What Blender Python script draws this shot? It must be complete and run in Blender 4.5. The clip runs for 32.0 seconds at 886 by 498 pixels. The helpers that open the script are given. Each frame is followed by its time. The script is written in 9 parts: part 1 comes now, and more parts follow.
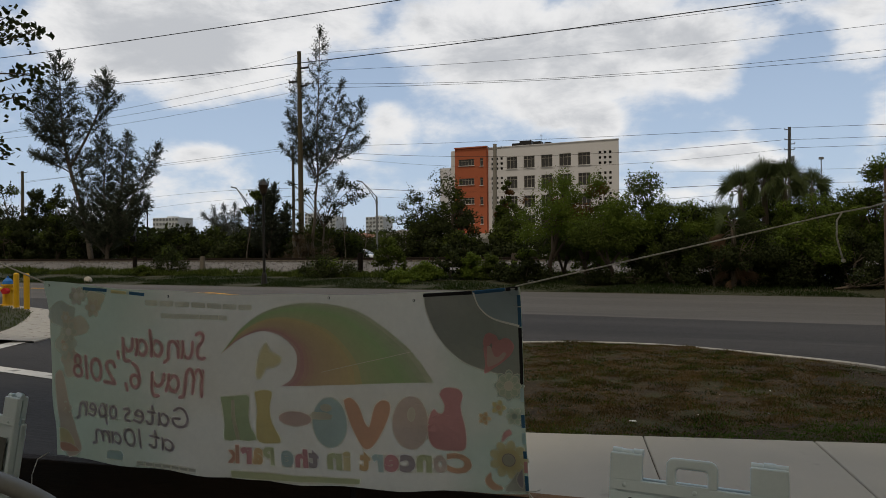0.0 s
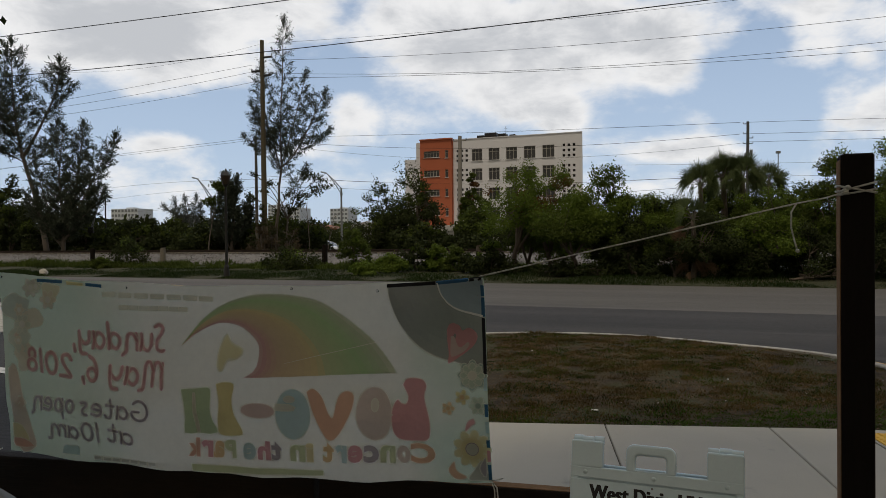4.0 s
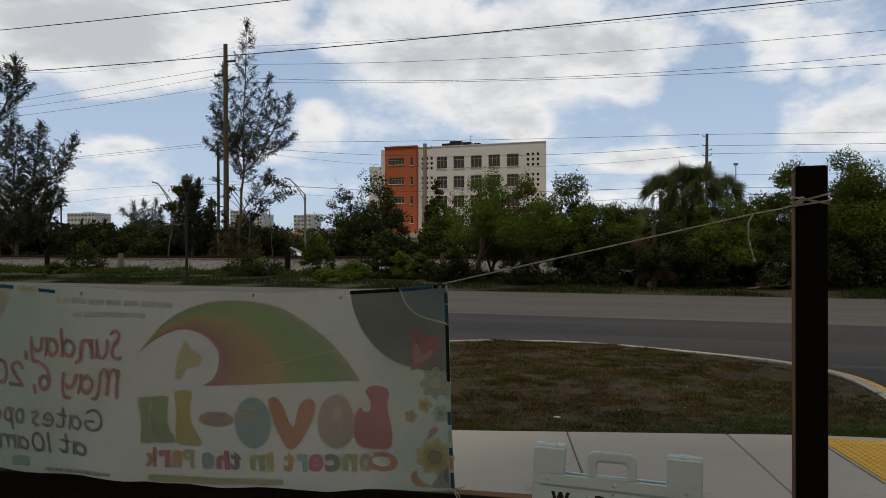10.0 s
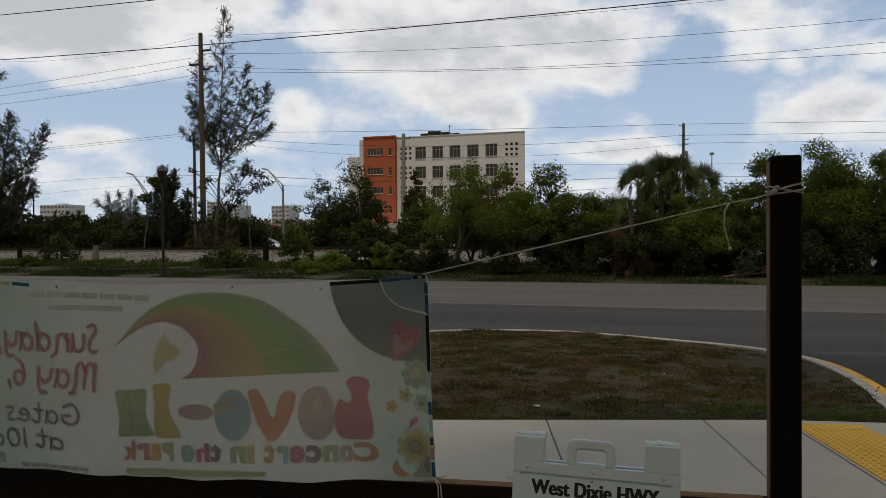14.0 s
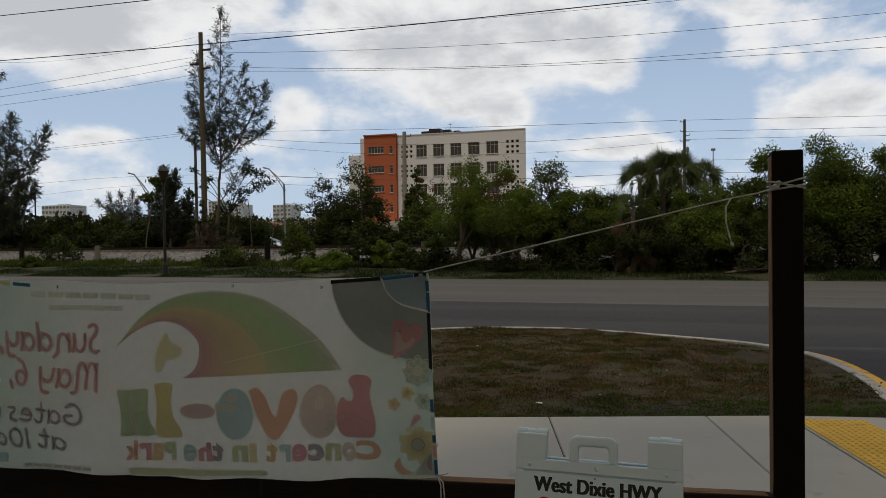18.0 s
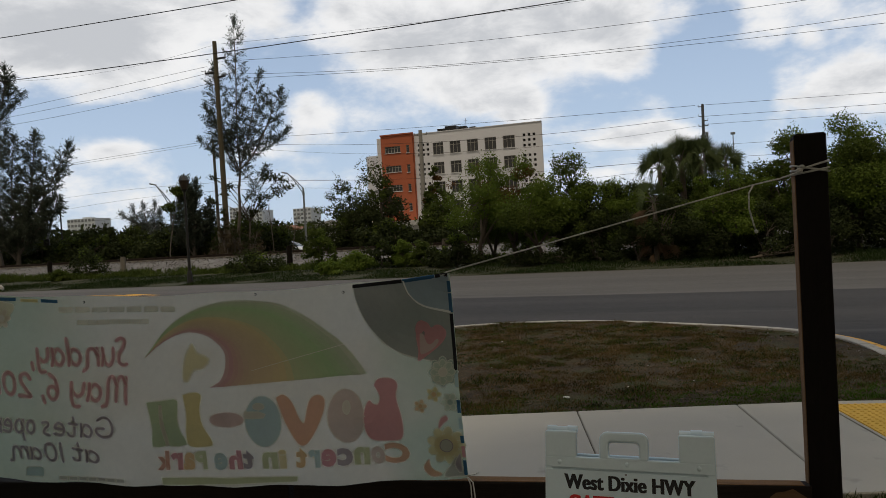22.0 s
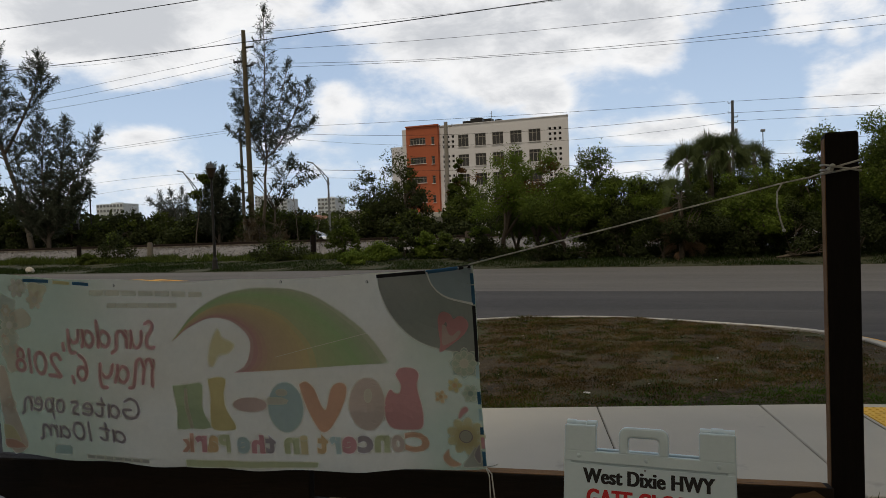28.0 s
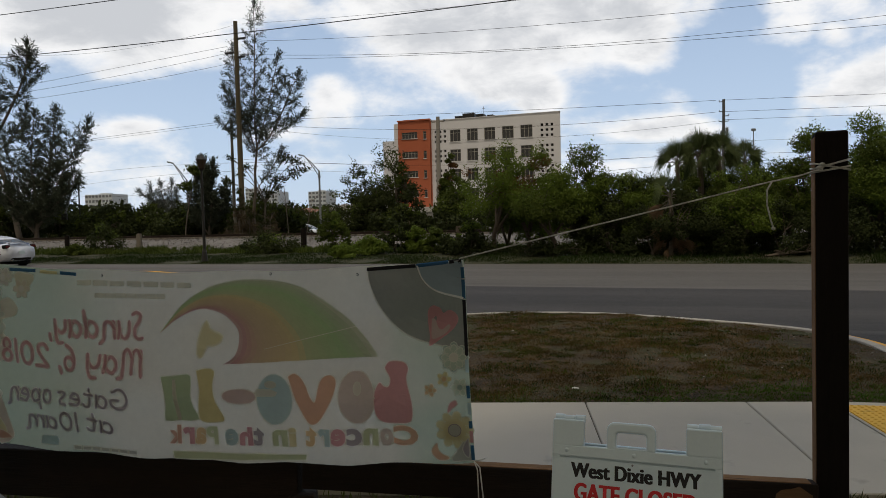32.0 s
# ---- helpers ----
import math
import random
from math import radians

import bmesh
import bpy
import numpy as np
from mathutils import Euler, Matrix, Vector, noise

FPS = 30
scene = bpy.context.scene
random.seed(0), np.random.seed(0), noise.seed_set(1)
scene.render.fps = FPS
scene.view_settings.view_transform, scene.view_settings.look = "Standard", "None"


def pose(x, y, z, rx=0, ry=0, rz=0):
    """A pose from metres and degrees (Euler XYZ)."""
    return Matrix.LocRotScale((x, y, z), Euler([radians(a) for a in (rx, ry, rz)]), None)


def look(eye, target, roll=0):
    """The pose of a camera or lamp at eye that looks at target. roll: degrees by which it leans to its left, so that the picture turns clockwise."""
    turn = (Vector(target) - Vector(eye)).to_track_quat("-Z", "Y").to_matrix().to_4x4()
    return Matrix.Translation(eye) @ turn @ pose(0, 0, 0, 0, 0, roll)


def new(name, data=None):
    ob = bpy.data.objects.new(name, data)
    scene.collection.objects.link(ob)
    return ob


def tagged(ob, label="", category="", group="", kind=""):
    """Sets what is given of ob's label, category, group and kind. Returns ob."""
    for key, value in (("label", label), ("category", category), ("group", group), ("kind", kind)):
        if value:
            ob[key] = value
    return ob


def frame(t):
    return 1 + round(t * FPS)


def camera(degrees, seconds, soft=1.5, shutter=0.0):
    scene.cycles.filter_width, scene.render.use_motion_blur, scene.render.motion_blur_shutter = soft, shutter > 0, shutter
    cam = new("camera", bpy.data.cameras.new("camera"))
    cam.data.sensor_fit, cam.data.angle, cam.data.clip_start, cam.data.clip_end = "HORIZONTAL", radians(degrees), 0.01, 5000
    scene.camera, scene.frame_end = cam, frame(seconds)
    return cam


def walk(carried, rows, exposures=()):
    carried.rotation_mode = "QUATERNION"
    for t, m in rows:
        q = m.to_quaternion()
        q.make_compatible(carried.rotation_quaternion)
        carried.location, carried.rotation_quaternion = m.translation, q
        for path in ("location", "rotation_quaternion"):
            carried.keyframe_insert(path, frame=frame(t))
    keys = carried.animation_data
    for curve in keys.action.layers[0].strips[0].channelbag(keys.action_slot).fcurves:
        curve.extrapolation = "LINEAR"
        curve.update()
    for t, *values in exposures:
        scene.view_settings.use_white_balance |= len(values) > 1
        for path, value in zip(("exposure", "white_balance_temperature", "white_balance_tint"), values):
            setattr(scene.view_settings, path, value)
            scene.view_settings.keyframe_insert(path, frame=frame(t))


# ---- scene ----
# ---------------------------------------------------------------- camera
cam = camera(63.45, 32.0, soft=0.8)
ROWS = [
    (0, -0.005, -0.005, 1.610, 90.08, 0.54, 3.12),
    (0.5, -0.007, -0.012, 1.607, 89.88, 0.64, 3.37),
    (1, -0.005, -0.006, 1.609, 89.91, 0.59, 3.17),
    (1.5, -0.001, -0.006, 1.608, 89.89, -0.29, 1.91),
    (2, -0.007, -0.010, 1.605, 90.00, -0.38, 0.08),
    (2.5, -0.001, -0.003, 1.605, 89.58, -0.16, 0.47),
    (3, -0.004, -0.003, 1.606, 89.19, 0.21, -0.05),
    (3.5, 0.001, -0.004, 1.604, 89.34, 0.29, 0.21),
    (5.5, 0.000, -0.004, 1.603, 89.46, 1.03, 0.11),
    (6, -0.001, -0.001, 1.602, 89.49, 0.96, -0.00),
    (6.5, 0.000, -0.004, 1.604, 89.52, 0.99, 0.22),
    (7, 0.003, 0.004, 1.603, 89.49, 0.88, 0.08),
    (7.5, 0.001, 0.006, 1.603, 89.37, 0.54, -0.39),
    (8, 0.002, 0.007, 1.601, 89.73, 0.40, -1.03),
    (8.5, -0.003, -0.001, 1.602, 89.68, 0.39, -1.27),
    (9, -0.001, -0.001, 1.601, 89.41, 0.13, -0.46),
    (9.5, 0.001, 0.005, 1.601, 89.70, 0.31, -1.15),
    (10, 0.002, 0.001, 1.601, 90.00, 0.09, -2.52),
    (10.5, 0.001, 0.010, 1.603, 89.70, 0.49, -4.81),
    (11, 0.001, -0.005, 1.605, 90.06, 0.40, -4.41),
    (11.5, 0.001, -0.004, 1.601, 89.68, 0.30, -4.15),
    (12, 0.002, 0.002, 1.601, 89.43, 0.29, -4.21),
    (12.5, 0.001, -0.006, 1.600, 89.28, 0.12, -4.15),
    (13, 0.003, 0.002, 1.601, 89.18, 0.18, -4.32),
    (13.5, 0.002, 0.001, 1.601, 89.23, 0.30, -4.18),
    (14, 0.000, -0.002, 1.602, 89.21, 0.42, -4.18),
    (14.5, 0.000, -0.003, 1.600, 89.14, 0.39, -4.15),
    (16.5, 0.003, 0.001, 1.601, 89.15, 0.49, -4.13),
    (17, 0.004, 0.002, 1.602, 89.14, 0.57, -4.17),
    (17.5, 0.005, 0.005, 1.600, 89.14, 0.59, -4.18),
    (18, 0.003, 0.004, 1.600, 89.04, 0.80, -4.06),
    (18.5, 0.000, 0.002, 1.605, 90.10, 0.38, -1.84),
    (19, 0.002, 0.005, 1.614, 89.17, 1.93, -1.51),
    (19.5, 0.006, 0.017, 1.618, 89.36, 2.66, -0.80),
    (20, 0.012, 0.019, 1.615, 89.19, 3.30, -2.28),
    (20.5, 0.010, 0.019, 1.613, 89.04, 3.28, -2.53),
    (21, 0.007, 0.012, 1.614, 89.12, 3.24, -2.49),
    (21.5, 0.011, 0.013, 1.614, 88.87, 3.14, -2.32),
    (22, 0.008, 0.015, 1.614, 88.85, 3.28, -2.43),
    (22.5, 0.004, 0.007, 1.612, 88.59, 3.23, -2.49),
    (23, 0.005, 0.006, 1.611, 88.38, 3.01, -3.82),
    (23.5, 0.008, 0.013, 1.612, 88.38, 3.46, -4.07),
    (24, 0.007, 0.013, 1.612, 88.45, 3.08, -4.01),
    (24.5, 0.008, 0.011, 1.611, 88.37, 2.60, -3.78),
    (25, 0.004, 0.007, 1.610, 88.10, 1.86, -3.26),
    (25.5, 0.007, 0.010, 1.610, 88.13, 2.19, -2.55),
    (26, -0.000, 0.002, 1.611, 88.28, 1.52, -2.11),
    (26.5, 0.002, 0.006, 1.614, 88.72, 1.52, -1.00),
    (28.5, 0.003, -0.000, 1.611, 88.22, 2.12, -0.62),
    (29, 0.005, 0.005, 1.609, 88.20, 1.98, -0.83),
    (29.5, 0.005, 0.004, 1.610, 88.12, 1.94, -0.84),
    (30, 0.003, 0.006, 1.610, 88.11, 1.95, -0.86),
    (30.5, 0.005, 0.008, 1.609, 88.11, 1.81, -0.99),
    (31, 0.002, 0.006, 1.610, 88.08, 1.77, -1.08),
    (31.5, 0.003, 0.004, 1.608, 88.12, 1.62, -1.07),
    (32, 0.001, 0.003, 1.608, 87.89, 1.35, -1.31),
]
walk(cam, [(t, pose(x, y, z, rx, ry, rz)) for t, x, y, z, rx, ry, rz in ROWS], [(0, -0.12), (7, -0.04), (13, -0.11), (20, -0.07), (26, 0.03), (32, 0.07)])

# ---------------------------------------------------------------- sky, sun
SUN_TURN, SUN_UP = 205.0, 71.0      # behind the camera, high, veiled by thin cloud
world = bpy.data.worlds.new("sky")
scene.world = world
world.use_nodes = True


def build_sky():
    nt = world.node_tree
    nd, ln = nt.nodes, nt.links
    nd.clear()

    def node(kind, **kw):
        n = nd.new(kind)
        for k, v in kw.items():
            n.inputs[k].default_value = v
        return n

    def op(o, a, b=0.0):
        n = nd.new("ShaderNodeMath")
        n.operation = o
        for i, v in enumerate((a, b)):
            if isinstance(v, (int, float)):
                n.inputs[i].default_value = v
            else:
                ln.new(v, n.inputs[i])
        return n.outputs[0]

    sky = nd.new("ShaderNodeTexSky")
    sky.sky_type, sky.sun_disc = "NISHITA", False
    sky.sun_elevation, sky.sun_rotation = radians(SUN_UP), radians(SUN_TURN)
    sky.dust_density, sky.air_density, sky.ozone_density = 0.5, 1.0, 2.0
    geo = nd.new("ShaderNodeTexCoord")
    sep = nd.new("ShaderNodeSeparateXYZ")
    ln.new(geo.outputs["Generated"], sep.inputs[0])
    X, Y, Z = sep.outputs
    # flatten the dome so that clouds lie in layers near the horizon
    comb = nd.new("ShaderNodeCombineXYZ")
    ln.new(X, comb.inputs[0])
    ln.new(Y, comb.inputs[1])
    ln.new(op("MULTIPLY", Z, 2.0), comb.inputs[2])
    n1 = node("ShaderNodeTexNoise", Scale=4.6, Detail=9.0, Roughness=0.56, Distortion=0.25)
    n2 = node("ShaderNodeTexNoise", Scale=16.0, Detail=7.0, Roughness=0.6)
    for n in (n1, n2):
        ln.new(comb.outputs[0], n.inputs["Vector"])
    field = op("ADD", op("MULTIPLY", n1.outputs["Fac"], 0.85), op("MULTIPLY", n2.outputs["Fac"], 0.30))
    # the day's cloud masses, as bearings from the gate: across, up, half-width, half-height, weight
    for a, e, w, h, k in CLOUDS:
        da = op("DIVIDE", op("SUBTRACT", op("DIVIDE", X, op("MAXIMUM", Y, 0.05)), a), w)
        de = op("DIVIDE", op("SUBTRACT", op("DIVIDE", Z, op("MAXIMUM", Y, 0.05)), e), h)
        r = op("SQRT", op("ADD", op("MULTIPLY", da, da), op("MULTIPLY", de, de)))
        bump = op("MULTIPLY", op("MAXIMUM", op("SUBTRACT", 1.0, r), 0.0), k)
        field = op("ADD", field, bump)
    ramp = nd.new("ShaderNodeMapRange")
    ramp.interpolation_type = "SMOOTHSTEP"
    ln.new(field, ramp.inputs["Value"])
    ramp.inputs["From Min"].default_value, ramp.inputs["From Max"].default_value = 0.54, 0.76
    thick = nd.new("ShaderNodeMapRange")
    thick.interpolation_type = "SMOOTHSTEP"
    n3 = node("ShaderNodeTexNoise", Scale=8.5, Detail=8.0, Roughness=0.62, Distortion=0.4)
    ln.new(comb.outputs[0], n3.inputs["Vector"])
    ln.new(op("ADD", field, op("MULTIPLY", op("SUBTRACT", n3.outputs["Fac"], 0.5), 0.85)), thick.inputs["Value"])
    thick.inputs["From Min"].default_value, thick.inputs["From Max"].default_value = 0.66, 1.06
    tone = nd.new("ShaderNodeMix")
    tone.data_type = "RGBA"
    ln.new(thick.outputs["Result"], tone.inputs[0])
    tone.inputs[6].default_value, tone.inputs[7].default_value = (9.5, 9.5, 9.55, 1), (6.0, 6.2, 6.55, 1)
    # haze whitens the sky towards the horizon
    haze = nd.new("ShaderNodeMapRange")
    ln.new(Z, haze.inputs["Value"])
    for k, v in (("From Min", 0.0), ("From Max", 0.30), ("To Min", 0.85), ("To Max", 0.50)):
        haze.inputs[k].default_value = v
    hz = nd.new("ShaderNodeMix")
    hz.data_type = "RGBA"
    ln.new(haze.outputs["Result"], hz.inputs[0])
    ln.new(sky.outputs["Color"], hz.inputs[6])
    hz.inputs[7].default_value = (5.6, 6.9, 8.9, 1)
    mix = nd.new("ShaderNodeMix")
    mix.data_type = "RGBA"
    ln.new(ramp.outputs["Result"], mix.inputs[0])
    ln.new(hz.outputs[2], mix.inputs[6])
    ln.new(tone.outputs[2], mix.inputs[7])
    # unseen sky behind the gate: a warm-grey deck added to dim the foreground
    dot = nd.new("ShaderNodeVectorMath")
    dot.operation = "DOT_PRODUCT"
    ln.new(geo.outputs["Generated"], dot.inputs[0])
    dot.inputs[1].default_value = (0.0, 0.94, 0.34)
    veil = nd.new("ShaderNodeMapRange")
    veil.interpolation_type = "SMOOTHSTEP"
    ln.new(dot.outputs["Value"], veil.inputs["Value"])
    for k, v in (("From Min", 0.1), ("From Max", 0.75), ("To Min", 1.0), ("To Max", 0.0)):
        veil.inputs[k].default_value = v
    added_deck = nd.new("ShaderNodeMix")
    added_deck.data_type = "RGBA"
    ln.new(n1.outputs["Fac"], added_deck.inputs[0])
    added_deck.inputs[6].default_value, added_deck.inputs[7].default_value = (3.2, 2.75, 2.15, 1), (4.4, 3.85, 3.05, 1)
    shut = nd.new("ShaderNodeMix")
    shut.data_type = "RGBA"
    ln.new(veil.outputs["Result"], shut.inputs[0])
    ln.new(mix.outputs[2], shut.inputs[6])
    ln.new(added_deck.outputs[2], shut.inputs[7])
    bg = node("ShaderNodeBackground", Strength=0.095)
    ln.new(shut.outputs[2], bg.inputs["Color"])
    out = nd.new("ShaderNodeOutputWorld")
    ln.new(bg.outputs[0], out.inputs[0])


CLOUDS = (
    (0.111, 0.277, 0.260, 0.110, 0.30),
    (0.126, 0.183, 0.087, 0.039, 0.20),
    (0.166, 0.175, 0.043, 0.033, 0.16),
    (0.316, 0.248, 0.055, 0.051, 0.22),
    (-0.053, 0.284, 0.095, 0.071, 0.14),
    (-0.420, 0.305, 0.290, 0.110, 0.58),
    (-0.132, 0.171, 0.049, 0.047, 0.30),
    (-0.411, 0.142, 0.075, 0.027, 0.24),
    (-0.216, 0.132, 0.071, 0.024, 0.14),
    (0.630, 0.181, 0.126, 0.063, 0.30),
    (0.503, 0.314, 0.118, 0.035, 0.20),
    (0.336, 0.124, 0.110, 0.024, 0.20),
    (0.604, 0.291, 0.260, 0.120, 0.10),
    (0.716, 0.267, 0.047, 0.032, 0.16),
    (0.579, 0.250, 0.032, 0.020, 0.14),
    (-0.300, 0.074, 0.205, 0.032, 0.14),
    (0.246, 0.072, 0.237, 0.032, 0.10),
    (0.440, 0.192, 0.095, 0.087, -0.26),
    (-0.314, 0.185, 0.150, 0.043, -0.22),
    (-0.040, 0.112, 0.071, 0.039, -0.14),
    (-0.208, 0.220, 0.055, 0.047, -0.16),
    (0.444, 0.289, 0.047, 0.047, -0.14),
    (0.562, 0.298, 0.047, 0.047, -0.10),
)
build_sky()

sun = new("sun", bpy.data.lights.new("sun", "SUN"))
sun.data.energy, sun.data.angle, sun.data.color = 1.5, radians(10), (1.0, 0.87, 0.68)
ta, tu = radians(SUN_TURN), radians(SUN_UP)
sun.matrix_world = look((math.sin(ta) * math.cos(tu) * 90, math.cos(ta) * math.cos(tu) * 90, math.sin(tu) * 90), (0, 0, 0))


# ---------------------------------------------------------------- materials
def surf(name, c1, c2, scale=4.0, fine=40.0, rough=0.8, bump=0.2, metallic=0.0, spread=0.5, per_piece=0.0, spec=0.3, stretch=(1, 1, 1), dirt=None, through_light=0.0, island=False, turn=0.0):
    """A worn two-tone surface: broad patches, fine grain, relief; pieces may differ from one another."""
    m = bpy.data.materials.new(name)
    m.use_nodes = True
    nt = m.node_tree
    nd, ln = nt.nodes, nt.links
    bsdf = nd["Principled BSDF"]
    co = nd.new("ShaderNodeTexCoord")
    mp = nd.new("ShaderNodeMapping")
    mp.inputs["Scale"].default_value = stretch
    mp.vector_type = "TEXTURE" if turn else "POINT"
    if turn:
        mp.inputs["Rotation"].default_value = (0, 0, radians(turn))
        mp.inputs["Scale"].default_value = tuple(1 / v for v in stretch)
    ln.new(co.outputs["Object"], mp.inputs["Vector"])
    vec = mp.outputs[0]
    big = nd.new("ShaderNodeTexNoise")
    big.inputs["Scale"].default_value, big.inputs["Detail"].default_value, big.inputs["Roughness"].default_value = scale, 6, 0.6
    small = nd.new("ShaderNodeTexNoise")
    small.inputs["Scale"].default_value, small.inputs["Detail"].default_value, small.inputs["Roughness"].default_value = fine, 5, 0.7
    for n in (big, small):
        ln.new(vec, n.inputs["Vector"])
    add = nd.new("ShaderNodeMath")
    add.operation = "MULTIPLY_ADD"
    ln.new(small.outputs["Fac"], add.inputs[0])
    add.inputs[1].default_value = 0.55
    half = nd.new("ShaderNodeMath")
    half.operation = "MULTIPLY"
    ln.new(big.outputs["Fac"], half.inputs[0])
    half.inputs[1].default_value = 0.55
    ln.new(half.outputs[0], add.inputs[2])
    rng = nd.new("ShaderNodeMapRange")
    ln.new(add.outputs[0], rng.inputs["Value"])
    rng.inputs["From Min"].default_value, rng.inputs["From Max"].default_value = 0.55 - spread / 2, 0.55 + spread / 2
    mix = nd.new("ShaderNodeMix")
    mix.data_type = "RGBA"
    ln.new(rng.outputs["Result"], mix.inputs[0])
    mix.inputs[6].default_value, mix.inputs[7].default_value = (*c1, 1), (*c2, 1)
    col = mix.outputs[2]
    if dirt:
        dn = nd.new("ShaderNodeTexNoise")
        dn.inputs["Scale"].default_value, dn.inputs["Detail"].default_value = dirt[1], 4
        ln.new(vec, dn.inputs["Vector"])
        dr = nd.new("ShaderNodeMapRange")
        ln.new(dn.outputs["Fac"], dr.inputs["Value"])
        dr.inputs["From Min"].default_value, dr.inputs["From Max"].default_value = dirt[2], dirt[2] + 0.12
        dm = nd.new("ShaderNodeMix")
        dm.data_type = "RGBA"
        ln.new(dr.outputs["Result"], dm.inputs[0])
        ln.new(col, dm.inputs[6])
        dm.inputs[7].default_value = (*dirt[0], 1)
        col = dm.outputs[2]
    if per_piece:
        if island:
            src = nd.new("ShaderNodeNewGeometry").outputs["Random Per Island"]
        else:
            src = nd.new("ShaderNodeObjectInfo").outputs["Random"]
        hs = nd.new("ShaderNodeHueSaturation")
        pr = nd.new("ShaderNodeMapRange")
        ln.new(src, pr.inputs["Value"])
        pr.inputs["To Min"].default_value, pr.inputs["To Max"].default_value = 1 - per_piece, 1 + per_piece
        ln.new(pr.outputs["Result"], hs.inputs["Value"])
        ln.new(col, hs.inputs["Color"])
        col = hs.outputs[0]
    ln.new(col, bsdf.inputs["Base Color"])
    bsdf.inputs["Roughness"].default_value, bsdf.inputs["Metallic"].default_value = rough, metallic
    bsdf.inputs["Specular IOR Level"].default_value = spec
    if bump:
        bp = nd.new("ShaderNodeBump")
        bp.inputs["Strength"].default_value, bp.inputs["Distance"].default_value = bump, 0.02
        ln.new(small.outputs["Fac"], bp.inputs["Height"])
        ln.new(bp.outputs[0], bsdf.inputs["Normal"])
    if through_light:
        tr = nd.new("ShaderNodeBsdfTranslucent")
        ln.new(col, tr.inputs["Color"])
        ms = nd.new("ShaderNodeMixShader")
        ms.inputs[0].default_value = through_light
        ln.new(bsdf.outputs[0], ms.inputs[1])
        ln.new(tr.outputs[0], ms.inputs[2])
        ln.new(ms.outputs[0], nd["Material Output"].inputs[0])
    return m


def leaf(name, c1, c2, spread=0.35, light=0.35):
    return surf(name, c1, c2, 0.9, 3.0, rough=0.75, bump=0.0, per_piece=0.12, island=True, through_light=light, spread=spread, spec=0.12)


ASPHALT = surf("worn_asphalt", (0.066, 0.0615, 0.056), (0.112, 0.105, 0.096), 0.55, 30, 0.85, 0.35, stretch=(0.06, 1, 1), turn=-22.8, spread=0.25, dirt=((0.070, 0.066, 0.061), 0.9, 0.60))
ASPHALT_DARK = surf("dark_asphalt", (0.021, 0.0192, 0.0176), (0.050, 0.046, 0.042), 0.6, 30, 0.8, 0.4, stretch=(0.10, 1, 1), turn=-20.0, spread=0.26, dirt=((0.085, 0.080, 0.073), 0.7, 0.62))
CONCRETE = surf("concrete", (0.395, 0.37, 0.312), (0.49, 0.46, 0.39), 1.2, 90, 0.9, 0.12, per_piece=0.03, dirt=((0.30, 0.28, 0.25), 3.0, 0.64))
CURB = surf("curb_concrete", (0.27, 0.26, 0.235), (0.48, 0.46, 0.42), 3.0, 60, 0.9, 0.25, dirt=((0.16, 0.14, 0.11), 5.0, 0.58))
SOIL = surf("dry_soil", (0.010, 0.0074, 0.0030), (0.076, 0.053, 0.022), 4.6, 26, 0.95, 1.0, spread=0.32, dirt=((0.040, 0.042, 0.013), 1.3, 0.50))
VERGE = surf("verge_ground", (0.018, 0.026, 0.009), (0.060, 0.056, 0.032), 0.35, 9, 0.95, 0.6)
BALLAST = surf("ballast", (0.085, 0.08, 0.077), (0.215, 0.207, 0.20), 0.6, 7.0, 0.95, 0.9, spread=0.35)
STONE = surf("track_stone", (0.12, 0.115, 0.11), (0.26, 0.25, 0.24), 3, 12, 0.95, 0.4, per_piece=0.22, island=True)
RUST = surf("rusty_steel", (0.020, 0.015, 0.012), (0.052, 0.038, 0.030), 2, 30, 0.75, 0.3, metallic=0.4)
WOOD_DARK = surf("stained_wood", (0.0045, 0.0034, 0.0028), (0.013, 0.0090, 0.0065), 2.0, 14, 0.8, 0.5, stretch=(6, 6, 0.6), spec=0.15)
WOOD_RAIL = surf("rail_wood", (0.006, 0.004, 0.0026), (0.022, 0.013, 0.007), 2.0, 14, 0.85, 0.5, stretch=(0.6, 6, 6), dirt=((0.10, 0.055, 0.028), 1.1, 0.66))
# worn brown, made lighter to carry sky light on post side and rail top
WOOD_WORN_LIT = surf("lit_worn_wood", (0.11, 0.056, 0.020), (0.29, 0.155, 0.060), 2.0, 16, 0.85, 0.4, stretch=(1, 6, 1), dirt=((0.03, 0.018, 0.010), 4.0, 0.60))
POLE_WOOD = surf("pole_wood", (0.062, 0.055, 0.036), (0.135, 0.118, 0.080), 0.5, 9, 0.9, 0.5, stretch=(5, 5, 0.25))
POST_OLD = surf("old_post_wood", (0.10, 0.09, 0.075), (0.24, 0.22, 0.19), 1.5, 14, 0.95, 0.5, stretch=(4, 4, 0.4))
POLE_GREY = surf("silvered_pole_wood", (0.095, 0.092, 0.078), (0.17, 0.162, 0.140), 0.5, 9, 0.9, 0.5, stretch=(5, 5, 0.25))
SLATE_POLE = surf("weathered_grey_pole", (0.075, 0.080, 0.088), (0.13, 0.135, 0.145), 0.8, 20, 0.85, 0.2)
CONC_POLE = surf("pole_concrete", (0.22, 0.21, 0.20), (0.34, 0.33, 0.31), 0.8, 20, 0.9, 0.2)
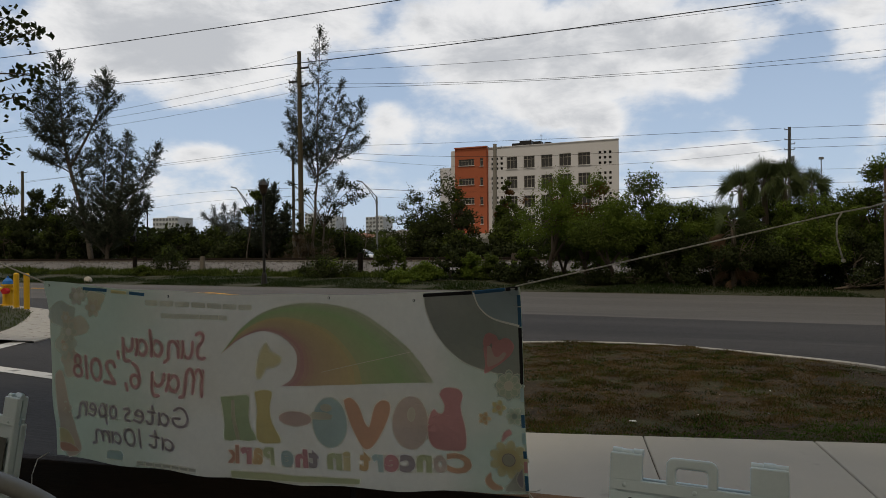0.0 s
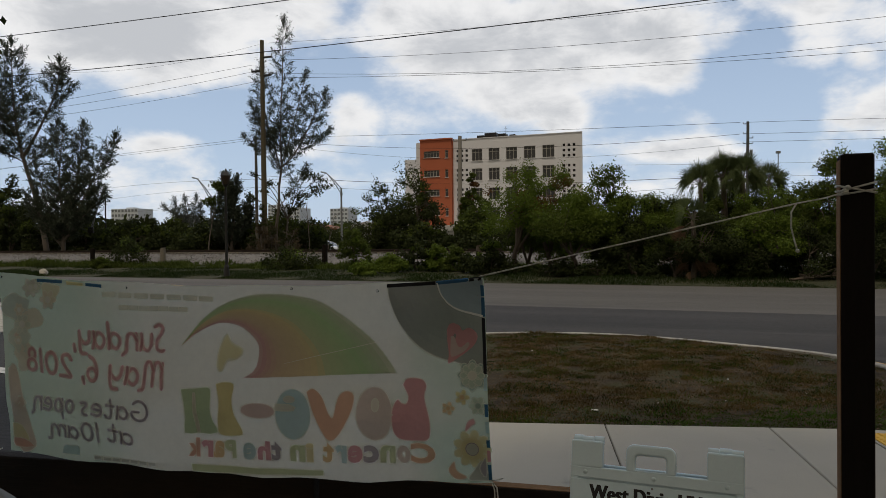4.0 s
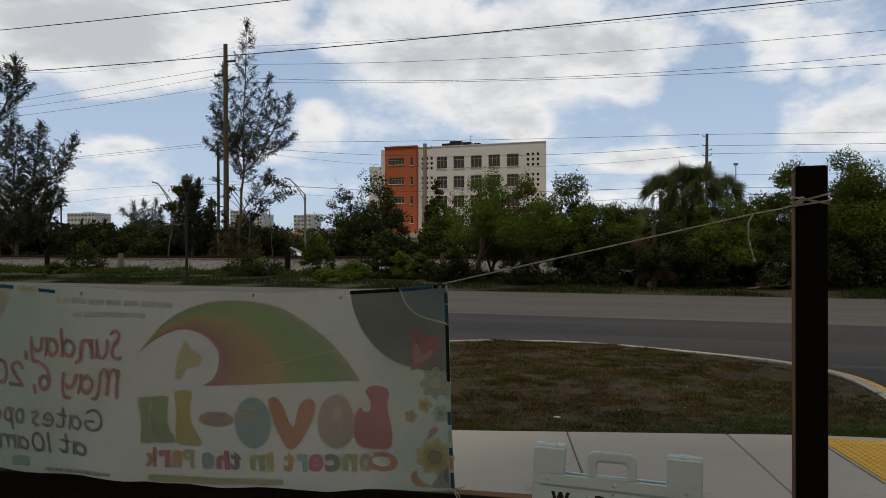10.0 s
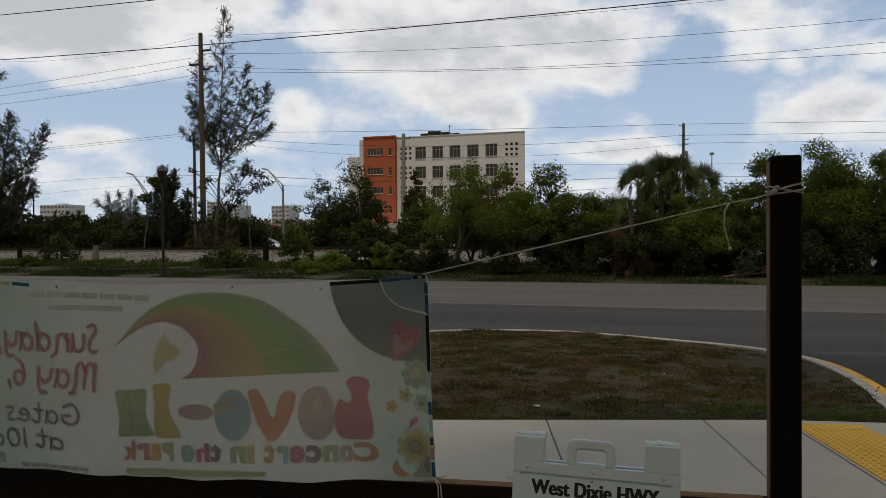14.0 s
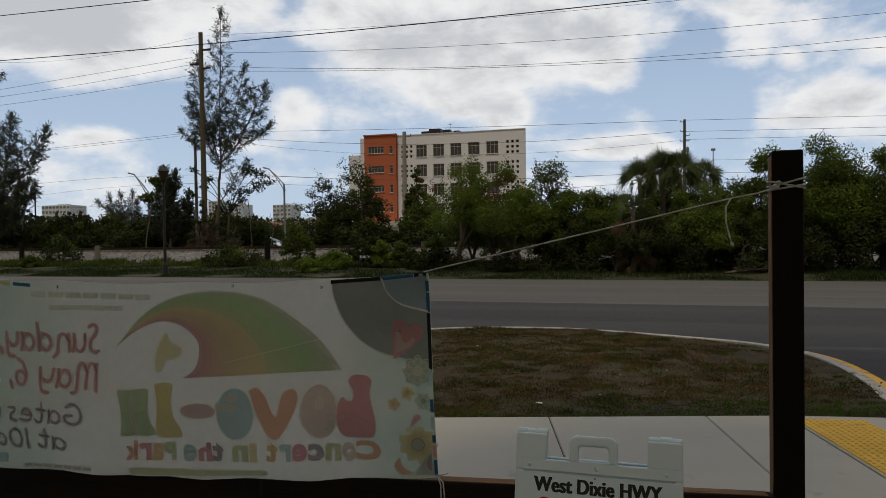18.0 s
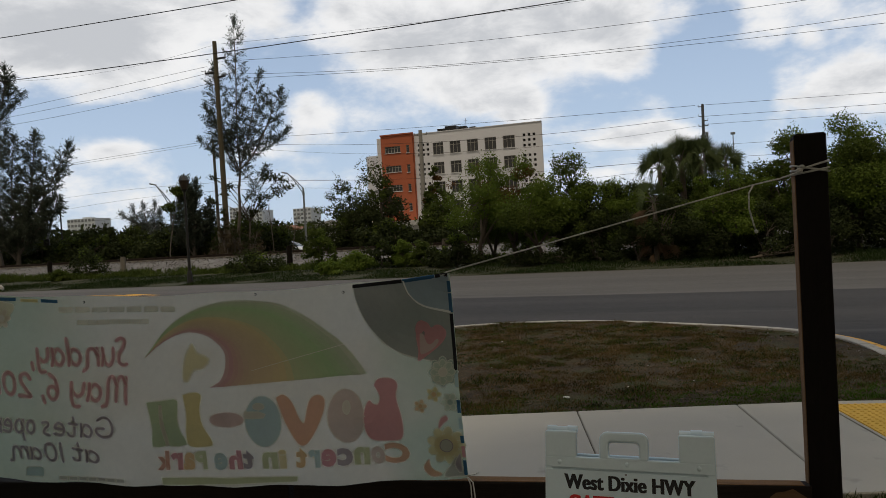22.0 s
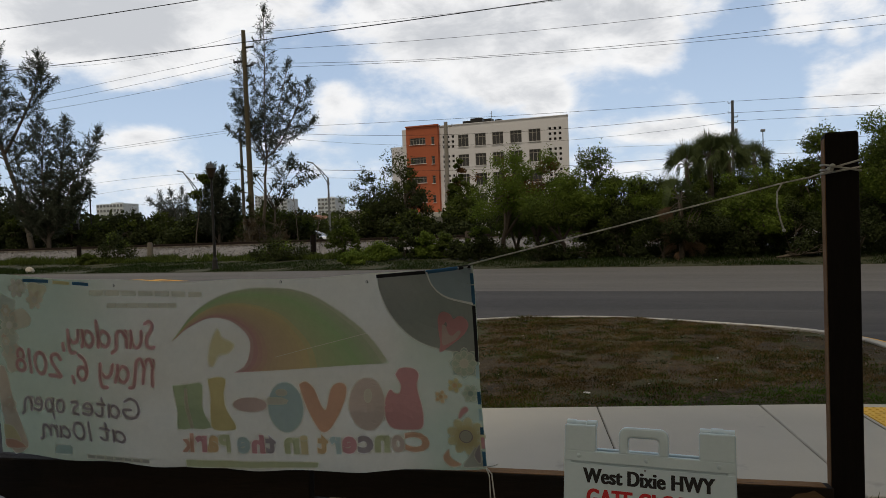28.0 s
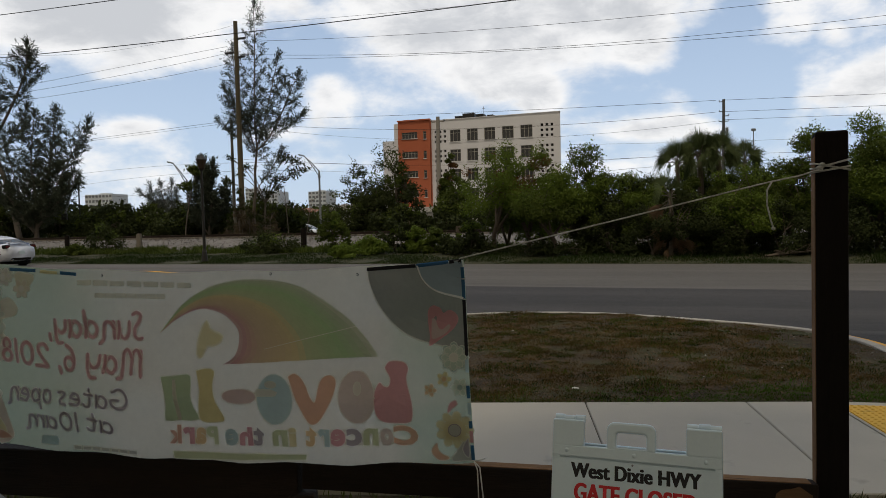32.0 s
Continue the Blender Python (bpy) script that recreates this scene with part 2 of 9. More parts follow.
BARK = surf("bark", (0.055, 0.043, 0.034), (0.15, 0.125, 0.10), 1.6, 15, 0.95, 0.8, stretch=(3, 3, 0.6))
BARK_PALE = surf("pale_bark", (0.075, 0.064, 0.054), (0.17, 0.148, 0.128), 1.6, 15, 0.95, 0.7, stretch=(3, 3, 0.6))
NEEDLE_PALE = leaf("pale_needles", (0.085, 0.100, 0.090), (0.150, 0.170, 0.150), light=0.4)
NEEDLE = leaf("needles", (0.044, 0.057, 0.044), (0.090, 0.106, 0.075), light=0.3)
LEAF_DARK = leaf("dark_leaves", (0.020, 0.029, 0.010), (0.048, 0.060, 0.019), light=0.32)
LEAF_MID = leaf("green_leaves", (0.042, 0.062, 0.012), (0.095, 0.124, 0.024), light=0.42)
LEAF_FRESH = leaf("fresh_leaves", (0.072, 0.112, 0.016), (0.150, 0.205, 0.034), light=0.46)
LEAF_RUST = leaf("rusty_leaves", (0.09, 0.045, 0.018), (0.16, 0.085, 0.03))
BRUSH = leaf("dry_brush", (0.050, 0.040, 0.026), (0.105, 0.082, 0.052), light=0.2)
DRY_FROND = leaf("dry_fronds", (0.085, 0.055, 0.034), (0.19, 0.128, 0.080), light=0.25)
FROND = leaf("palm_fronds", (0.052, 0.074, 0.030), (0.120, 0.155, 0.062), light=0.2)
GRASS = leaf("grass_blades", (0.030, 0.046, 0.007), (0.090, 0.122, 0.018), light=0.3)
VERGE_GRASS = leaf("verge_blades", (0.011, 0.024, 0.005), (0.032, 0.052, 0.011), light=0.2)
GRASS_FRESH = leaf("fresh_grass", (0.040, 0.085, 0.010), (0.085, 0.165, 0.020), light=0.3)
GRASS_DRY = leaf("dry_grass", (0.042, 0.030, 0.011), (0.195, 0.134, 0.052), light=0.25)
LITTER = leaf("dead_leaves", (0.045, 0.026, 0.014), (0.17, 0.11, 0.062), light=0.05)
ORANGE = surf("orange_stucco", (0.40, 0.112, 0.058), (0.48, 0.145, 0.078), 0.15, 2.5, 0.9, 0.1)
CREAM = surf("cream_stucco", (0.67, 0.68, 0.735), (0.76, 0.77, 0.825), 0.12, 2.5, 0.9, 0.1)
# far tower wall, lightened and blued: distance haze put into its colour
TOWER_WALL = surf("haze_blued_render", (0.60, 0.66, 0.74), (0.68, 0.74, 0.82), 0.05, 0.6, 0.9, 0.05)
GREY_WALL = surf("grey_wall", (0.38, 0.38, 0.38), (0.52, 0.52, 0.51), 0.1, 2, 0.9, 0.1)
WIN_FRAME = surf("window_frame", (0.30, 0.29, 0.27), (0.42, 0.41, 0.38), 1, 8, 0.6, 0.0)
METAL_GREY = surf("galvanised", (0.17, 0.19, 0.21), (0.28, 0.30, 0.33), 1, 12, 0.55, 0.1, metallic=0.4)
METAL_BLACK = surf("black_paint", (0.012, 0.012, 0.012), (0.028, 0.028, 0.028), 2, 20, 0.5, 0.1)
WIRE = surf("wire", (0.012, 0.012, 0.012), (0.025, 0.025, 0.025), 2, 20, 0.6, 0.0)
WHITE_PLASTIC = surf("white_plastic", (0.57, 0.70, 0.765), (0.65, 0.78, 0.84), 3, 60, 0.28, 0.06, spec=0.5, dirt=((0.48, 0.58, 0.63), 4.0, 0.66))
WHITE_PANEL = surf("white_panel", (0.60, 0.735, 0.81), (0.67, 0.80, 0.87), 3, 60, 0.5, 0.02)
INK_BLACK = surf("black_ink", (0.012, 0.012, 0.014), (0.02, 0.02, 0.022), 6, 60, 0.5, 0.0)
INK_RED = surf("red_ink", (0.50, 0.02, 0.025), (0.60, 0.03, 0.035), 6, 60, 0.5, 0.0)
ROPE = surf("rope", (0.50, 0.49, 0.45), (0.68, 0.67, 0.62), 30, 250, 0.95, 0.6)
YELLOW = surf("tactile_yellow", (0.68, 0.40, 0.05), (0.84, 0.52, 0.085), 2.5, 30, 0.8, 0.2, dirt=((0.50, 0.32, 0.07), 4.0, 0.62))
PAINT_YELLOW = surf("road_yellow", (0.60, 0.32, 0.03), (0.76, 0.43, 0.06), 1.5, 14, 0.8, 0.2, dirt=((0.14, 0.11, 0.07), 5.0, 0.60))
PAINT_WHITE = surf("road_white", (0.50, 0.50, 0.48), (0.72, 0.72, 0.70), 1.5, 20, 0.8, 0.2, dirt=((0.2, 0.2, 0.19), 4.0, 0.62))
HYDRANT_YELLOW = surf("hydrant_yellow", (0.62, 0.35, 0.01), (0.72, 0.44, 0.02), 3, 30, 0.5, 0.1)
HYDRANT_BLUE = surf("hydrant_blue", (0.015, 0.12, 0.42), (0.02, 0.16, 0.50), 3, 30, 0.5, 0.1)
PAPER = surf("white_paper", (0.60, 0.60, 0.58), (0.78, 0.78, 0.76), 20, 90, 0.8, 0.2)
TYRE = surf("tyre", (0.010, 0.010, 0.010), (0.022, 0.022, 0.022), 5, 60, 0.85, 0.2)
RIM = surf("alloy", (0.45, 0.45, 0.46), (0.58, 0.58, 0.59), 5, 40, 0.3, 0.0, metallic=0.8)
RIM_DARK = surf("grey_alloy", (0.16, 0.16, 0.17), (0.24, 0.24, 0.25), 5, 40, 0.3, 0.0, metallic=0.8)
CAR_WHITE = surf("white_car_paint", (0.60, 0.66, 0.78), (0.66, 0.72, 0.84), 1, 20, 0.2, 0.0, spec=0.6)
CAR_BLACK = surf("black_car_paint", (0.003, 0.003, 0.0035), (0.004, 0.004, 0.005), 1, 20, 0.07, 0.0, spec=0.14)
CAR_TRIM = surf("black_trim", (0.006, 0.006, 0.006), (0.013, 0.013, 0.013), 4, 30, 0.7, 0.0, spec=0.1)
CHROME = surf("chrome", (0.55, 0.55, 0.56), (0.65, 0.65, 0.66), 4, 30, 0.15, 0.0, metallic=1.0)
LAMP_SMOKED = surf("lamp_smoked", (0.10, 0.10, 0.11), (0.20, 0.20, 0.21), 4, 30, 0.1, 0.0, spec=0.6)
TAIL_DARK = surf("tail_lamp_dark", (0.06, 0.006, 0.006), (0.10, 0.008, 0.008), 4, 30, 0.2, 0.0, spec=0.4)
LAMP_CLEAR = surf("lamp_clear", (0.50, 0.50, 0.52), (0.65, 0.65, 0.68), 4, 30, 0.1, 0.0, spec=0.8)
GLASS_DARK = surf("tinted_glass", (0.004, 0.005, 0.005), (0.007, 0.008, 0.009), 1, 5, 0.05, 0.0, spec=0.28)
# far tower panes, paled to mid grey to carry the same distance haze
GLASS_IN_HAZE = surf("haze_paled_glass", (0.16, 0.19, 0.23), (0.24, 0.27, 0.31), 0.1, 2, 0.2, 0.0, spec=0.5)
GLASS_FAR = surf("window_glass", (0.020, 0.022, 0.025), (0.045, 0.045, 0.05), 0.4, 2, 0.12, 0.0, spec=0.6)


# ---------------------------------------------------------------- mesh helpers
def thing(name, label, category, group="", kind="", at=(0, 0, 0), turn=0.0):
    ob = new(name)
    ob.matrix_world = pose(*at, 0, 0, turn)
    return tagged(ob, label, category, group, kind)


def part(name, bm, material, parent=None, label="", smooth=False, m=None):
    me = bpy.data.meshes.new(name)
    if m is not None:
        bm.transform(m)
    bm.normal_update()
    bm.to_mesh(me)
    bm.free()
    return mesh_part(name, me, material, parent, label, smooth)


def mesh_part(name, me, material, parent=None, label="", smooth=False):
    for x in material if isinstance(material, (list, tuple)) else (material,):
        me.materials.append(x)
    if smooth:
        me.polygons.foreach_set("use_smooth", [True] * len(me.polygons))
    ob = new(name, me)
    if parent:
        ob.parent = parent
    if label:
        tagged(ob, label)
    return ob


def raw(name, verts, faces, material, parent=None, label="", smooth=False):
    me = bpy.data.meshes.new(name)
    me.from_pydata([tuple(v) for v in verts], [], [tuple(f) for f in faces])
    me.update()
    return mesh_part(name, me, material, parent, label, smooth)


def quads(name, v, material, parent=None, label=""):
    """Many loose quads from an array of n x 4 x 3 corners."""
    n = len(v)
    me = bpy.data.meshes.new(name)
    me.vertices.add(4 * n)
    me.vertices.foreach_set("co", np.ascontiguousarray(v, dtype=np.float32).ravel())
    me.loops.add(4 * n)
    me.loops.foreach_set("vertex_index", np.arange(4 * n, dtype=np.int32))
    me.polygons.add(n)
    me.polygons.foreach_set("loop_start", np.arange(0, 4 * n, 4, dtype=np.int32))
    me.update(calc_edges=True)
    return mesh_part(name, me, material, parent, label)


def box(sx, sy, sz, at=(0, 0, 0), bevel=0.0, rot=(0, 0, 0), bm=None):
    """A box centred on at."""
    out = bm or bmesh.new()
    r = bmesh.ops.create_cube(out, size=1.0, matrix=pose(*at, *rot) @ Matrix.Diagonal((sx, sy, sz, 1)))
    if bevel:
        es = list({e for v in r["verts"] for e in v.link_edges})
        bmesh.ops.bevel(out, geom=es, offset=bevel, segments=2, affect="EDGES", profile=0.5)
    return out


def rod(p, q, r0, r1=None, sides=8, bm=None):
    """A tapered rod from p to q."""
    out = bm or bmesh.new()
    p, q = Vector(p), Vector(q)
    m = Matrix.Translation((p + q) / 2) @ (q - p).to_track_quat("Z", "Y").to_matrix().to_4x4()
    bmesh.ops.create_cone(out, cap_ends=True, segments=sides, radius1=r0, radius2=r0 if r1 is None else r1, depth=(q - p).length, matrix=m)
    return out


def tube_data(points, radii, sides=6, closed_ends=True):
    """Vertices and faces of a tube along points."""
    pts = [Vector(p) for p in points]
    vs, fs = [], []
    side = None
    for i, p in enumerate(pts):
        d = (pts[min(i + 1, len(pts) - 1)] - pts[max(i - 1, 0)]).normalized()
        if side is None:
            side = d.cross(Vector((0, 0, 1)) if abs(d.z) < 0.9 else Vector((1, 0, 0))).normalized()
        side = (side - d * side.dot(d)).normalized()
        up = d.cross(side)
        r = radii[i] if isinstance(radii, (list, tuple)) else radii
        for k in range(sides):
            a = 2 * math.pi * k / sides
            vs.append(p + side * (math.cos(a) * r) + up * (math.sin(a) * r))
    for i in range(len(pts) - 1):
        for k in range(sides):
            a, b = i * sides + k, i * sides + (k + 1) % sides
            fs.append((a, b, b + sides, a + sides))
    if closed_ends:
        fs.append(tuple(range(sides))[::-1])
        fs.append(tuple(range(len(vs) - sides, len(vs))))
    return vs, fs


def tube(name, points, radii, material, parent=None, label="", sides=6):
    vs, fs = tube_data(points, radii, sides)
    return raw(name, vs, fs, material, parent, label, True)


def prism(outline, z0, z1, bm=None):
    """An upright prism over a plan outline; z1 may be a function of x, y."""
    out = bm or bmesh.new()
    lo = [out.verts.new((x, y, z0)) for x, y in outline]
    hi = [out.verts.new((x, y, z1(x, y) if callable(z1) else z1)) for x, y in outline]
    n = len(outline)
    out.faces.new(hi)
    out.faces.new(lo[::-1])
    for i in range(n):
        out.faces.new((lo[i], lo[(i + 1) % n], hi[(i + 1) % n], hi[i]))
    return out


def glide(points, n=8):
    """A smooth line through points (Catmull-Rom)."""
    p = [Vector(q) for q in points]
    p = [p[0] * 2 - p[1]] + p + [p[-1] * 2 - p[-2]]
    out = []
    for i in range(1, len(p) - 2):
        for k in range(n):
            t = k / n
            out.append(0.5 * (2 * p[i] + (p[i + 1] - p[i - 1]) * t + (2 * p[i - 1] - 5 * p[i] + 4 * p[i + 1] - p[i + 2]) * t * t
                              + (3 * p[i] - p[i - 1] - 3 * p[i + 1] + p[i + 2]) * t ** 3))
    return out + [p[-2]]


# ---------------------------------------------------------------- the plan of the ground
# The road runs askew: "across" is y + 0.42 x, 0 at the gate and growing towards the railway.
SLANT = 0.42
ROAD_NEAR, ROAD_FAR, RAIL_AT = 18.2, 27.75, 45.0


def across(x, y):
    return y + SLANT * x


def on(x, n):
    """The plan point with that x, n metres across."""
    return x, n - SLANT * x


def road_z(x, y):
    n = across(x, y)
    t = min(max((n - 8) / 10, 0), 1)
    return -0.06 + 0.075 * t * t * (3 - 2 * t)


def land_z(x, y):
    n = across(x, y)
    for (a, za), (b, zb) in zip(PROFILE, PROFILE[1:]):
        if n <= b:
            t = min(max((n - a) / (b - a), 0), 1)
            return za + (zb - za) * t
    return PROFILE[-1][1]


PROFILE = ((-9e3, -0.30), (27.3, -0.30), (27.75, 0.01), (31, 0.10), (37, 0.28), (40, 0.34), (9e3, 0.34))


def build_ground():
    # one sheet to the horizon, finer by the road
    ns = [-2500, -300, 0, 20, 27.3, 27.75, 28.5, 29.5, 31, 33, 35, 37, 40, 60, 100, 300, 2800]
    xs = [-2500, -600, -200, -100] + [-80 + 4 * i for i in range(41)] + [100, 200, 600, 2500]
    vs, fs = [], []
    for n in ns:
        for x in xs:
            if abs(x) > 300 or abs(n) > 250:
                px, py = x, n
            else:
                px, py = on(x, n)
            wob = 0.05 * noise.noise((px * 0.4, py * 0.4, 0)) if 28 < n < 60 else 0
            vs.append((px, py, land_z(px, py) + wob))
    w = len(xs)
    for i in range(len(ns) - 1):
        for j in range(w - 1):
            a = i * w + j
            fs.append((a, a + 1, a + 1 + w, a + w))
    tagged(raw("ground", vs, fs, VERGE, smooth=True), "flat land with weeds and dry earth reaching the horizon", "ground", kind="structure")

    def sheet(name, n0, n1, x0, x1, mat, label, steps=24):
        bm = bmesh.new()
        grid = []
        for i in range(81):
            n = n0 + (n1 - n0) * i / 80
            row = []
            for k in range(steps + 1):
                x = x0 + (x1 - x0) * k / steps
                px, py = on(x, n)
                row.append(bm.verts.new((px, py, road_z(px, py))))
            grid.append(row)
        for i in range(80):
            for k in range(steps):
                bm.faces.new((grid[i][k], grid[i][k + 1], grid[i + 1][k + 1], grid[i + 1][k]))
        for f in bm.faces:
            f.smooth = True
        return tagged(part(name, bm, mat), label, "road", kind="structure")

    sheet("road", ROAD_NEAR, ROAD_FAR, -700, 700, ASPHALT, "worn light grey asphalt highway with tyre-darkened lanes", 70)
    sheet("driveway_apron", -60, ROAD_NEAR, -90, 90, ASPHALT_DARK, "darker newer asphalt of the park driveway", 24)


build_ground()

# the lawn island between pavement and driveway, with its curb
CURB_LINE = [(-2.6, 6.9), (-2.9, 8.6), (-2.3, 10.4), (-1.0, 11.6), (0.8, 12.05), (1.9, 12.0), (2.8, 11.7), (3.55, 11.15), (4.28, 10.45),
             (4.92, 9.75), (5.22, 9.0), (5.25, 8.3), (5.0, 7.3), (4.62, 6.4), (4.45, 5.95)]


def pave_far(x):
    """The pavement's far edge; the near one lies 2.1 m closer."""
    return 6.37 - 0.105 * x


def lawn_z(x, y):
    t = min(max((y - pave_far(x)) / 5.0, 0), 1)
    return -0.015 + 0.058 * t + 0.022 * noise.noise((x * 1.7, y * 1.7, 3)) + 0.012 * noise.noise((x * 4.3, y * 4.3, 7))


def build_island():
    line = [Vector((p[0], p[1])) for p in glide([(x, y, 0) for x, y in CURB_LINE], 6)]
    isl = [(p.x, p.y) for p in line] + [(4.45, 5.0), (-2.6, 5.5)]
    # soil: a grid clipped to the curb line
    cells, vs, fs = {}, [], []

    def inside(x, y):
        hit = False
        for (x1, y1), (x2, y2) in zip(isl, isl[1:] + isl[:1]):
            if (y1 > y) != (y2 > y) and x < (x2 - x1) * (y - y1) / (y2 - y1) + x1:
                hit = not hit
        return hit and y > pave_far(x) - 0.12

    step = 0.14
    for i in range(-24, 40):
        for j in range(38, 90):
            x, y = i * step, j * step
            if inside(x + step / 2, y + step / 2):
                q = []
                for a, b in ((i, j), (i + 1, j), (i + 1, j + 1), (i, j + 1)):
                    if (a, b) not in cells:
                        cells[a, b] = len(vs)
                        px, py = a * step, max(b * step, pave_far(a * step))
                        vs.append((px, py, lawn_z(px, py)))
                    q.append(cells[a, b])
                fs.append(q)
    tagged(raw("lawn_island", vs, fs, SOIL, smooth=True), "patchy brown lawn with bare dry soil between pavement and curb", "lawn", kind="structure")
    # curb: an extruded profile in cast lengths
    curb = thing("curb", "pale weathered concrete curb round the lawn island", "curb", kind="structure")
    prof = [(-0.125, -0.3), (-0.125, 0.062), (-0.112, 0.076), (0.0, 0.080), (0.012, 0.072), (0.016, -0.3)]
    seg = 6

    def sink(q):
        """The curb drops to the ramp at its end."""
        u = min(max((9.6 - q.y) / 3.0, 0), 1) if q.x > 3 else 0
        return 0.060 * u * u * (3 - 2 * u)

    for s in range(0, len(line) - 1, seg):
        pts = line[s:s + seg + 1]
        vs, fs = [], []
        for k, p in enumerate(pts):
            i = s + k
            d = (line[min(i + 1, len(line) - 1)] - line[max(i - 1, 0)]).normalized()
            nrm = Vector((-d.y, d.x))
            q = p + d * (0.006 if k == 0 else -0.006 if k == len(pts) - 1 else 0)
            for o, z in prof:
                vs.append((q.x + nrm.x * o * -1, q.y + nrm.y * o * -1, z - 0.02 - (sink(q) if z > 0 else 0)))
        w = len(prof)
        for k in range(len(pts) - 1):
            for j in range(w - 1):
                a = k * w + j
                fs.append((a, a + 1, a + 1 + w, a + w))
        fs += [tuple(range(w)), tuple(range(len(vs) - w, len(vs)))[::-1]]
        raw("curb_length", vs, fs, CURB, curb)
    # the outer lip of the curb, painted yellow where it runs down to the ramp
    vs, fs, count = [], [], 0
    for i, p in enumerate(line):
        if p.x > 4.3 and p.y < 10.4:
            d = (line[min(i + 1, len(line) - 1)] - line[max(i - 1, 0)]).normalized()
            for o, z in ((0.126, -0.3), (0.126, 0.058 - sink(p)), (0.250, 0.040 - sink(p)), (0.262, 0.028 - sink(p)), (0.265, -0.3)):
                vs.append((p.x - d.y * o, p.y + d.x * o, z - 0.012))
            count += 1
    for k in range(count - 1):
        fs += [(5 * k + m, 5 * k + m + 1, 5 * k + m + 6, 5 * k + m + 5) for m in range(4)]
    fs += [tuple(range(5))[::-1], tuple(range(5 * count - 5, 5 * count))]
    raw("painted_lip", vs, fs, PAINT_YELLOW, curb, "worn yellow paint on the curb's outer lip")


build_island()


def build_pavement():
    pave = thing("pavement", "pale broom-finished concrete pavement slabs with tooled joints", "pavement", kind="structure")
    joints = [(-2.5, 0.10), (-1.45, 0.12), (-0.05, 0.16), (1.36, 0.25), (2.725, 0.33), (3.40, 0.30)]
    for (a, sa), (b, sb) in zip(joints, joints[1:]):
        a2, b2 = a + 0.0045, b - 0.0045
        o = [(a2 - sa, pave_far(a2) - 2.08), (b2 - sb, pave_far(b2) - 2.08), (b2, pave_far(b2)), (a2, pave_far(a2))]
        bm = prism(o, -0.14, 0.0)
        bmesh.ops.bevel(bm, geom=[e for e in bm.edges if all(v.co.z > -0.01 for v in e.verts)], offset=0.008, segments=1, affect="EDGES")
        part("slab", bm, CONCRETE, pave)
    part("joint_bed", prism([(-2.7, pave_far(-2.5) - 2.0), (3.2, pave_far(3.5) - 2.0), (3.5, pave_far(3.5) - 0.02), (-2.45, pave_far(-2.5) - 0.02)], -0.2, -0.02), SOIL, pave)
    # ramp beyond the last joint, with its tactile plate
    ramp = prism([(3.11, pave_far(3.40) - 2.08), (5.2, pave_far(5.2) - 2.1), (5.0, 5.6), (4.35, pave_far(4.3)), (3.41, pave_far(3.41))], -0.2, lambda x, y: -0.002 - 0.03 * max(x - 3.5, 0))
    part("ramp_slab", ramp, CONCRETE, pave)
    tact = thing("tactile_plate", "yellow tactile warning plate with rows of domes in the kerb ramp", "tactile paving", kind="structure")
    plate = [(3.415, 5.865), (3.985, 5.805), (3.765, 4.285), (3.195, 4.345)]
    part("plate", prism(plate, -0.05, lambda x, y: 0.008 - 0.03 * max(x - 3.5, 0)), YELLOW, tact)
    vs, fs = [], []
    for i in range(10):
        for j in range(26):
            u, v = (i + 0.5) / 10, (j + 0.5) / 26
            x = 3.415 + 0.57 * u - 0.22 * v
            y = 5.865 - 0.06 * u - 1.52 * v
            z = 0.008 - 0.03 * max(x - 3.5, 0)
            b = len(vs)
            for r, h in ((0.016, 0.0), (0.010, 0.006)):
                for k in range(6):
                    vs.append((x + r * math.cos(k * 1.0472), y + r * math.sin(k * 1.0472), z + h))
            fs += [(b + k, b + (k + 1) % 6, b + 6 + (k + 1) % 6, b + 6 + k) for k in range(6)] + [tuple(range(b + 6, b + 12))]
    tagged(raw("tactile_domes", vs, fs, YELLOW, tact), kind="stuff")
    # rough grass on the park side of the pavement, under the fence and the camera
    o = [(-2.75, pave_far(-2.75) - 2.1), (3.3, pave_far(3.52) - 2.1), (5.6, 3.3), (9, 2.2), (30, -6), (30, -30), (-30, -30), (-30, 1.0), (-8, 2.2), (-4.2, 3.6)]
    tagged(part("park_lawn", prism(o, -0.28, -0.035), SOIL), "rough park lawn of grass and leaf litter by the fence", "lawn", kind="structure")


build_pavement()


CORNER = [(-9.45, 12.90), (-9.52, 13.63), (-9.74, 14.34), (-10.35, 15.62), (-11.17, 17.15), (-12.10, 18.64), (-13.02, 19.61), (-14.60, 20.92), (-17.02, 22.72)]
CORNER_EDGE = [Vector(p) for p in glide([(x, y, 0) for x, y in CORNER], 6)]
CORNER_BACK = [(-60, 30), (-60, 8), (-14, 8)]


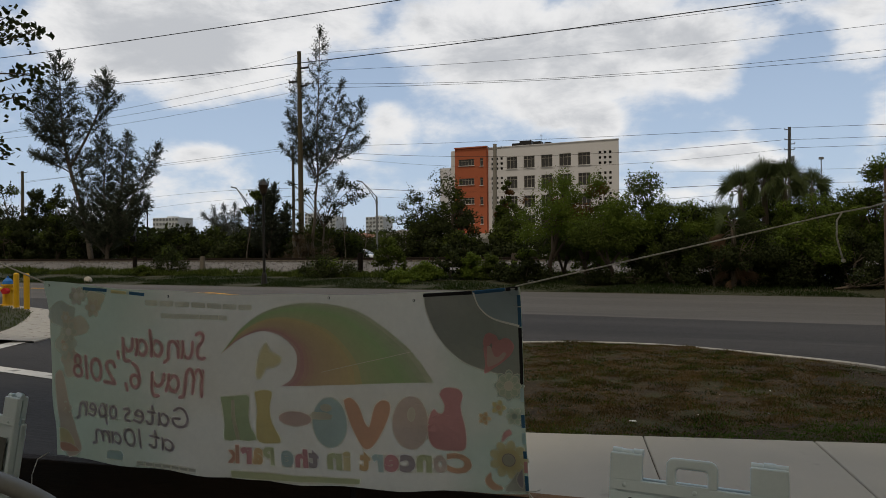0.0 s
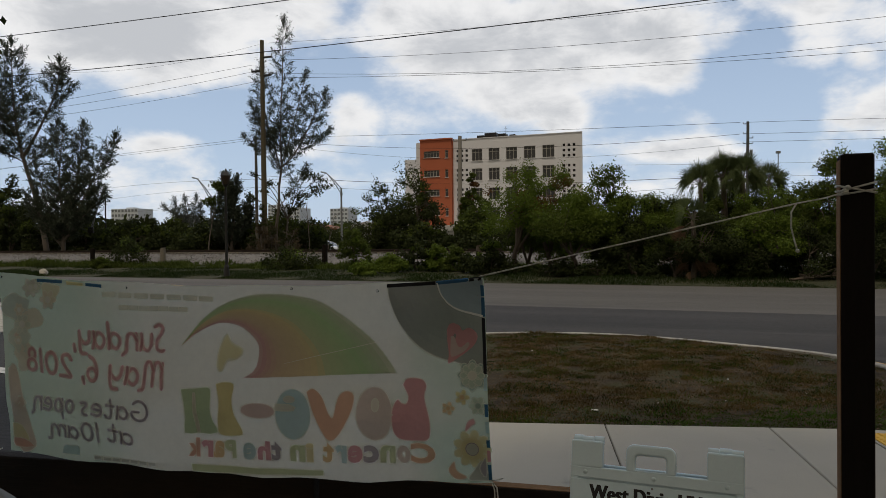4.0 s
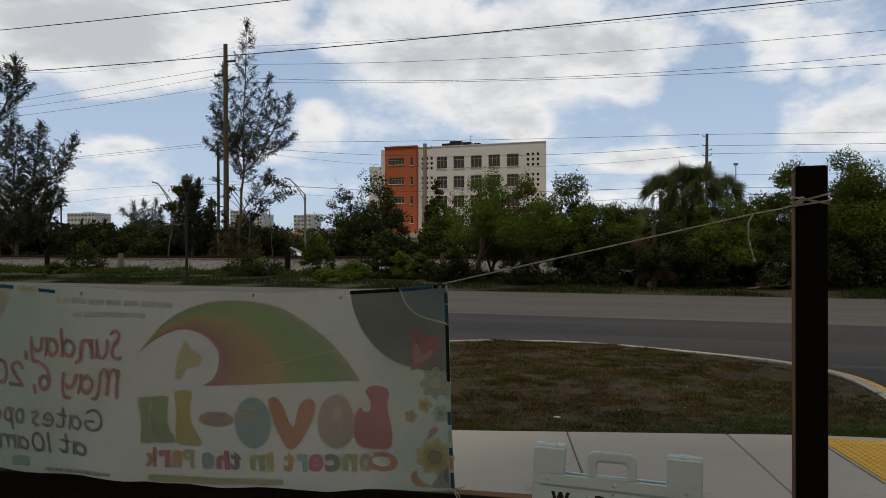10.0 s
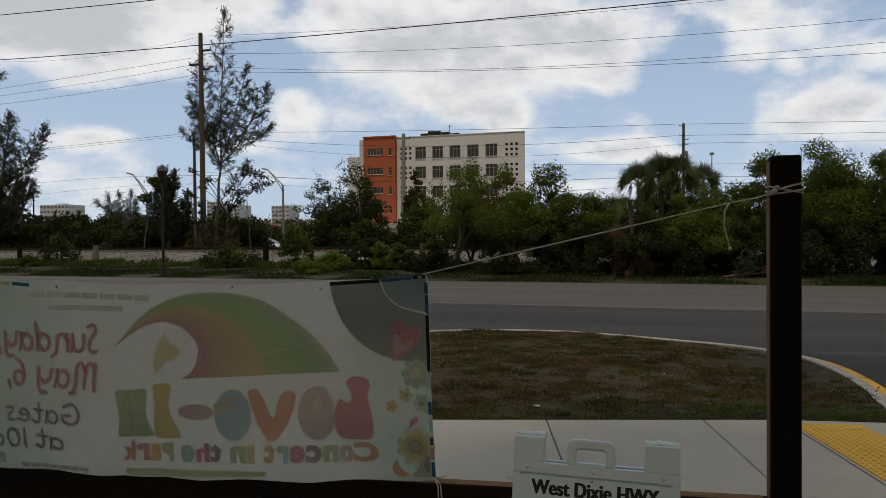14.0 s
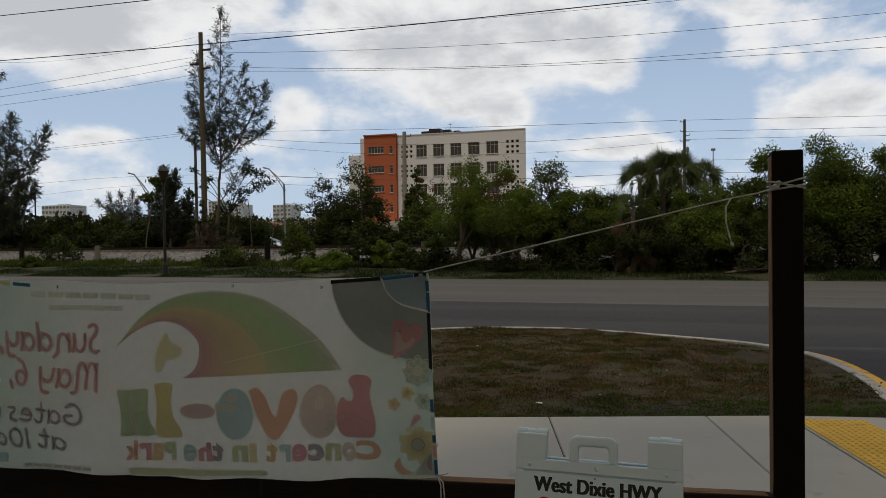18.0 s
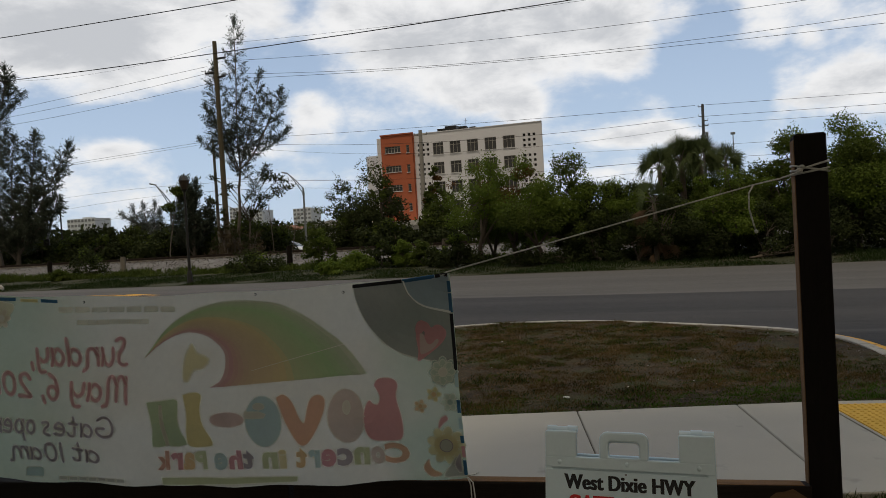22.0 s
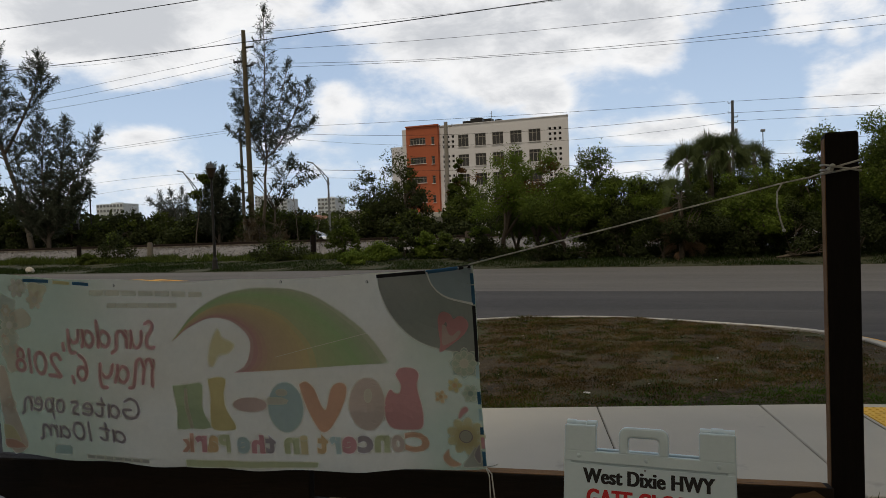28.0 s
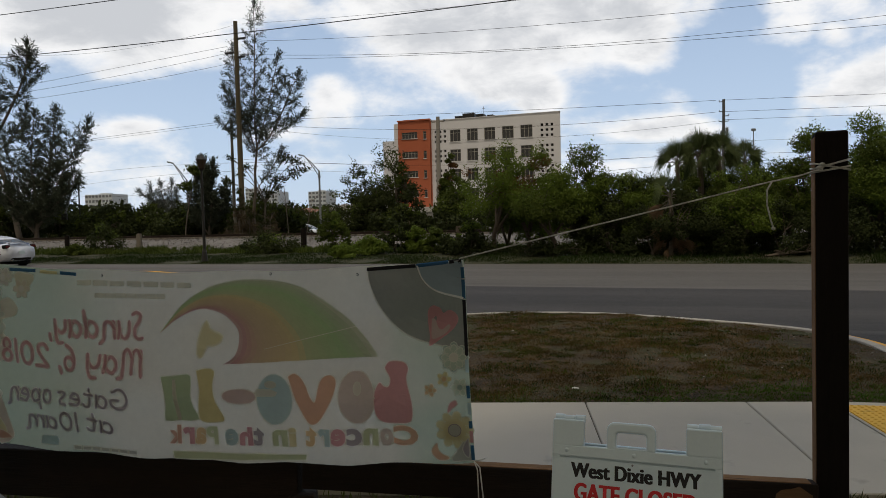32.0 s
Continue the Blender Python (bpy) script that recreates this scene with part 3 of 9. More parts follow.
def build_left_island():
    line = CORNER_EDGE
    tagged(part("left_lawn", prism([(p.x, p.y) for p in line] + CORNER_BACK, -0.28, 0.05), VERGE), "grass corner beyond the driveway", "lawn", kind="structure")
    vs, fs = [], []
    for i, p in enumerate(line):
        d = (line[min(i + 1, len(line) - 1)] - line[max(i - 1, 0)]).normalized()
        nx, ny = d.y, -d.x
        for off, z in ((-0.05, -0.2), (-0.05, 0.07), (0.0, 0.075), (0.16, 0.07), (0.34, 0.02), (1.05, -0.03), (1.07, -0.2)):
            vs.append((p.x + nx * off, p.y + ny * off, z))
    w = 7
    for i in range(len(line) - 1):
        for j in range(w - 1):
            a = i * w + j
            fs.append((a, a + 1, a + 1 + w, a + w))
    tagged(raw("corner_curb", vs, fs, CURB, smooth=False), "broad pale concrete curb and gutter at the driveway corner", "curb", kind="structure")


build_left_island()


def flat_mark(name, outline, mat, label):
    vs = [(x, y, road_z(x, y) + 0.009) for x, y in outline]
    tagged(raw(name, vs, [tuple(range(len(vs)))], mat), label, "road marking", kind="structure")


flat_mark("stop_bar", [(-9.0, 11.2), (-8.7, 10.75), (-5.7, 9.2), (-4.0, 8.3), (-4.3, 8.75), (-6.0, 9.65)], PAINT_WHITE, "broad white stop bar across the driveway")
flat_mark("lane_line", [(-8.80, 11.74), (-8.87, 12.69), (-8.97, 14.29), (-8.61, 13.72), (-8.49, 12.16), (-8.41, 11.22)], PAINT_WHITE, "thin white line beside the gutter")
for dn in (0.0, 0.28):
    a, b = on(-40, 24.0 + dn), on(-11.6, 22.7 + dn)
    flat_mark("centre_line", [a, b, (b[0], b[1] + 0.11), (a[0], a[1] + 0.11)], PAINT_YELLOW, "double yellow centre line of the highway")
for i in range(7):
    x = -16.5 + i * 0.9
    a, b = on(x, 23.2), on(x + 1.6, 22.3)
    flat_mark("hatching", [a, (a[0] + 0.5, a[1] - 0.2), (b[0] + 0.5, b[1] - 0.2), b], PAINT_YELLOW, "yellow hatched median paint on the highway")


def build_railway():
    bed = thing("railway_bed", "raised bed of pale crushed-stone ballast", "railway", kind="structure")
    prof = [(37.2, 0.25), (38.2, 0.40), (41.4, 0.80), (43.2, 0.88), (46.8, 0.88), (48.6, 0.80), (51.5, 0.30)]
    vs, fs = [], []
    xs = [-110 + 2.5 * i for i in range(89)]
    for x in xs:
        for n, z in prof:
            px, py = on(x, n + 0.25 * noise.noise((x * 0.7, n, 0)))
            vs.append((px, py, z + 0.05 * noise.noise((px, py, 2))))
    w = len(prof)
    for i in range(len(xs) - 1):
        for j in range(w - 1):
            a = i * w + j
            fs.append((a, a + w, a + w + 1, a + 1))
    raw("ballast_bank", vs, fs, BALLAST, bed, smooth=True)
    rng = np.random.default_rng(4)
    k = 9000
    x = rng.uniform(-62, 12, k)
    n = rng.uniform(37.6, 43.4, k)
    zz = np.interp(n, [p[0] for p in prof], [p[1] for p in prof]) + 0.02
    c = np.stack([x, n - SLANT * x, zz], 1)
    # each stone: a tilted three-sided chip, as two quads
    a = rng.normal(size=(k, 3))
    a /= np.linalg.norm(a, axis=1, keepdims=True)
    b = np.cross(a, rng.normal(size=(k, 3)))
    b /= np.linalg.norm(b, axis=1, keepdims=True)
    s = rng.uniform(0.02, 0.055, (k, 1))
    cz = np.cross(a, b)
    q1 = np.stack([c - a * s, c - b * s, c + a * s, c + cz * s], 1)
    q2 = np.stack([c - a * s, c + cz * s, c + a * s, c + b * s], 1)
    tagged(quads("ballast_stones", np.concatenate([q1, q2]), STONE, bed), kind="stuff")
    line = thing("railway_track", "two rusty steel rails on weathered timber ties", "railway track", kind="structure")
    head = [(-0.07, 0), (-0.07, 0.02), (-0.012, 0.04), (-0.012, 0.12), (-0.036, 0.13), (-0.036, 0.17), (0.036, 0.17), (0.036, 0.13), (0.012, 0.12), (0.012, 0.04), (0.07, 0.02), (0.07, 0)]
    for off in (-0.78, 0.78):
        vs, fs = [], []
        for x in (-120, 130):
            for o, z in head:
                px, py = on(x, RAIL_AT + off + o)
                vs.append((px, py, 0.97 + z))
        fs = [(j, j + 1, j + 13, j + 12) for j in range(11)]
        raw("rail", vs, fs, RUST, line)
    bm = bmesh.new()
    box(0.24, 2.75, 0.2, (0, 0, 0), 0.015, bm=bm)
    tie = bpy.data.meshes.new("tie")
    bm.to_mesh(tie)
    bm.free()
    tie.materials.append(POST_OLD)
    for i in range(110):
        x = -50 + i * 0.6
        t = new("tie", tie)
        t.parent = line
        px, py = on(x, RAIL_AT)
        t.matrix_local = pose(px, py, 0.88, 0, 0, -22.8 + 0.6 * math.sin(i * 7.1))


build_railway()


# ---------------------------------------------------------------- the gate: post, rail, rope, banner, sign
def build_fence():
    post = thing("fence_post", "square dark-stained timber gate post with rope tied round it", "fence post", at=(1.724, 3.03, -0.04), turn=-22)
    bm = box(0.124, 0.124, 1.99, (0, 0, 0.995), 0.006)
    for v in bm.verts:
        v.co.x += 0.004 * noise.noise((v.co.z * 2, 0, 0))
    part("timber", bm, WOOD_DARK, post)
    # this side's lighter brown also stands for light from the open left
    part("weathered_side", box(0.003, 0.114, 1.96, (-0.0632, 0, 0.99), 0.001), WOOD_WORN_LIT, post, "weathered side of the post, coloured lighter as if sky-lit")
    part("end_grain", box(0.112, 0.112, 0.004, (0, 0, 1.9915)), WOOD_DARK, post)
    rail = thing("gate_rail", "low dark-stained timber rail with scuffed brown patches", "rail", at=(0, 0, 0))
    for a, b in (((-2.75, 3.80), (-0.62, 3.34)), ((-0.60, 3.335), (1.63, 2.98))):
        p, q = Vector((*a, 0.40 if a[0] < -1 else 0.462)), Vector((*b, 0.40 if a[0] < -1 else 0.392))
        d = q - p
        bm = box(d.length, 0.075, 0.24 if a[0] < -1 else 0.15, (0, 0, 0), 0.008)
        o = part("beam", bm, WOOD_RAIL, rail)
        o.matrix_local = Matrix.Translation((p + q) / 2) @ pose(0, 0, 0, 0, -math.degrees(math.asin(d.z / d.length)), math.degrees(math.atan2(d.y, d.x)))
    for x, y in ((-0.61, 3.34), (-2.55, 3.76)):
        part("foot", box(0.12, 0.12, 0.40, (x, y, 0.16), 0.008), WOOD_RAIL, rail)
    # thin slab whose lighter colour puts sky light on the rail's rubbed top
    part("worn_top", box(2.2, 0.060, 0.003, (0.0, 0, 0.0762), 0.001), WOOD_WORN_LIT, o, "rubbed orange-brown top of the rail, lightened as if sky-lit")
    # a splintered patch where the stain has worn off
    rng = random.Random(3)
    ring = [(0.93 + 0.105 + 0.085 * math.cos(k * 0.449) * rng.uniform(0.8, 1.05), 0.005 + 0.058 * math.sin(k * 0.449) * rng.uniform(0.75, 1.1)) for k in range(14)]
    bm = bmesh.new()
    bm.faces.new([bm.verts.new((x, -0.0387, z)) for x, z in ring])
    ext = bmesh.ops.extrude_face_region(bm, geom=bm.faces[:])
    for v in ext["geom"]:
        if isinstance(v, bmesh.types.BMVert):
            v.co.y += 0.004
    part("worn_patch", bm, surf("bare_wood", (0.085, 0.046, 0.022), (0.19, 0.108, 0.052), 3, 20, 0.8, 0.3, stretch=(0.6, 6, 6)), o)


build_fence()


# ---------------------------------------------------------------- the banner, seen from behind
B_LEFT, B_RIGHT = Vector((-2.28, 3.62)), Vector((0.16, 3.12))
B_WAY = (B_RIGHT - B_LEFT).normalized()
B_FACE = Vector((B_WAY.y, -B_WAY.x))      # towards the park
B_LONG = (B_RIGHT - B_LEFT).length


def cloth_at(a, z, lift=0.0):
    """The point of the hanging cloth, a metres along and z high; lift stands off its back."""
    s = a / B_LONG
    fold = 0.0
    for za, ka, kb in ((0.80, 0.085, 0.010), (1.12, -0.06, 0.03), (0.62, -0.05, -0.05)):
        d = z - za - kb * a
        fold -= ka * math.sqrt(d * d + 0.0002)
    wave = fold + 0.004 * math.sin(11 * (0.45 * a - z)) + 0.003 * math.sin(23 * (0.3 * a + z)) + 0.010 * math.sin(7.0 * s + 1.0) + 0.006 * math.sin(17 * s + 4 * z) + 0.012 * math.sin(math.pi * s) * math.sin(2.6 * (z - 0.5))
    # slack ripples, strongest along the upper edge
    wave += (0.0022 + 0.0030 * max(0.0, z - 0.95)) * math.sin(19 * a + 3.0 * math.sin(6 * z + 2 * a)) + 0.0012 * math.sin(41 * a - 15 * z + 2.0 * math.sin(9 * a))
    # a slanting crease across the rainbow
    d = z - 1.045 - 0.245 * (a - 1.53)
    wave += 0.05 * math.sqrt(d * d + 0.0001) * math.exp(-((a - 1.8) / 0.38) ** 2) * math.exp(-(d / 0.18) ** 2)
    p = B_LEFT + B_WAY * a + B_FACE * (wave + 0.4 * lift)
    return Vector((p.x, p.y, z))


def cloth_edges(s):
    sag = 0.212 * s * (1 - s)
    return 1.47 - 0.023 * s - sag + 0.004 * math.sin(25 * s), 0.576 - 0.014 * s - sag + 0.006 * math.sin(31 * s)


def sheer(name, c, light=0.50):
    m = surf(name, tuple(0.88 * v for v in c), tuple(1.03 * v for v in c), 2.6, 30, 0.55, 0.03, through_light=light, spec=0.25)
    return m


CLOTH = sheer("banner_cloth", (0.645, 0.622, 0.525))


def tint_cloth():
    """The print's pale mint wash at both ends of the cloth."""
    nt = CLOTH.node_tree
    nd, ln = nt.nodes, nt.links
    bsdf = nd["Principled BSDF"]
    src = bsdf.inputs["Base Color"].links[0].from_socket
    co, sep = nd.new("ShaderNodeTexCoord"), nd.new("ShaderNodeSeparateXYZ")
    ln.new(co.outputs["Object"], sep.inputs[0])
    wash = nd.new("ShaderNodeTexNoise")
    wash.inputs["Scale"].default_value, wash.inputs["Detail"].default_value = 2.2, 3.0
    ln.new(co.outputs["Object"], wash.inputs["Vector"])
    off = nd.new("ShaderNodeMath")
    off.operation = "MULTIPLY_ADD"
    ln.new(wash.outputs["Fac"], off.inputs[0])
    off.inputs[1].default_value = 0.7
    ln.new(sep.outputs[0], off.inputs[2])
    ends = []
    for a, b in ((-1.0, -1.65), (0.10, 0.42)):
        r = nd.new("ShaderNodeMapRange")
        r.interpolation_type = "SMOOTHSTEP"
        ln.new(off.outputs[0], r.inputs["Value"])
        r.inputs["From Min"].default_value, r.inputs["From Max"].default_value = a, b
        ends.append(r.outputs["Result"])
    both = nd.new("ShaderNodeMath")
    both.operation = "MAXIMUM"
    for k in (0, 1):
        ln.new(ends[k], both.inputs[k])
    mix = nd.new("ShaderNodeMix")
    mix.data_type, mix.blend_type = "RGBA", "MULTIPLY"
    ln.new(both.outputs[0], mix.inputs[0])
    ln.new(src, mix.inputs[6])
    mix.inputs[7].default_value = (0.70, 0.84, 0.77, 1)
    ln.new(mix.outputs[2], bsdf.inputs["Base Color"])
    for n in nd:
        if n.type == "BSDF_TRANSLUCENT":
            ln.new(mix.outputs[2], n.inputs["Color"])


tint_cloth()
TONE = dict(
    grey=(0.36, 0.38, 0.365), sky=(0.41, 0.52, 0.60), pale=(0.78, 0.77, 0.71), heart=(0.71, 0.30, 0.36), rose=(0.66, 0.55, 0.54), green=(0.42, 0.56, 0.34), lime=(0.54, 0.62, 0.38),
    yellow=(0.72, 0.63, 0.27), orange=(0.74, 0.52, 0.27), red=(0.70, 0.38, 0.30), magenta=(0.66, 0.29, 0.38), mint=(0.52, 0.64, 0.55), blue=(0.40, 0.60, 0.69), violet=(0.36, 0.32, 0.42),
    ink=(0.32, 0.27, 0.38), script=(0.60, 0.26, 0.33), coral=(0.75, 0.38, 0.24), mist=(0.64, 0.69, 0.65), blush=(0.70, 0.56, 0.50), cream=(0.74, 0.72, 0.58), gold=(0.74, 0.66, 0.36), dusk=(0.46, 0.47, 0.46), white=(0.90, 0.92, 0.92), teal=(0.30, 0.44, 0.42), magenta_pale=(0.60, 0.45, 0.46), violet_pale=(0.66, 0.64, 0.63), faint_rose=(0.76, 0.71, 0.64), faint_blue=(0.62, 0.68, 0.68), faint_print=(0.70, 0.73, 0.67), bird=(0.76, 0.72, 0.44), black=(0.02, 0.02, 0.025), navy=(0.05, 0.15, 0.28))
PALER = dict(script=0.24, ink=0.22, coral=0.28, blue=0.26, faint_print=0.55, gold=0.30, black=0.0, navy=0.0, grey=0.0, sky=0.0, white=0.0, pale=0.0)
TONE = {k: tuple(p + (q - p) * PALER.get(k, 0.20) for p, q in zip(c, (0.84, 0.85, 0.77))) for k, c in TONE.items()}
INK = {k: sheer("print_" + k, c) for k, c in TONE.items()}

banner = thing("event_banner", "sagging pale vinyl event banner, its print showing through mirrored", "banner")


def build_cloth():
    nu, nv = 120, 48
    vs, fs = [], []
    for lift in (0.0, -0.0012):
        for i in range(nu + 1):
            s = i / nu
            top, low = cloth_edges(s)
            for j in range(nv + 1):
                v = j / nv
                skew = (0.035 + 0.055 * (1 - s) ** 3) * v
                vs.append(cloth_at(s * B_LONG + skew, top + (low - top) * v, lift))
    w = nv + 1
    half = (nu + 1) * w
    for i in range(nu):
        for j in range(nv):
            a = i * w + j
            fs.append((a, a + 1, a + 1 + w, a + w))
    raw("cloth", vs[:half], fs, CLOTH, banner, smooth=True)


build_cloth()


def soft(colour):
    """The print and its two fading edges, paler towards the cloth."""
    if colour not in SOFT:
        c = TONE[colour]
        SOFT[colour] = [INK[colour]] + [sheer("print_%s_%d" % (colour, k), tuple(p + (q - p) * f for p, q in zip(c, (0.84, 0.85, 0.77)))) for k, f in ((1, 0.36), (2, 0.70))]
    return SOFT[colour]


SOFT = {}


def fade(bm, wide):
    """Two rings round a flat shape where the print bleeds out."""
    for f in bm.faces:
        f.material_index = 0
    for ring in (1, 2):
        rim = [e for e in bm.edges if len(e.link_faces) == 1]
        out = {}
        for e in rim:
            a, b = e.verts
            n = Vector((b.co.y - a.co.y, a.co.x - b.co.x, 0))
            if n.length < 1e-9:
                continue
            n.normalize()
            if n.dot(e.link_faces[0].calc_center_median() - a.co) > 0:
                n = -n
            for v in (a, b):
                out[v] = out.get(v, Vector()) + n
        fresh = {v: bm.verts.new(v.co + (n.normalized() if n.length > 1e-6 else n) * wide) for v, n in out.items()}
        for e in rim:
            a, b = e.verts
            if a in fresh and b in fresh:
                f = bm.faces.new((a, b, fresh[b], fresh[a]))
                f.material_index = ring


def ink(name, outline, colour, lift=0.004, fine=0, label="", bleed=0.0030):
    """One printed shape, laid on the cloth."""
    pts = glide([(a, z, 0) for a, z in outline + outline[:1]], fine)[:-1] if fine else [Vector((a, z, 0)) for a, z in outline]
    bm = bmesh.new()
    f = bm.faces.new([bm.verts.new((p.x, p.y, 0)) for p in pts])
    bmesh.ops.triangulate(bm, faces=[f])
    for _ in range(4):
        far = [e for e in bm.edges if e.calc_length() > 0.05]
        if far:
            bmesh.ops.subdivide_edges(bm, edges=far, cuts=1, use_grid_fill=False)
            bmesh.ops.triangulate(bm, faces=[f for f in bm.faces if len(f.verts) > 3])
    if bleed:
        fade(bm, bleed)
    for v in bm.verts:
        v.co = cloth_at(v.co.x, v.co.y, lift)
    return part(name, bm, soft(colour) if bleed else INK[colour], banner, label)


def disc(a, z, r, rz=None, n=16):
    return [(a + r * math.cos(2 * math.pi * k / n), z + (rz or r) * math.sin(2 * math.pi * k / n)) for k in range(n)]


def petals(a, z, r, count, colour, core, lift=0.005):
    for k in range(count):
        t = 2 * math.pi * k / count
        ca, cz = a + 0.62 * r * math.cos(t), z + 0.62 * r * math.sin(t)
        o = []
        for i in range(10):
            q = 2 * math.pi * i / 10
            u, v = 0.40 * r * math.cos(q), 0.23 * r * math.sin(q)
            o.append((ca + u * math.cos(t) - v * math.sin(t), cz + u * math.sin(t) + v * math.cos(t)))
        ink("petal", o, colour, lift)
    ink("flower_heart", disc(a, z, r * 0.3), core, lift + 0.002)


def fat_letter(char, right, left, base, top, colour):
    """One heavy printed letter, mirrored, filling its own box on the cloth."""
    cu = bpy.data.curves.new("lettering", "FONT")
    cu.body, cu.size, cu.offset, cu.fill_mode, cu.resolution_u = char, 1.0, 0.040, "FRONT", 3
    ob = bpy.data.objects.new("lettering", cu)
    scene.collection.objects.link(ob)
    bpy.context.view_layer.update()
    me = bpy.data.meshes.new_from_object(ob.evaluated_get(bpy.context.evaluated_depsgraph_get()))
    bpy.data.objects.remove(ob)
    xs, ys = [v.co.x for v in me.vertices], [v.co.y for v in me.vertices]
    x0, x1, y0, y1 = min(xs), max(xs), min(ys), max(ys)
    bm = bmesh.new()
    bm.from_mesh(me)
    for v in bm.verts:
        v.co = (right - (v.co.x - x0) / (x1 - x0) * (right - left), base + (v.co.y - y0) / (y1 - y0) * (top - base), 0)
    bmesh.ops.remove_doubles(bm, verts=bm.verts[:], dist=1e-5)
    bmesh.ops.reverse_faces(bm, faces=bm.faces[:])
    for f in bm.faces:
        f.smooth = False
    fade(bm, 0.0024)
    for v in bm.verts:
        v.co = cloth_at(v.co.x, v.co.y, 0.006)
    part("letter", bm, soft(colour), banner)
    bpy.data.meshes.remove(me)


def oval(cx, cy, rx, ry, n=10):
    return [(cx + rx * math.sin(2 * math.pi * k / n), cy + ry * math.cos(2 * math.pi * k / n)) for k in range(n + 1)]


BOWL = [(0.36, 0.42), (0.22, 0.60), (0.06, 0.48), (0.02, 0.24), (0.12, 0.02), (0.26, 0.06), (0.36, 0.22)]
# felt-pen letters: width, and the strokes of each
PEN = {
    "S": (0.30, [[(0.30, 0.92), (0.17, 1.0), (0.05, 0.90), (0.10, 0.66), (0.24, 0.40), (0.24, 0.10), (0.10, 0.0), (0.0, 0.04)]]),
    "u": (0.40, [[(0.0, 0.62), (0.02, 0.22), (0.14, 0.0), (0.30, 0.10), (0.36, 0.36)], [(0.37, 0.62), (0.36, 0.30), (0.40, 0.0)]]),
    "n": (0.44, [[(0.02, 0.62), (0.0, 0.0)], [(0.01, 0.36), (0.14, 0.60), (0.30, 0.54), (0.35, 0.22), (0.36, -0.06), (0.48, -0.22)]]),
    "d": (0.40, [BOWL, [(0.39, 1.0), (0.37, 0.5), (0.38, 0.0)]]),
    "a": (0.40, [BOWL, [(0.38, 0.62), (0.37, 0.30), (0.41, 0.0)]]),
    "y": (0.40, [[(0.0, 0.62), (0.04, 0.26), (0.18, 0.14), (0.34, 0.30)], [(0.38, 0.62), (0.36, 0.10), (0.28, -0.22), (0.12, -0.24)]]),
    ",": (0.10, [[(0.06, 0.08), (0.0, -0.16)]]),
    "M": (0.64, [[(0.0, 0.0), (0.04, 0.45), (0.04, 0.94)], [(0.05, 0.72), (0.16, 0.97), (0.28, 0.84), (0.31, 0.45), (0.31, 0.06)], [(0.32, 0.66), (0.44, 0.95), (0.56, 0.80), (0.57, 0.30), (0.60, -0.10), (0.72, -0.18)]]),
    "m": (0.60, [[(0.0, 0.62), (0.02, 0.0)], [(0.02, 0.40), (0.14, 0.62), (0.25, 0.50), (0.28, 0.04)], [(0.28, 0.40), (0.40, 0.62), (0.52, 0.50), (0.54, 0.10), (0.56, -0.10), (0.66, -0.18)]]),
    "6": (0.38, [[(0.32, 0.96), (0.12, 0.78), (0.01, 0.38), (0.08, 0.06), (0.24, 0.0), (0.36, 0.18), (0.32, 0.44), (0.14, 0.48), (0.03, 0.32)]]),
    "2": (0.40, [[(0.02, 0.78), (0.14, 0.97), (0.32, 0.90), (0.33, 0.64), (0.16, 0.30), (0.02, 0.03), (0.20, 0.02), (0.42, 0.0)]]),
    "0": (0.46, [oval(0.22, 0.48, 0.20, 0.48)]),
    "1": (0.08, [[(0.04, 1.0), (0.02, 0.0)]]),
    "8": (0.34, [oval(0.17, 0.74, 0.13, 0.23, 8), oval(0.17, 0.25, 0.16, 0.25, 8)]),
    "G": (0.56, [[(0.50, 0.86), (0.32, 1.0), (0.12, 0.86), (0.02, 0.48), (0.12, 0.10), (0.34, 0.0), (0.52, 0.16), (0.54, 0.42), (0.32, 0.44)]]),
    "t": (0.32, [[(0.12, 0.92), (0.09, 0.40), (0.12, 0.06), (0.24, 0.0), (0.32, 0.10)], [(0.0, 0.60), (0.28, 0.63)]]),
    "e": (0.38, [[(0.04, 0.32), (0.20, 0.32), (0.34, 0.40), (0.24, 0.60), (0.08, 0.50), (0.02, 0.24), (0.14, 0.02), (0.36, 0.08)]]),
    "s": (0.28, [[(0.28, 0.60), (0.12, 0.62), (0.06, 0.48), (0.18, 0.28), (0.18, 0.08), (0.02, 0.0)]]),
    "o": (0.42, [oval(0.20, 0.30, 0.18, 0.30)]),
    "p": (0.42, [[(0.02, 0.62), (0.04, 0.1), (0.0, -0.34)], [(0.05, 0.38), (0.18, 0.60), (0.34, 0.50), (0.37, 0.24), (0.26, 0.02), (0.06, 0.10)]]),
}


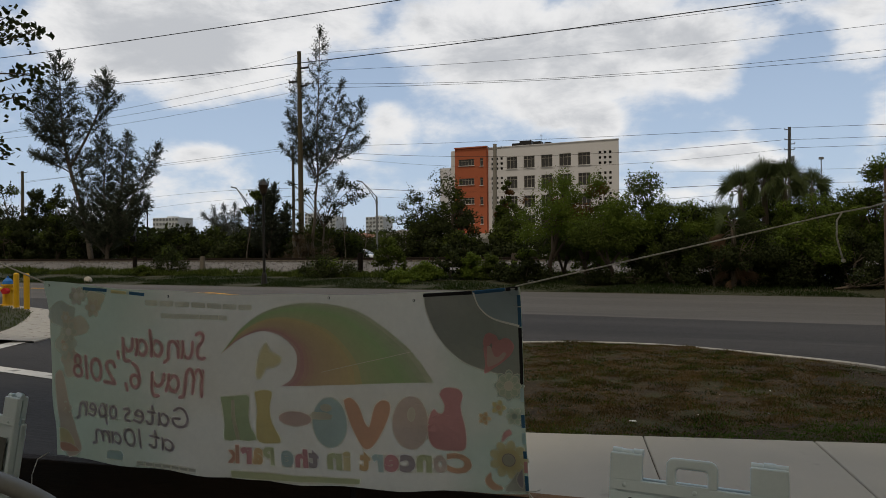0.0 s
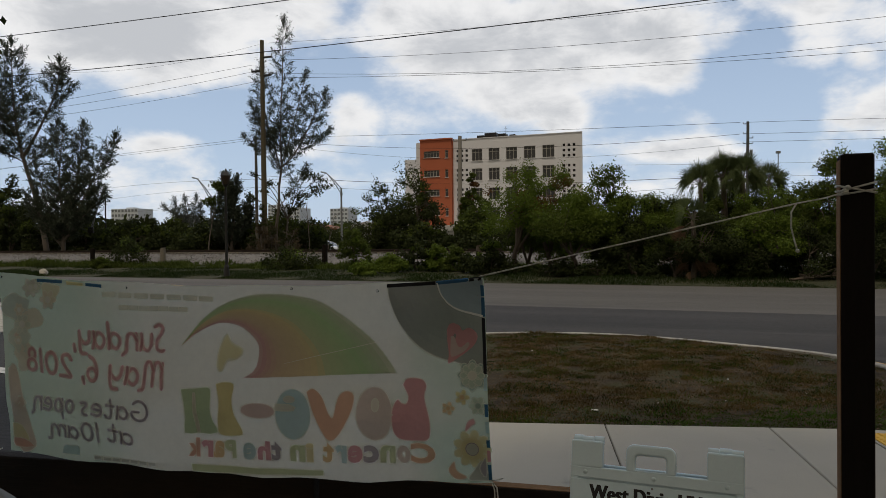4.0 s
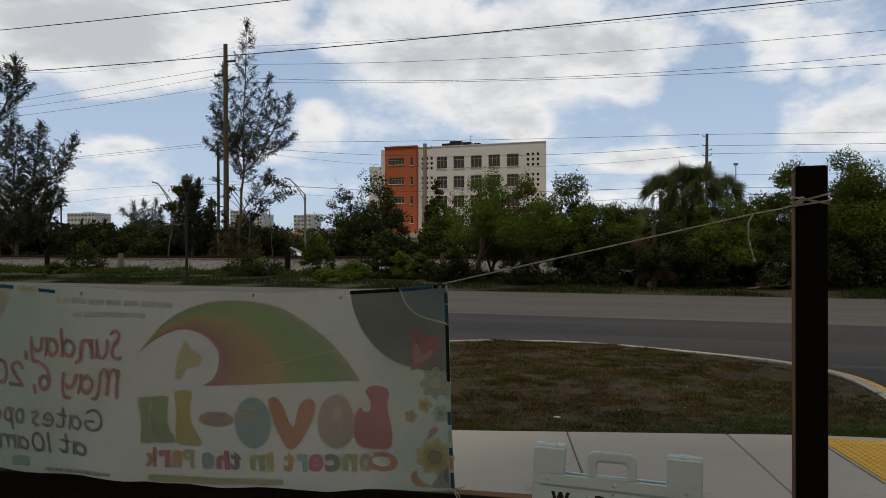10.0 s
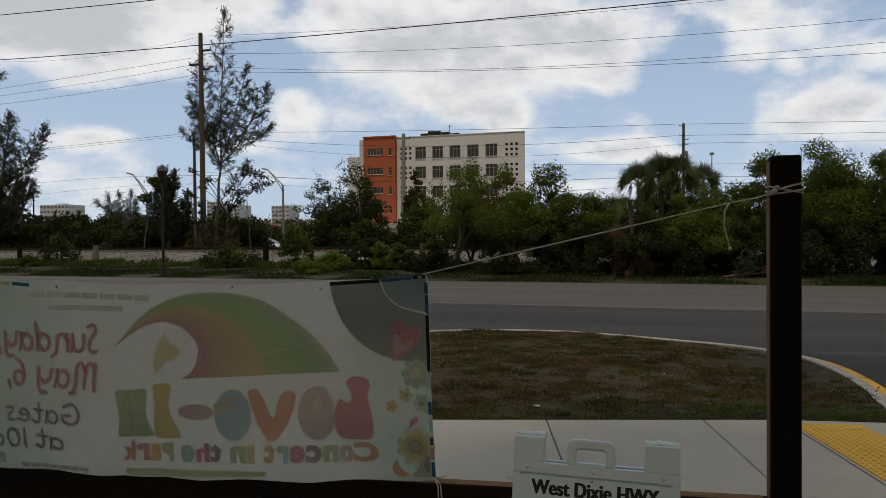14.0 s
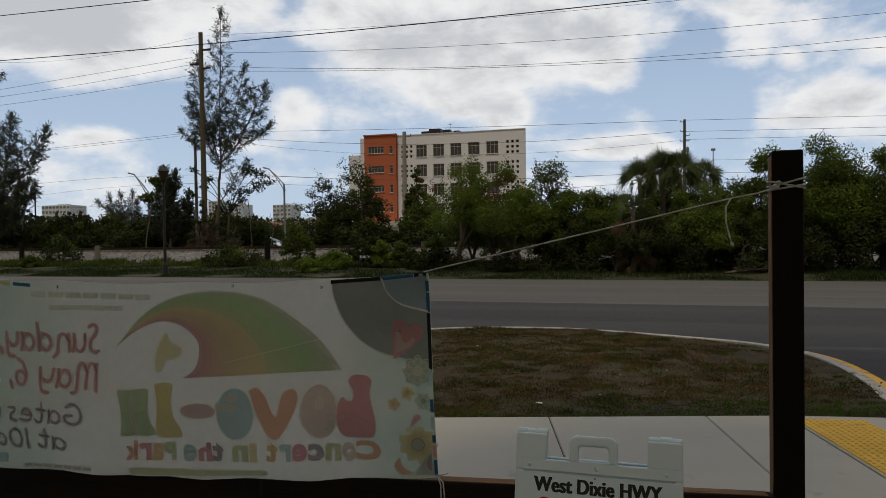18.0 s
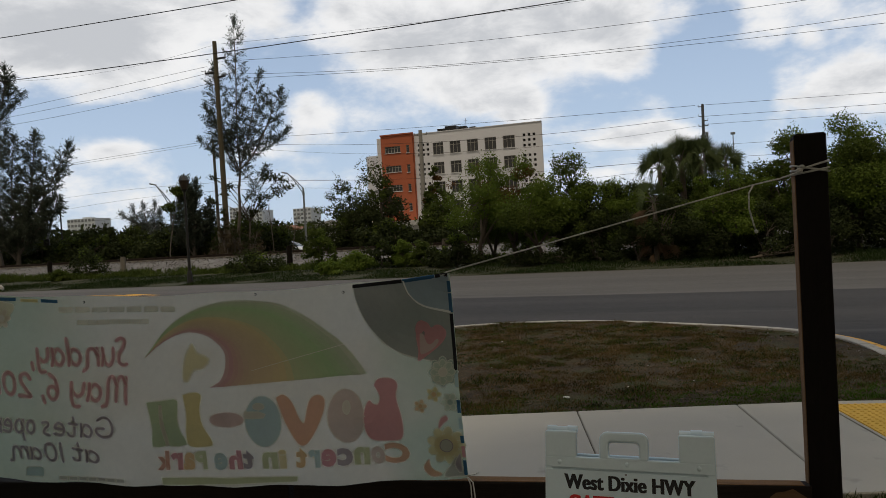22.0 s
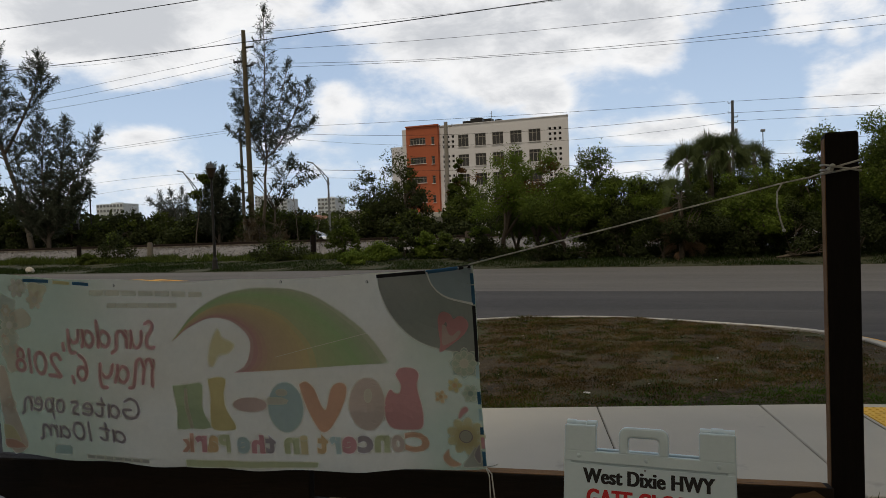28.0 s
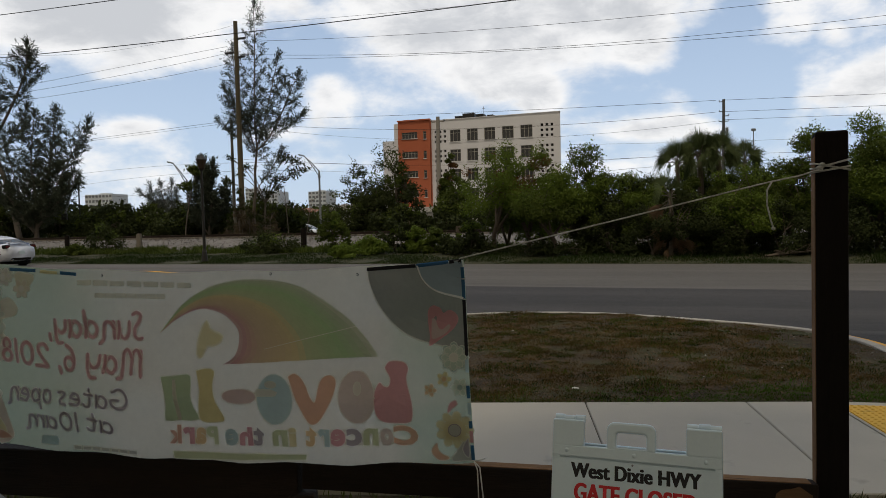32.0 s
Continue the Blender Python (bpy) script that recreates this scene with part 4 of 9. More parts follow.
def pen_word(text, right, base_right, left, base_left, high, wide, colour, space=0.13):
    """A handwritten word, mirrored: it starts at the right and runs to the left."""
    total = sum(PEN[c][0] + space for c in text) - space
    scale = (right - left) / total
    x = 0.0
    for c in text:
        vs, fs, slots = [], [], []
        for number, stroke in enumerate(PEN[c][1]):
            line = glide([((x + u) * scale, v * high, 0) for u, v in stroke], 5)
            d0, d1 = (line[0] - line[1]).normalized(), (line[-1] - line[-2]).normalized()
            line = [line[0] + d0 * wide * 0.45] + line + [line[-1] + d1 * wide * 0.45]
            b = len(vs)
            for i, p in enumerate(line):
                d = (line[min(i + 1, len(line) - 1)] - line[max(i - 1, 0)]).normalized()
                thin = 0.55 if i in (0, len(line) - 1) else 1.0
                for off, lift in ((-1.0, 0.0060), (-0.75, 0.0064), (-0.46, 0.0068), (0.46, 0.0068), (0.75, 0.0064), (1.0, 0.0060)):
                    q = p + Vector((-d.y, d.x, 0)) * (off * wide * 0.62 * thin)
                    a = right - q.x
                    vs.append(cloth_at(a, base_right + (base_left - base_right) * (right - a) / (right - left) + q.y, lift + 0.0012 * number))
            for i in range(len(line) - 1):
                for j in range(5):
                    fs.append((b + 6 * i + j, b + 6 * i + j + 1, b + 6 * i + j + 7, b + 6 * i + j + 6))
                    slots.append((2, 1, 0, 1, 2)[j])
        ob = raw("letter", vs, fs, soft(colour), banner)
        ob.data.polygons.foreach_set("material_index", slots)
        x += PEN[c][0] + space


def build_print():
    # corner shapes
    curve = glide([(*q, 0) for q in ((2.067, 1.409), (2.074, 1.351), (2.114, 1.244), (2.194, 1.151), (2.305, 1.095), (2.490, 1.057))], 5)
    ink("grey_corner", [(p.x, p.y) for p in curve] + [(2.485, 1.439), (2.298, 1.424)], "grey")
    ink("sky_disc", [(p.x, p.y) for p in glide([(*q, 0) for q in ((2.288, 1.422), (2.315, 1.362), (2.373, 1.314), (2.487, 1.283))], 6)] + [(2.483, 1.439)], "sky", 0.006)
    arc = [(2.283, 1.423), (2.312, 1.357), (2.370, 1.307), (2.486, 1.273)]
    arc2 = [(2.487, 1.283), (2.373, 1.314), (2.315, 1.362), (2.291, 1.422)]
    rim = [(a, b) for a, b in zip(glide([(*q, 0) for q in arc], 6), glide([(*q, 0) for q in arc2[::-1]], 6))]
    raw("white_arc", [cloth_at(p.x, p.y, 0.009) for q in rim for p in q], [(2 * k, 2 * k + 1, 2 * k + 3, 2 * k + 2) for k in range(len(rim) - 1)], INK["white"], banner)
    ink("heart", [(2.357, 1.248), (2.384, 1.236), (2.398, 1.214), (2.418, 1.226), (2.442, 1.222), (2.464, 1.194), (2.452, 1.158), (2.420, 1.126), (2.372, 1.092), (2.334, 1.070), (2.336, 1.110), (2.328, 1.168), (2.327, 1.214), (2.338, 1.240)], "heart", 0.006, 3, bleed=0)
    ink("inner_heart", [(2.345, 1.189), (2.360, 1.186), (2.374, 1.150), (2.392, 1.142), (2.418, 1.164), (2.428, 1.154), (2.404, 1.124), (2.350, 1.100), (2.343, 1.140)], "rose", 0.009, 3, bleed=0)
    petals(2.442, 1.023, 0.062, 8, "teal", "pale")
    petals(2.442, 1.023, 0.050, 8, "mint", "pale", 0.0075)
    petals(2.398, 0.929, 0.030, 5, "yellow", "orange")
    petals(2.336, 0.879, 0.026, 5, "orange", "orange")
    petals(2.468, 0.895, 0.036, 6, "mint", "teal")
    petals(2.440, 0.705, 0.082, 9, "gold", "yellow")
    ink("sunflower_face", disc(2.440, 0.705, 0.052), "gold", 0.0075, bleed=0)
    a, z = (2.440, 0.705)
    ink("sunflower_eye", disc(a, z, 0.030), "violet", 0.0095, bleed=0)
    ink("sunflower_iris", disc(a, z, 0.026), "mist", 0.0115, bleed=0)
    ink("paisley", [(2.357, 0.640), (2.334, 0.602), (2.365, 0.567), (2.409, 0.574), (2.379, 0.589), (2.360, 0.610)], "coral", 0.006, 4)
    ink("paisley", [(2.446, 0.836), (2.424, 0.822), (2.414, 0.786), (2.432, 0.806), (2.452, 0.822)], "heart", 0.006, 4)
    ink("leaf_shape", [(2.478, 0.652), (2.448, 0.606), (2.424, 0.566), (2.480, 0.570), (2.512, 0.574), (2.500, 0.610)], "dusk", 0.006, 3)
    ink("leaf_shape", [(2.497, 0.668), (2.474, 0.619), (2.497, 0.586)], "violet", 0.008, 3)
    # rainbow: bands between an outer and an inner curve
    outer = glide([(*p, 0) for p in ((1.030, 1.122), (1.150, 1.254), (1.300, 1.338), (1.480, 1.369), (1.706, 1.344), (1.880, 1.252), (2.010, 1.142), (2.105, 1.021))], 5)
    inner = glide([(*p, 0) for p in ((1.031, 1.118), (1.124, 1.187), (1.240, 1.230), (1.350, 1.208), (1.428, 1.140), (1.436, 1.070), (1.412, 1.012), (1.356, 0.976))], 5)
    stops = [(0.0, (0.65, 0.49, 0.44)), (0.05, (0.60, 0.32, 0.35)), (0.12, (0.63, 0.39, 0.32)), (0.22, (0.64, 0.49, 0.31)), (0.40, (0.67, 0.53, 0.29)), (0.50, (0.70, 0.59, 0.28)), (0.57, (0.52, 0.60, 0.32)), (0.80, (0.42, 0.63, 0.29)), (0.93, (0.49, 0.59, 0.38)), (1.0, (0.63, 0.66, 0.52))]
    bands = 22
    for b in range(bands):
        u = (b + 0.5) / bands
        for (u0, c0), (u1, c1) in zip(stops, stops[1:]):
            if u0 <= u <= u1:
                colour = "band_%d" % b
                INK[colour] = sheer("print_" + colour, tuple(0.82 * (p + (q - p) * (u - u0) / (u1 - u0)) + 0.12 for p, q in zip(c0, c1)))
        lo = [i.lerp(o, b / bands) for i, o in zip(inner, outer)]
        hi = [i.lerp(o, (b + 1) / bands) for i, o in zip(inner, outer)]
        vs = [cloth_at(p.x, p.y, 0.005) for p in lo + hi]
        n = len(lo)
        raw("rainbow_band", vs, [(k, k + 1, n + k + 1, n + k) for k in range(n - 1)], INK[colour], banner)
    ink("yellow_bird", [(1.270, 1.172), (1.290, 1.130), (1.352, 1.104), (1.318, 1.070), (1.276, 1.064), (1.246, 1.012), (1.232, 1.030), (1.238, 1.098), (1.252, 1.140)], "bird", 0.006, 3, bleed=0.006)
    # fat round letters of the title
    ink("title_letter", [(2.132, 0.972), (2.150, 0.996), (2.184, 1.002), (2.220, 0.996), (2.236, 0.972), (2.226, 0.935), (2.230, 0.895), (2.248, 0.830), (2.252, 0.775), (2.240, 0.738), (2.190, 0.730), (2.120, 0.733),
                         (2.090, 0.760), (2.082, 0.810), (2.086, 0.865), (2.106, 0.904), (2.122, 0.890), (2.148, 0.888), (2.158, 0.925)], "heart", 0.006, 3)
    ink("title_letter", disc(1.998, 0.838, 0.082, 0.116, 22), "rose", 0.006)
    ink("title_letter", [(1.678, 0.925), (1.710, 0.937), (1.748, 0.903), (1.778, 0.831), (1.804, 0.812), (1.828, 0.902), (1.864, 0.931), (1.897, 0.913), (1.888, 0.849), (1.841, 0.760),
                         (1.801, 0.714), (1.764, 0.723), (1.716, 0.814)], "coral", 0.006, 3)
    ea, ez = (1.608, 0.820)
    ink("title_letter", disc(ea, ez, 0.084, 0.113, 22), "blue", 0.006)
    ink("letter_gap", disc(1.590, 0.888, 0.024, 0.012, 12), "pale", 0.008)
    ink("letter_gap", [(1.518, 0.862), (1.590, 0.860), (1.618, 0.852), (1.610, 0.840), (1.590, 0.838), (1.520, 0.836)], "pale", 0.008)
    ink("letter_gap", disc(2.002, 0.878, 0.014, 0.026, 12), "pale", 0.008)
    ink("title_dash", disc(1.430, 0.828, 0.084, 0.032, 18), "magenta_pale", 0.006)
    ink("title_letter", [(1.220, 0.942), (1.262, 0.952), (1.308, 0.943), (1.296, 0.880), (1.310, 0.800), (1.349, 0.722), (1.320, 0.706), (1.234, 0.706), (1.226, 0.760), (1.236, 0.850)], "yellow", 0.006, 3)
    ink("title_letter", [(1.036, 0.912), (1.100, 0.914), (1.150, 0.922), (1.188, 0.916), (1.184, 0.831), (1.196, 0.765), (1.216, 0.714), (1.128, 0.709), (1.120, 0.770), (1.106, 0.850), (1.100, 0.884), (1.108, 0.820), (1.116, 0.750),
                         (1.118, 0.712), (1.052, 0.708), (1.062, 0.780), (1.054, 0.850)], "green", 0.006, 2)
    ink("letter_gap", [(1.098, 0.896), (1.106, 0.896), (1.112, 0.830), (1.128, 0.712), (1.118, 0.712), (1.104, 0.810)], "pale", 0.009)
    # the lines of writing
    for char, a0, a1, colour in (("C", 2.273, 2.162, "coral"), ("o", 2.158, 2.100, "rose"), ("n", 2.090, 2.022, "lime"), ("c", 2.014, 1.944, "violet"), ("e", 1.938, 1.871, "magenta"), ("r", 1.864, 1.812, "blue"), ("t", 1.804, 1.752, "orange"),
                                ("i", 1.706, 1.672, "gold"), ("n", 1.664, 1.592, "lime"), ("t", 1.546, 1.492, "violet"), ("h", 1.487, 1.421, "magenta"), ("e", 1.411, 1.346, "blue"),
                                ("P", 1.308, 1.250, "lime"), ("a", 1.246, 1.192, "orange"), ("r", 1.188, 1.130, "magenta"), ("k", 1.124, 1.062, "red")):
        base = 0.593 + 0.033 * max(0.0, (a0 - 1.42)) / 0.85
        fat_letter(char, a0, a1, base, base + (0.090 if char in "Cthk" else 0.086 if char in "iP" else 0.078), colour)
    pen_word("Sunday,", 0.936, 1.088, 0.447, 1.104, 0.126, 0.0205, "script")
    pen_word("May", 0.938, 0.914, 0.655, 0.940, 0.122, 0.0205, "script")
    pen_word("6,", 0.592, 0.940, 0.500, 0.946, 0.120, 0.0205, "script")
    pen_word("2018", 0.446, 0.953, 0.186, 0.986, 0.110, 0.0205, "script")
    pen_word("Gates", 0.866, 0.755, 0.503, 0.777, 0.093, 0.0170, "ink")
    pen_word("open", 0.462, 0.782, 0.225, 0.794, 0.096, 0.0170, "ink")
    pen_word("at", 0.780, 0.634, 0.650, 0.652, 0.090, 0.0170, "ink")
    pen_word("10am", 0.598, 0.645, 0.318, 0.664, 0.088, 0.0170, "ink")
    # small lines that cannot be read: bars
    for (p, q), h in ((((0.605, 1.368), (1.215, 1.348)), 0.013), (((0.703, 1.304), (1.067, 1.296)), 0.013), (((0.560, 0.568), (0.898, 0.548)), 0.012)):
        n = 7
        for k in range(n):
            u, v = k / n + 0.012, (k + 0.8) / n
            a, b = (p[0] + (q[0] - p[0]) * u, p[1] + (q[1] - p[1]) * u), (p[0] + (q[0] - p[0]) * v, p[1] + (q[1] - p[1]) * v)
            ink("small_print", [a, b, (b[0], b[1] - h), (a[0], a[1] - h)], "dusk" if h < 0.0125 else "faint_print", bleed=0.004)
    ink("green_strip", [(1.078, 0.553), (1.407, 0.550), (1.749, 0.564), (1.743, 0.543), (1.407, 0.526), (1.084, 0.524)], "lime")
    ink("blue_mark", [(0.387, 0.604), (0.398, 0.613), (0.470, 0.613), (0.478, 0.600), (0.474, 0.572), (0.384, 0.576)], "blue")
    # pale line along an old fold: the crease's highlight put into the ink
    ink("crease_line", [(1.560, 1.049), (1.760, 1.098), (2.000, 1.156), (2.001, 1.153), (1.761, 1.095), (1.560, 1.047)], "pale", 0.0085, bleed=0)
    # left border garlands
    for p, r, c in (((0.206, 1.392), 0.045, "violet_pale"), ((0.312, 1.334), 0.046, "faint_rose"), ((0.146, 1.207), 0.05, "mist"), ((0.238, 1.398), 0.03, "mist"), ((0.124, 1.127), 0.018, "faint_rose"), ((0.126, 1.280), 0.03, "faint_rose")):
        petals(*p, r, 6, c, "white")
    for (a, z), r, c in (((0.120, 1.285), 0.080, "faint_blue"), ((0.202, 1.237), 0.06, "faint_rose"), ((0.166, 1.047), 0.055, "faint_rose"), ((0.138, 1.128), 0.06, "mist"), ((0.324, 1.375), 0.045, "cream"), ((0.312, 1.330), 0.024, "faint_rose"), ((0.121, 1.150), 0.016, "blush"), ((0.150, 0.812), 0.03, "faint_rose")):
        ink("washed_swirl", [(a + r * (1 + 0.3 * math.sin(3 * t + a * 40)) * math.cos(t), z + r * (1 + 0.3 * math.cos(2 * t + a * 60)) * math.sin(t)) for t in [0.45 * k for k in range(14)]], c, 0.003, 2)
    ink("warm_border", [(0.074, 0.985), (0.109, 1.001), (0.157, 0.871), (0.205, 0.699), (0.232, 0.604), (0.134, 0.607)], "blush", 0.004, 3)
    ink("warm_border", [(0.100, 0.712), (0.150, 0.700), (0.204, 0.611), (0.120, 0.616)], "gold", 0.006, 2)
    ink("warm_border", [(0.110, 0.640), (0.170, 0.634), (0.226, 0.603), (0.122, 0.603)], "red", 0.008, 2)
    # hems: coloured patches at the folded edges
    for p, q, c in (((2.060, 1.417), (2.281, 1.430), "black"), ((2.283, 1.430), (2.425, 1.444), "navy"), ((2.428, 1.444), (2.481, 1.451), "black"),
                    ((0.245, 1.438), (0.392, 1.430), "navy"), ((0.416, 1.425), (0.503, 1.417), "yellow"), ((0.517, 1.417), (0.603, 1.409), "navy")):
        ink("hem_patch", [p, q, (q[0], q[1] - 0.016), (p[0], p[1] - 0.016)], c, 0.007, bleed=0)
    for y0, y1, c in ((489, 508, "navy"), (510, 543, "navy"), (545, 640, "black"), (646, 668, "blue"), (690, 712, "navy"), (720, 740, "blue"), (752, 765, "navy"), (770, 790, "heart"), (795, 822, "navy")):
        t0, t1 = (y0 - 478) / 350, (y1 - 478) / 350
        za, zb = 1.44 - 0.885 * t0, 1.44 - 0.885 * t1
        aa, ab = B_LONG + 0.035 * t0, B_LONG + 0.035 * t1
        ink("hem_patch", [(aa - 0.001, za), (ab - 0.001, zb), (ab - 0.016, zb), (aa - 0.016, za)], c, 0.007, bleed=0)
    for a, z in ((0.739, 1.393), (1.593, 1.392), (2.014, 1.386), (2.474, 1.435), (0.035, 1.446)):
        bm = bmesh.new()
        bmesh.ops.create_cone(bm, cap_ends=False, segments=14, radius1=0.0065, radius2=0.004, depth=0.004)
        p = cloth_at(a, z, 0.008)
        m = Matrix.Translation(p) @ Matrix.Rotation(math.atan2(B_FACE.y, B_FACE.x), 4, "Z") @ Matrix.Rotation(radians(90), 4, "Y")
        part("grommet", bm, METAL_BLACK, banner, "small metal eyelet", m=m)


build_print()


# ---------------------------------------------------------------- ropes
def build_ropes():
    rope = thing("banner_rope", "thin white cord from banner to post with a loose end", "rope")
    c = cloth_at(B_LONG - 0.02, 1.450, 0.006)
    k = Vector((1.654, 2.962, 1.796))
    br = Vector((1.448, 2.972, 1.748))
    tube("line", [c, c.lerp(br, 0.5) - Vector((0, 0, 0.001)), br, br.lerp(k, 0.55) - Vector((0, 0, 0.006)), k], 0.0036, ROPE, rope)
    tube("loose_end", [br, br + Vector((-0.026, -0.01, -0.035)), br + Vector((-0.028, -0.012, -0.10)), br + Vector((-0.012, -0.012, -0.165)), br + Vector((-0.003, -0.012, -0.192))], 0.0036, ROPE, rope)
    bm = bmesh.new()
    bmesh.ops.create_icosphere(bm, subdivisions=1, radius=0.009, matrix=Matrix.Translation(br + Vector((-0.002, -0.012, -0.196))))
    part("end_knot", bm, ROPE, rope)
    co, si = math.cos(radians(-22)), math.sin(radians(-22))
    for j in range(3):
        h = 1.796 + 0.011 * j
        pts = []
        for u, v in ((-0.067, -0.067), (0, -0.069), (0.067, -0.067), (0.067, 0.067), (-0.067, 0.067), (-0.067, -0.067)):
            tilt = (0.012, -0.018, 0.02)[j] * u / 0.077
            pts.append((1.724 + u * co - v * si, 3.03 + u * si + v * co, h + tilt + 0.004 * v / 0.077))
        tube("turn", pts, 0.0046, ROPE, rope)
    bm = bmesh.new()
    for p, r in (((1.649, 2.972, 1.799), 0.013), ((1.657, 2.966, 1.814), 0.010), ((1.652, 2.968, 1.789), 0.009)):
        bmesh.ops.create_icosphere(bm, subdivisions=2, radius=r, matrix=Matrix.Translation(p) @ Matrix.Diagonal((1.2, 0.8, 0.8, 1)))
    part("knot", bm, ROPE, rope, smooth=True)
    # the cord from the lower corner down to the rail, and the one at the far end
    low = cloth_at(B_LONG + 0.03, 0.565, 0.004)
    tie = thing("corner_tie", "white cord ends tying the banner's lower corner to the rail", "rope")
    tube("cord", [low, low + Vector((0.022, -0.02, -0.02)), low + Vector((0.03, -0.05, -0.12)), low + Vector((0.042, -0.05, -0.24))], 0.003, ROPE, tie)
    tube("cord", [low, low + Vector((0.012, -0.02, -0.03)), low + Vector((0.012, -0.055, -0.14)), low + Vector((0.026, -0.05, -0.26))], 0.003, ROPE, tie)
    tube("cord", [low + Vector((-0.01, 0, 0.004)), low + Vector((0.03, -0.015, 0.012)), low + Vector((0.05, -0.01, 0.018))], 0.0025, ROPE, tie)
    lo = cloth_at(0.04, 0.585, 0.004)
    tie2 = thing("corner_tie", "white cord round the rail at the banner's far lower corner", "rope")
    tube("cord", [lo, lo + Vector((-0.05, -0.02, -0.03)), lo + Vector((-0.055, -0.06, -0.10)), lo + Vector((-0.06, -0.06, -0.23))], 0.003, ROPE, tie2)
    up = cloth_at(0.01, 1.46, 0.004)
    rope2 = thing("banner_rope", "thin white cord rising from the banner's far upper corner", "rope")
    tube("line", [up, up + Vector((-0.35, 0.06, 0.13)), up + Vector((-0.9, 0.17, 0.34))], 0.004, ROPE, rope2)
    # the post that holds it, beyond the open end of the gate
    far = thing("fence_post", "square dark-stained timber gate post beyond the banner's end", "fence post", at=(-3.22, 3.86, -0.04), turn=-9)
    part("timber", box(0.14, 0.14, 2.0, (0, 0, 1.0), 0.006), WOOD_DARK, far)


build_ropes()


# ---------------------------------------------------------------- folding signs
def flat_text(text, material, parent, x, z, width, height, y, bold=0.0, gap=1.0):
    cu = bpy.data.curves.new("words", "FONT")
    cu.body, cu.size, cu.offset, cu.extrude, cu.resolution_u, cu.space_character = text, 1.0, bold, 0.0, 8, gap
    ob = bpy.data.objects.new("words", cu)
    scene.collection.objects.link(ob)
    bpy.context.view_layer.update()
    me = bpy.data.meshes.new_from_object(ob.evaluated_get(bpy.context.evaluated_depsgraph_get()))
    bpy.data.objects.remove(ob)
    xs = [v.co.x for v in me.vertices]
    x0, x1, z0, z1 = min(xs), max(xs), -bold, 0.70 + bold
    for v in me.vertices:
        v.co = (x + (v.co.x - x0) / (x1 - x0) * width, y, z + (v.co.y - z0) / (z1 - z0) * height)
    # struck three times, a hair apart, for the heavy face
    bm = bmesh.new()
    bm.from_mesh(me)
    once = bm.verts[:] + bm.edges[:] + bm.faces[:]
    for k in (1, 2):
        for v in bmesh.ops.duplicate(bm, geom=once)["geom"]:
            if isinstance(v, bmesh.types.BMVert):
                v.co += Vector((0.0026 * k, -0.0002 * k, 0))
    bm.to_mesh(me)
    bm.free()
    me.name = "lettering"
    return mesh_part("lettering", me, material, parent)


def slab_of(outline, y0, y1, bevel, hole=None):
    """A moulded piece: an outline in the x-z plane, given thickness and soft edges; hole is an inner ring with as many corners."""
    bm = bmesh.new()
    rings = []
    for y in (y0, y1):
        rings.append([[bm.verts.new((x, y, z)) for x, z in ring] for ring in ([outline, hole] if hole else [outline])])
    n = len(outline)
    for side, flip in ((rings[0], False), (rings[1], True)):
        if hole:
            for k in range(n):
                f = (side[0][k], side[0][(k + 1) % n], side[1][(k + 1) % n], side[1][k])
                bm.faces.new(f[::-1] if flip else f)
        else:
            bm.faces.new(side[0][::-1] if flip else side[0])
    for q in range(2 if hole else 1):
        for k in range(n):
            f = (rings[0][q][k], rings[1][q][k], rings[1][q][(k + 1) % n], rings[0][q][(k + 1) % n])
            bm.faces.new(f[::-1] if q else f)
    bmesh.ops.recalc_face_normals(bm, faces=bm.faces[:])
    rim = [e for e in bm.edges if len(e.link_faces) == 2 and e.calc_face_angle(0) > 1.0 and abs(e.verts[0].co.y - e.verts[1].co.y) < 1e-6]
    if bevel:
        bmesh.ops.bevel(bm, geom=rim, offset=bevel, segments=2, affect="EDGES", profile=0.5)
    return bm


def rounded(x0, x1, z0, z1, r_top, r_low, n=5):
    """The corners of a rounded upright rectangle, counted round from the lower left."""
    out = []
    for cx, cz, r, a0 in ((x0 + r_low, z0 + r_low, r_low, 180), (x1 - r_low, z0 + r_low, r_low, 270), (x1 - r_top, z1 - r_top, r_top, 0), (x0 + r_top, z1 - r_top, r_top, 90)):
        for k in range(n):
            a = radians(a0 + 90 * k / (n - 1))
            out.append((cx + r * math.cos(a), cz + r * math.sin(a)))
    return out


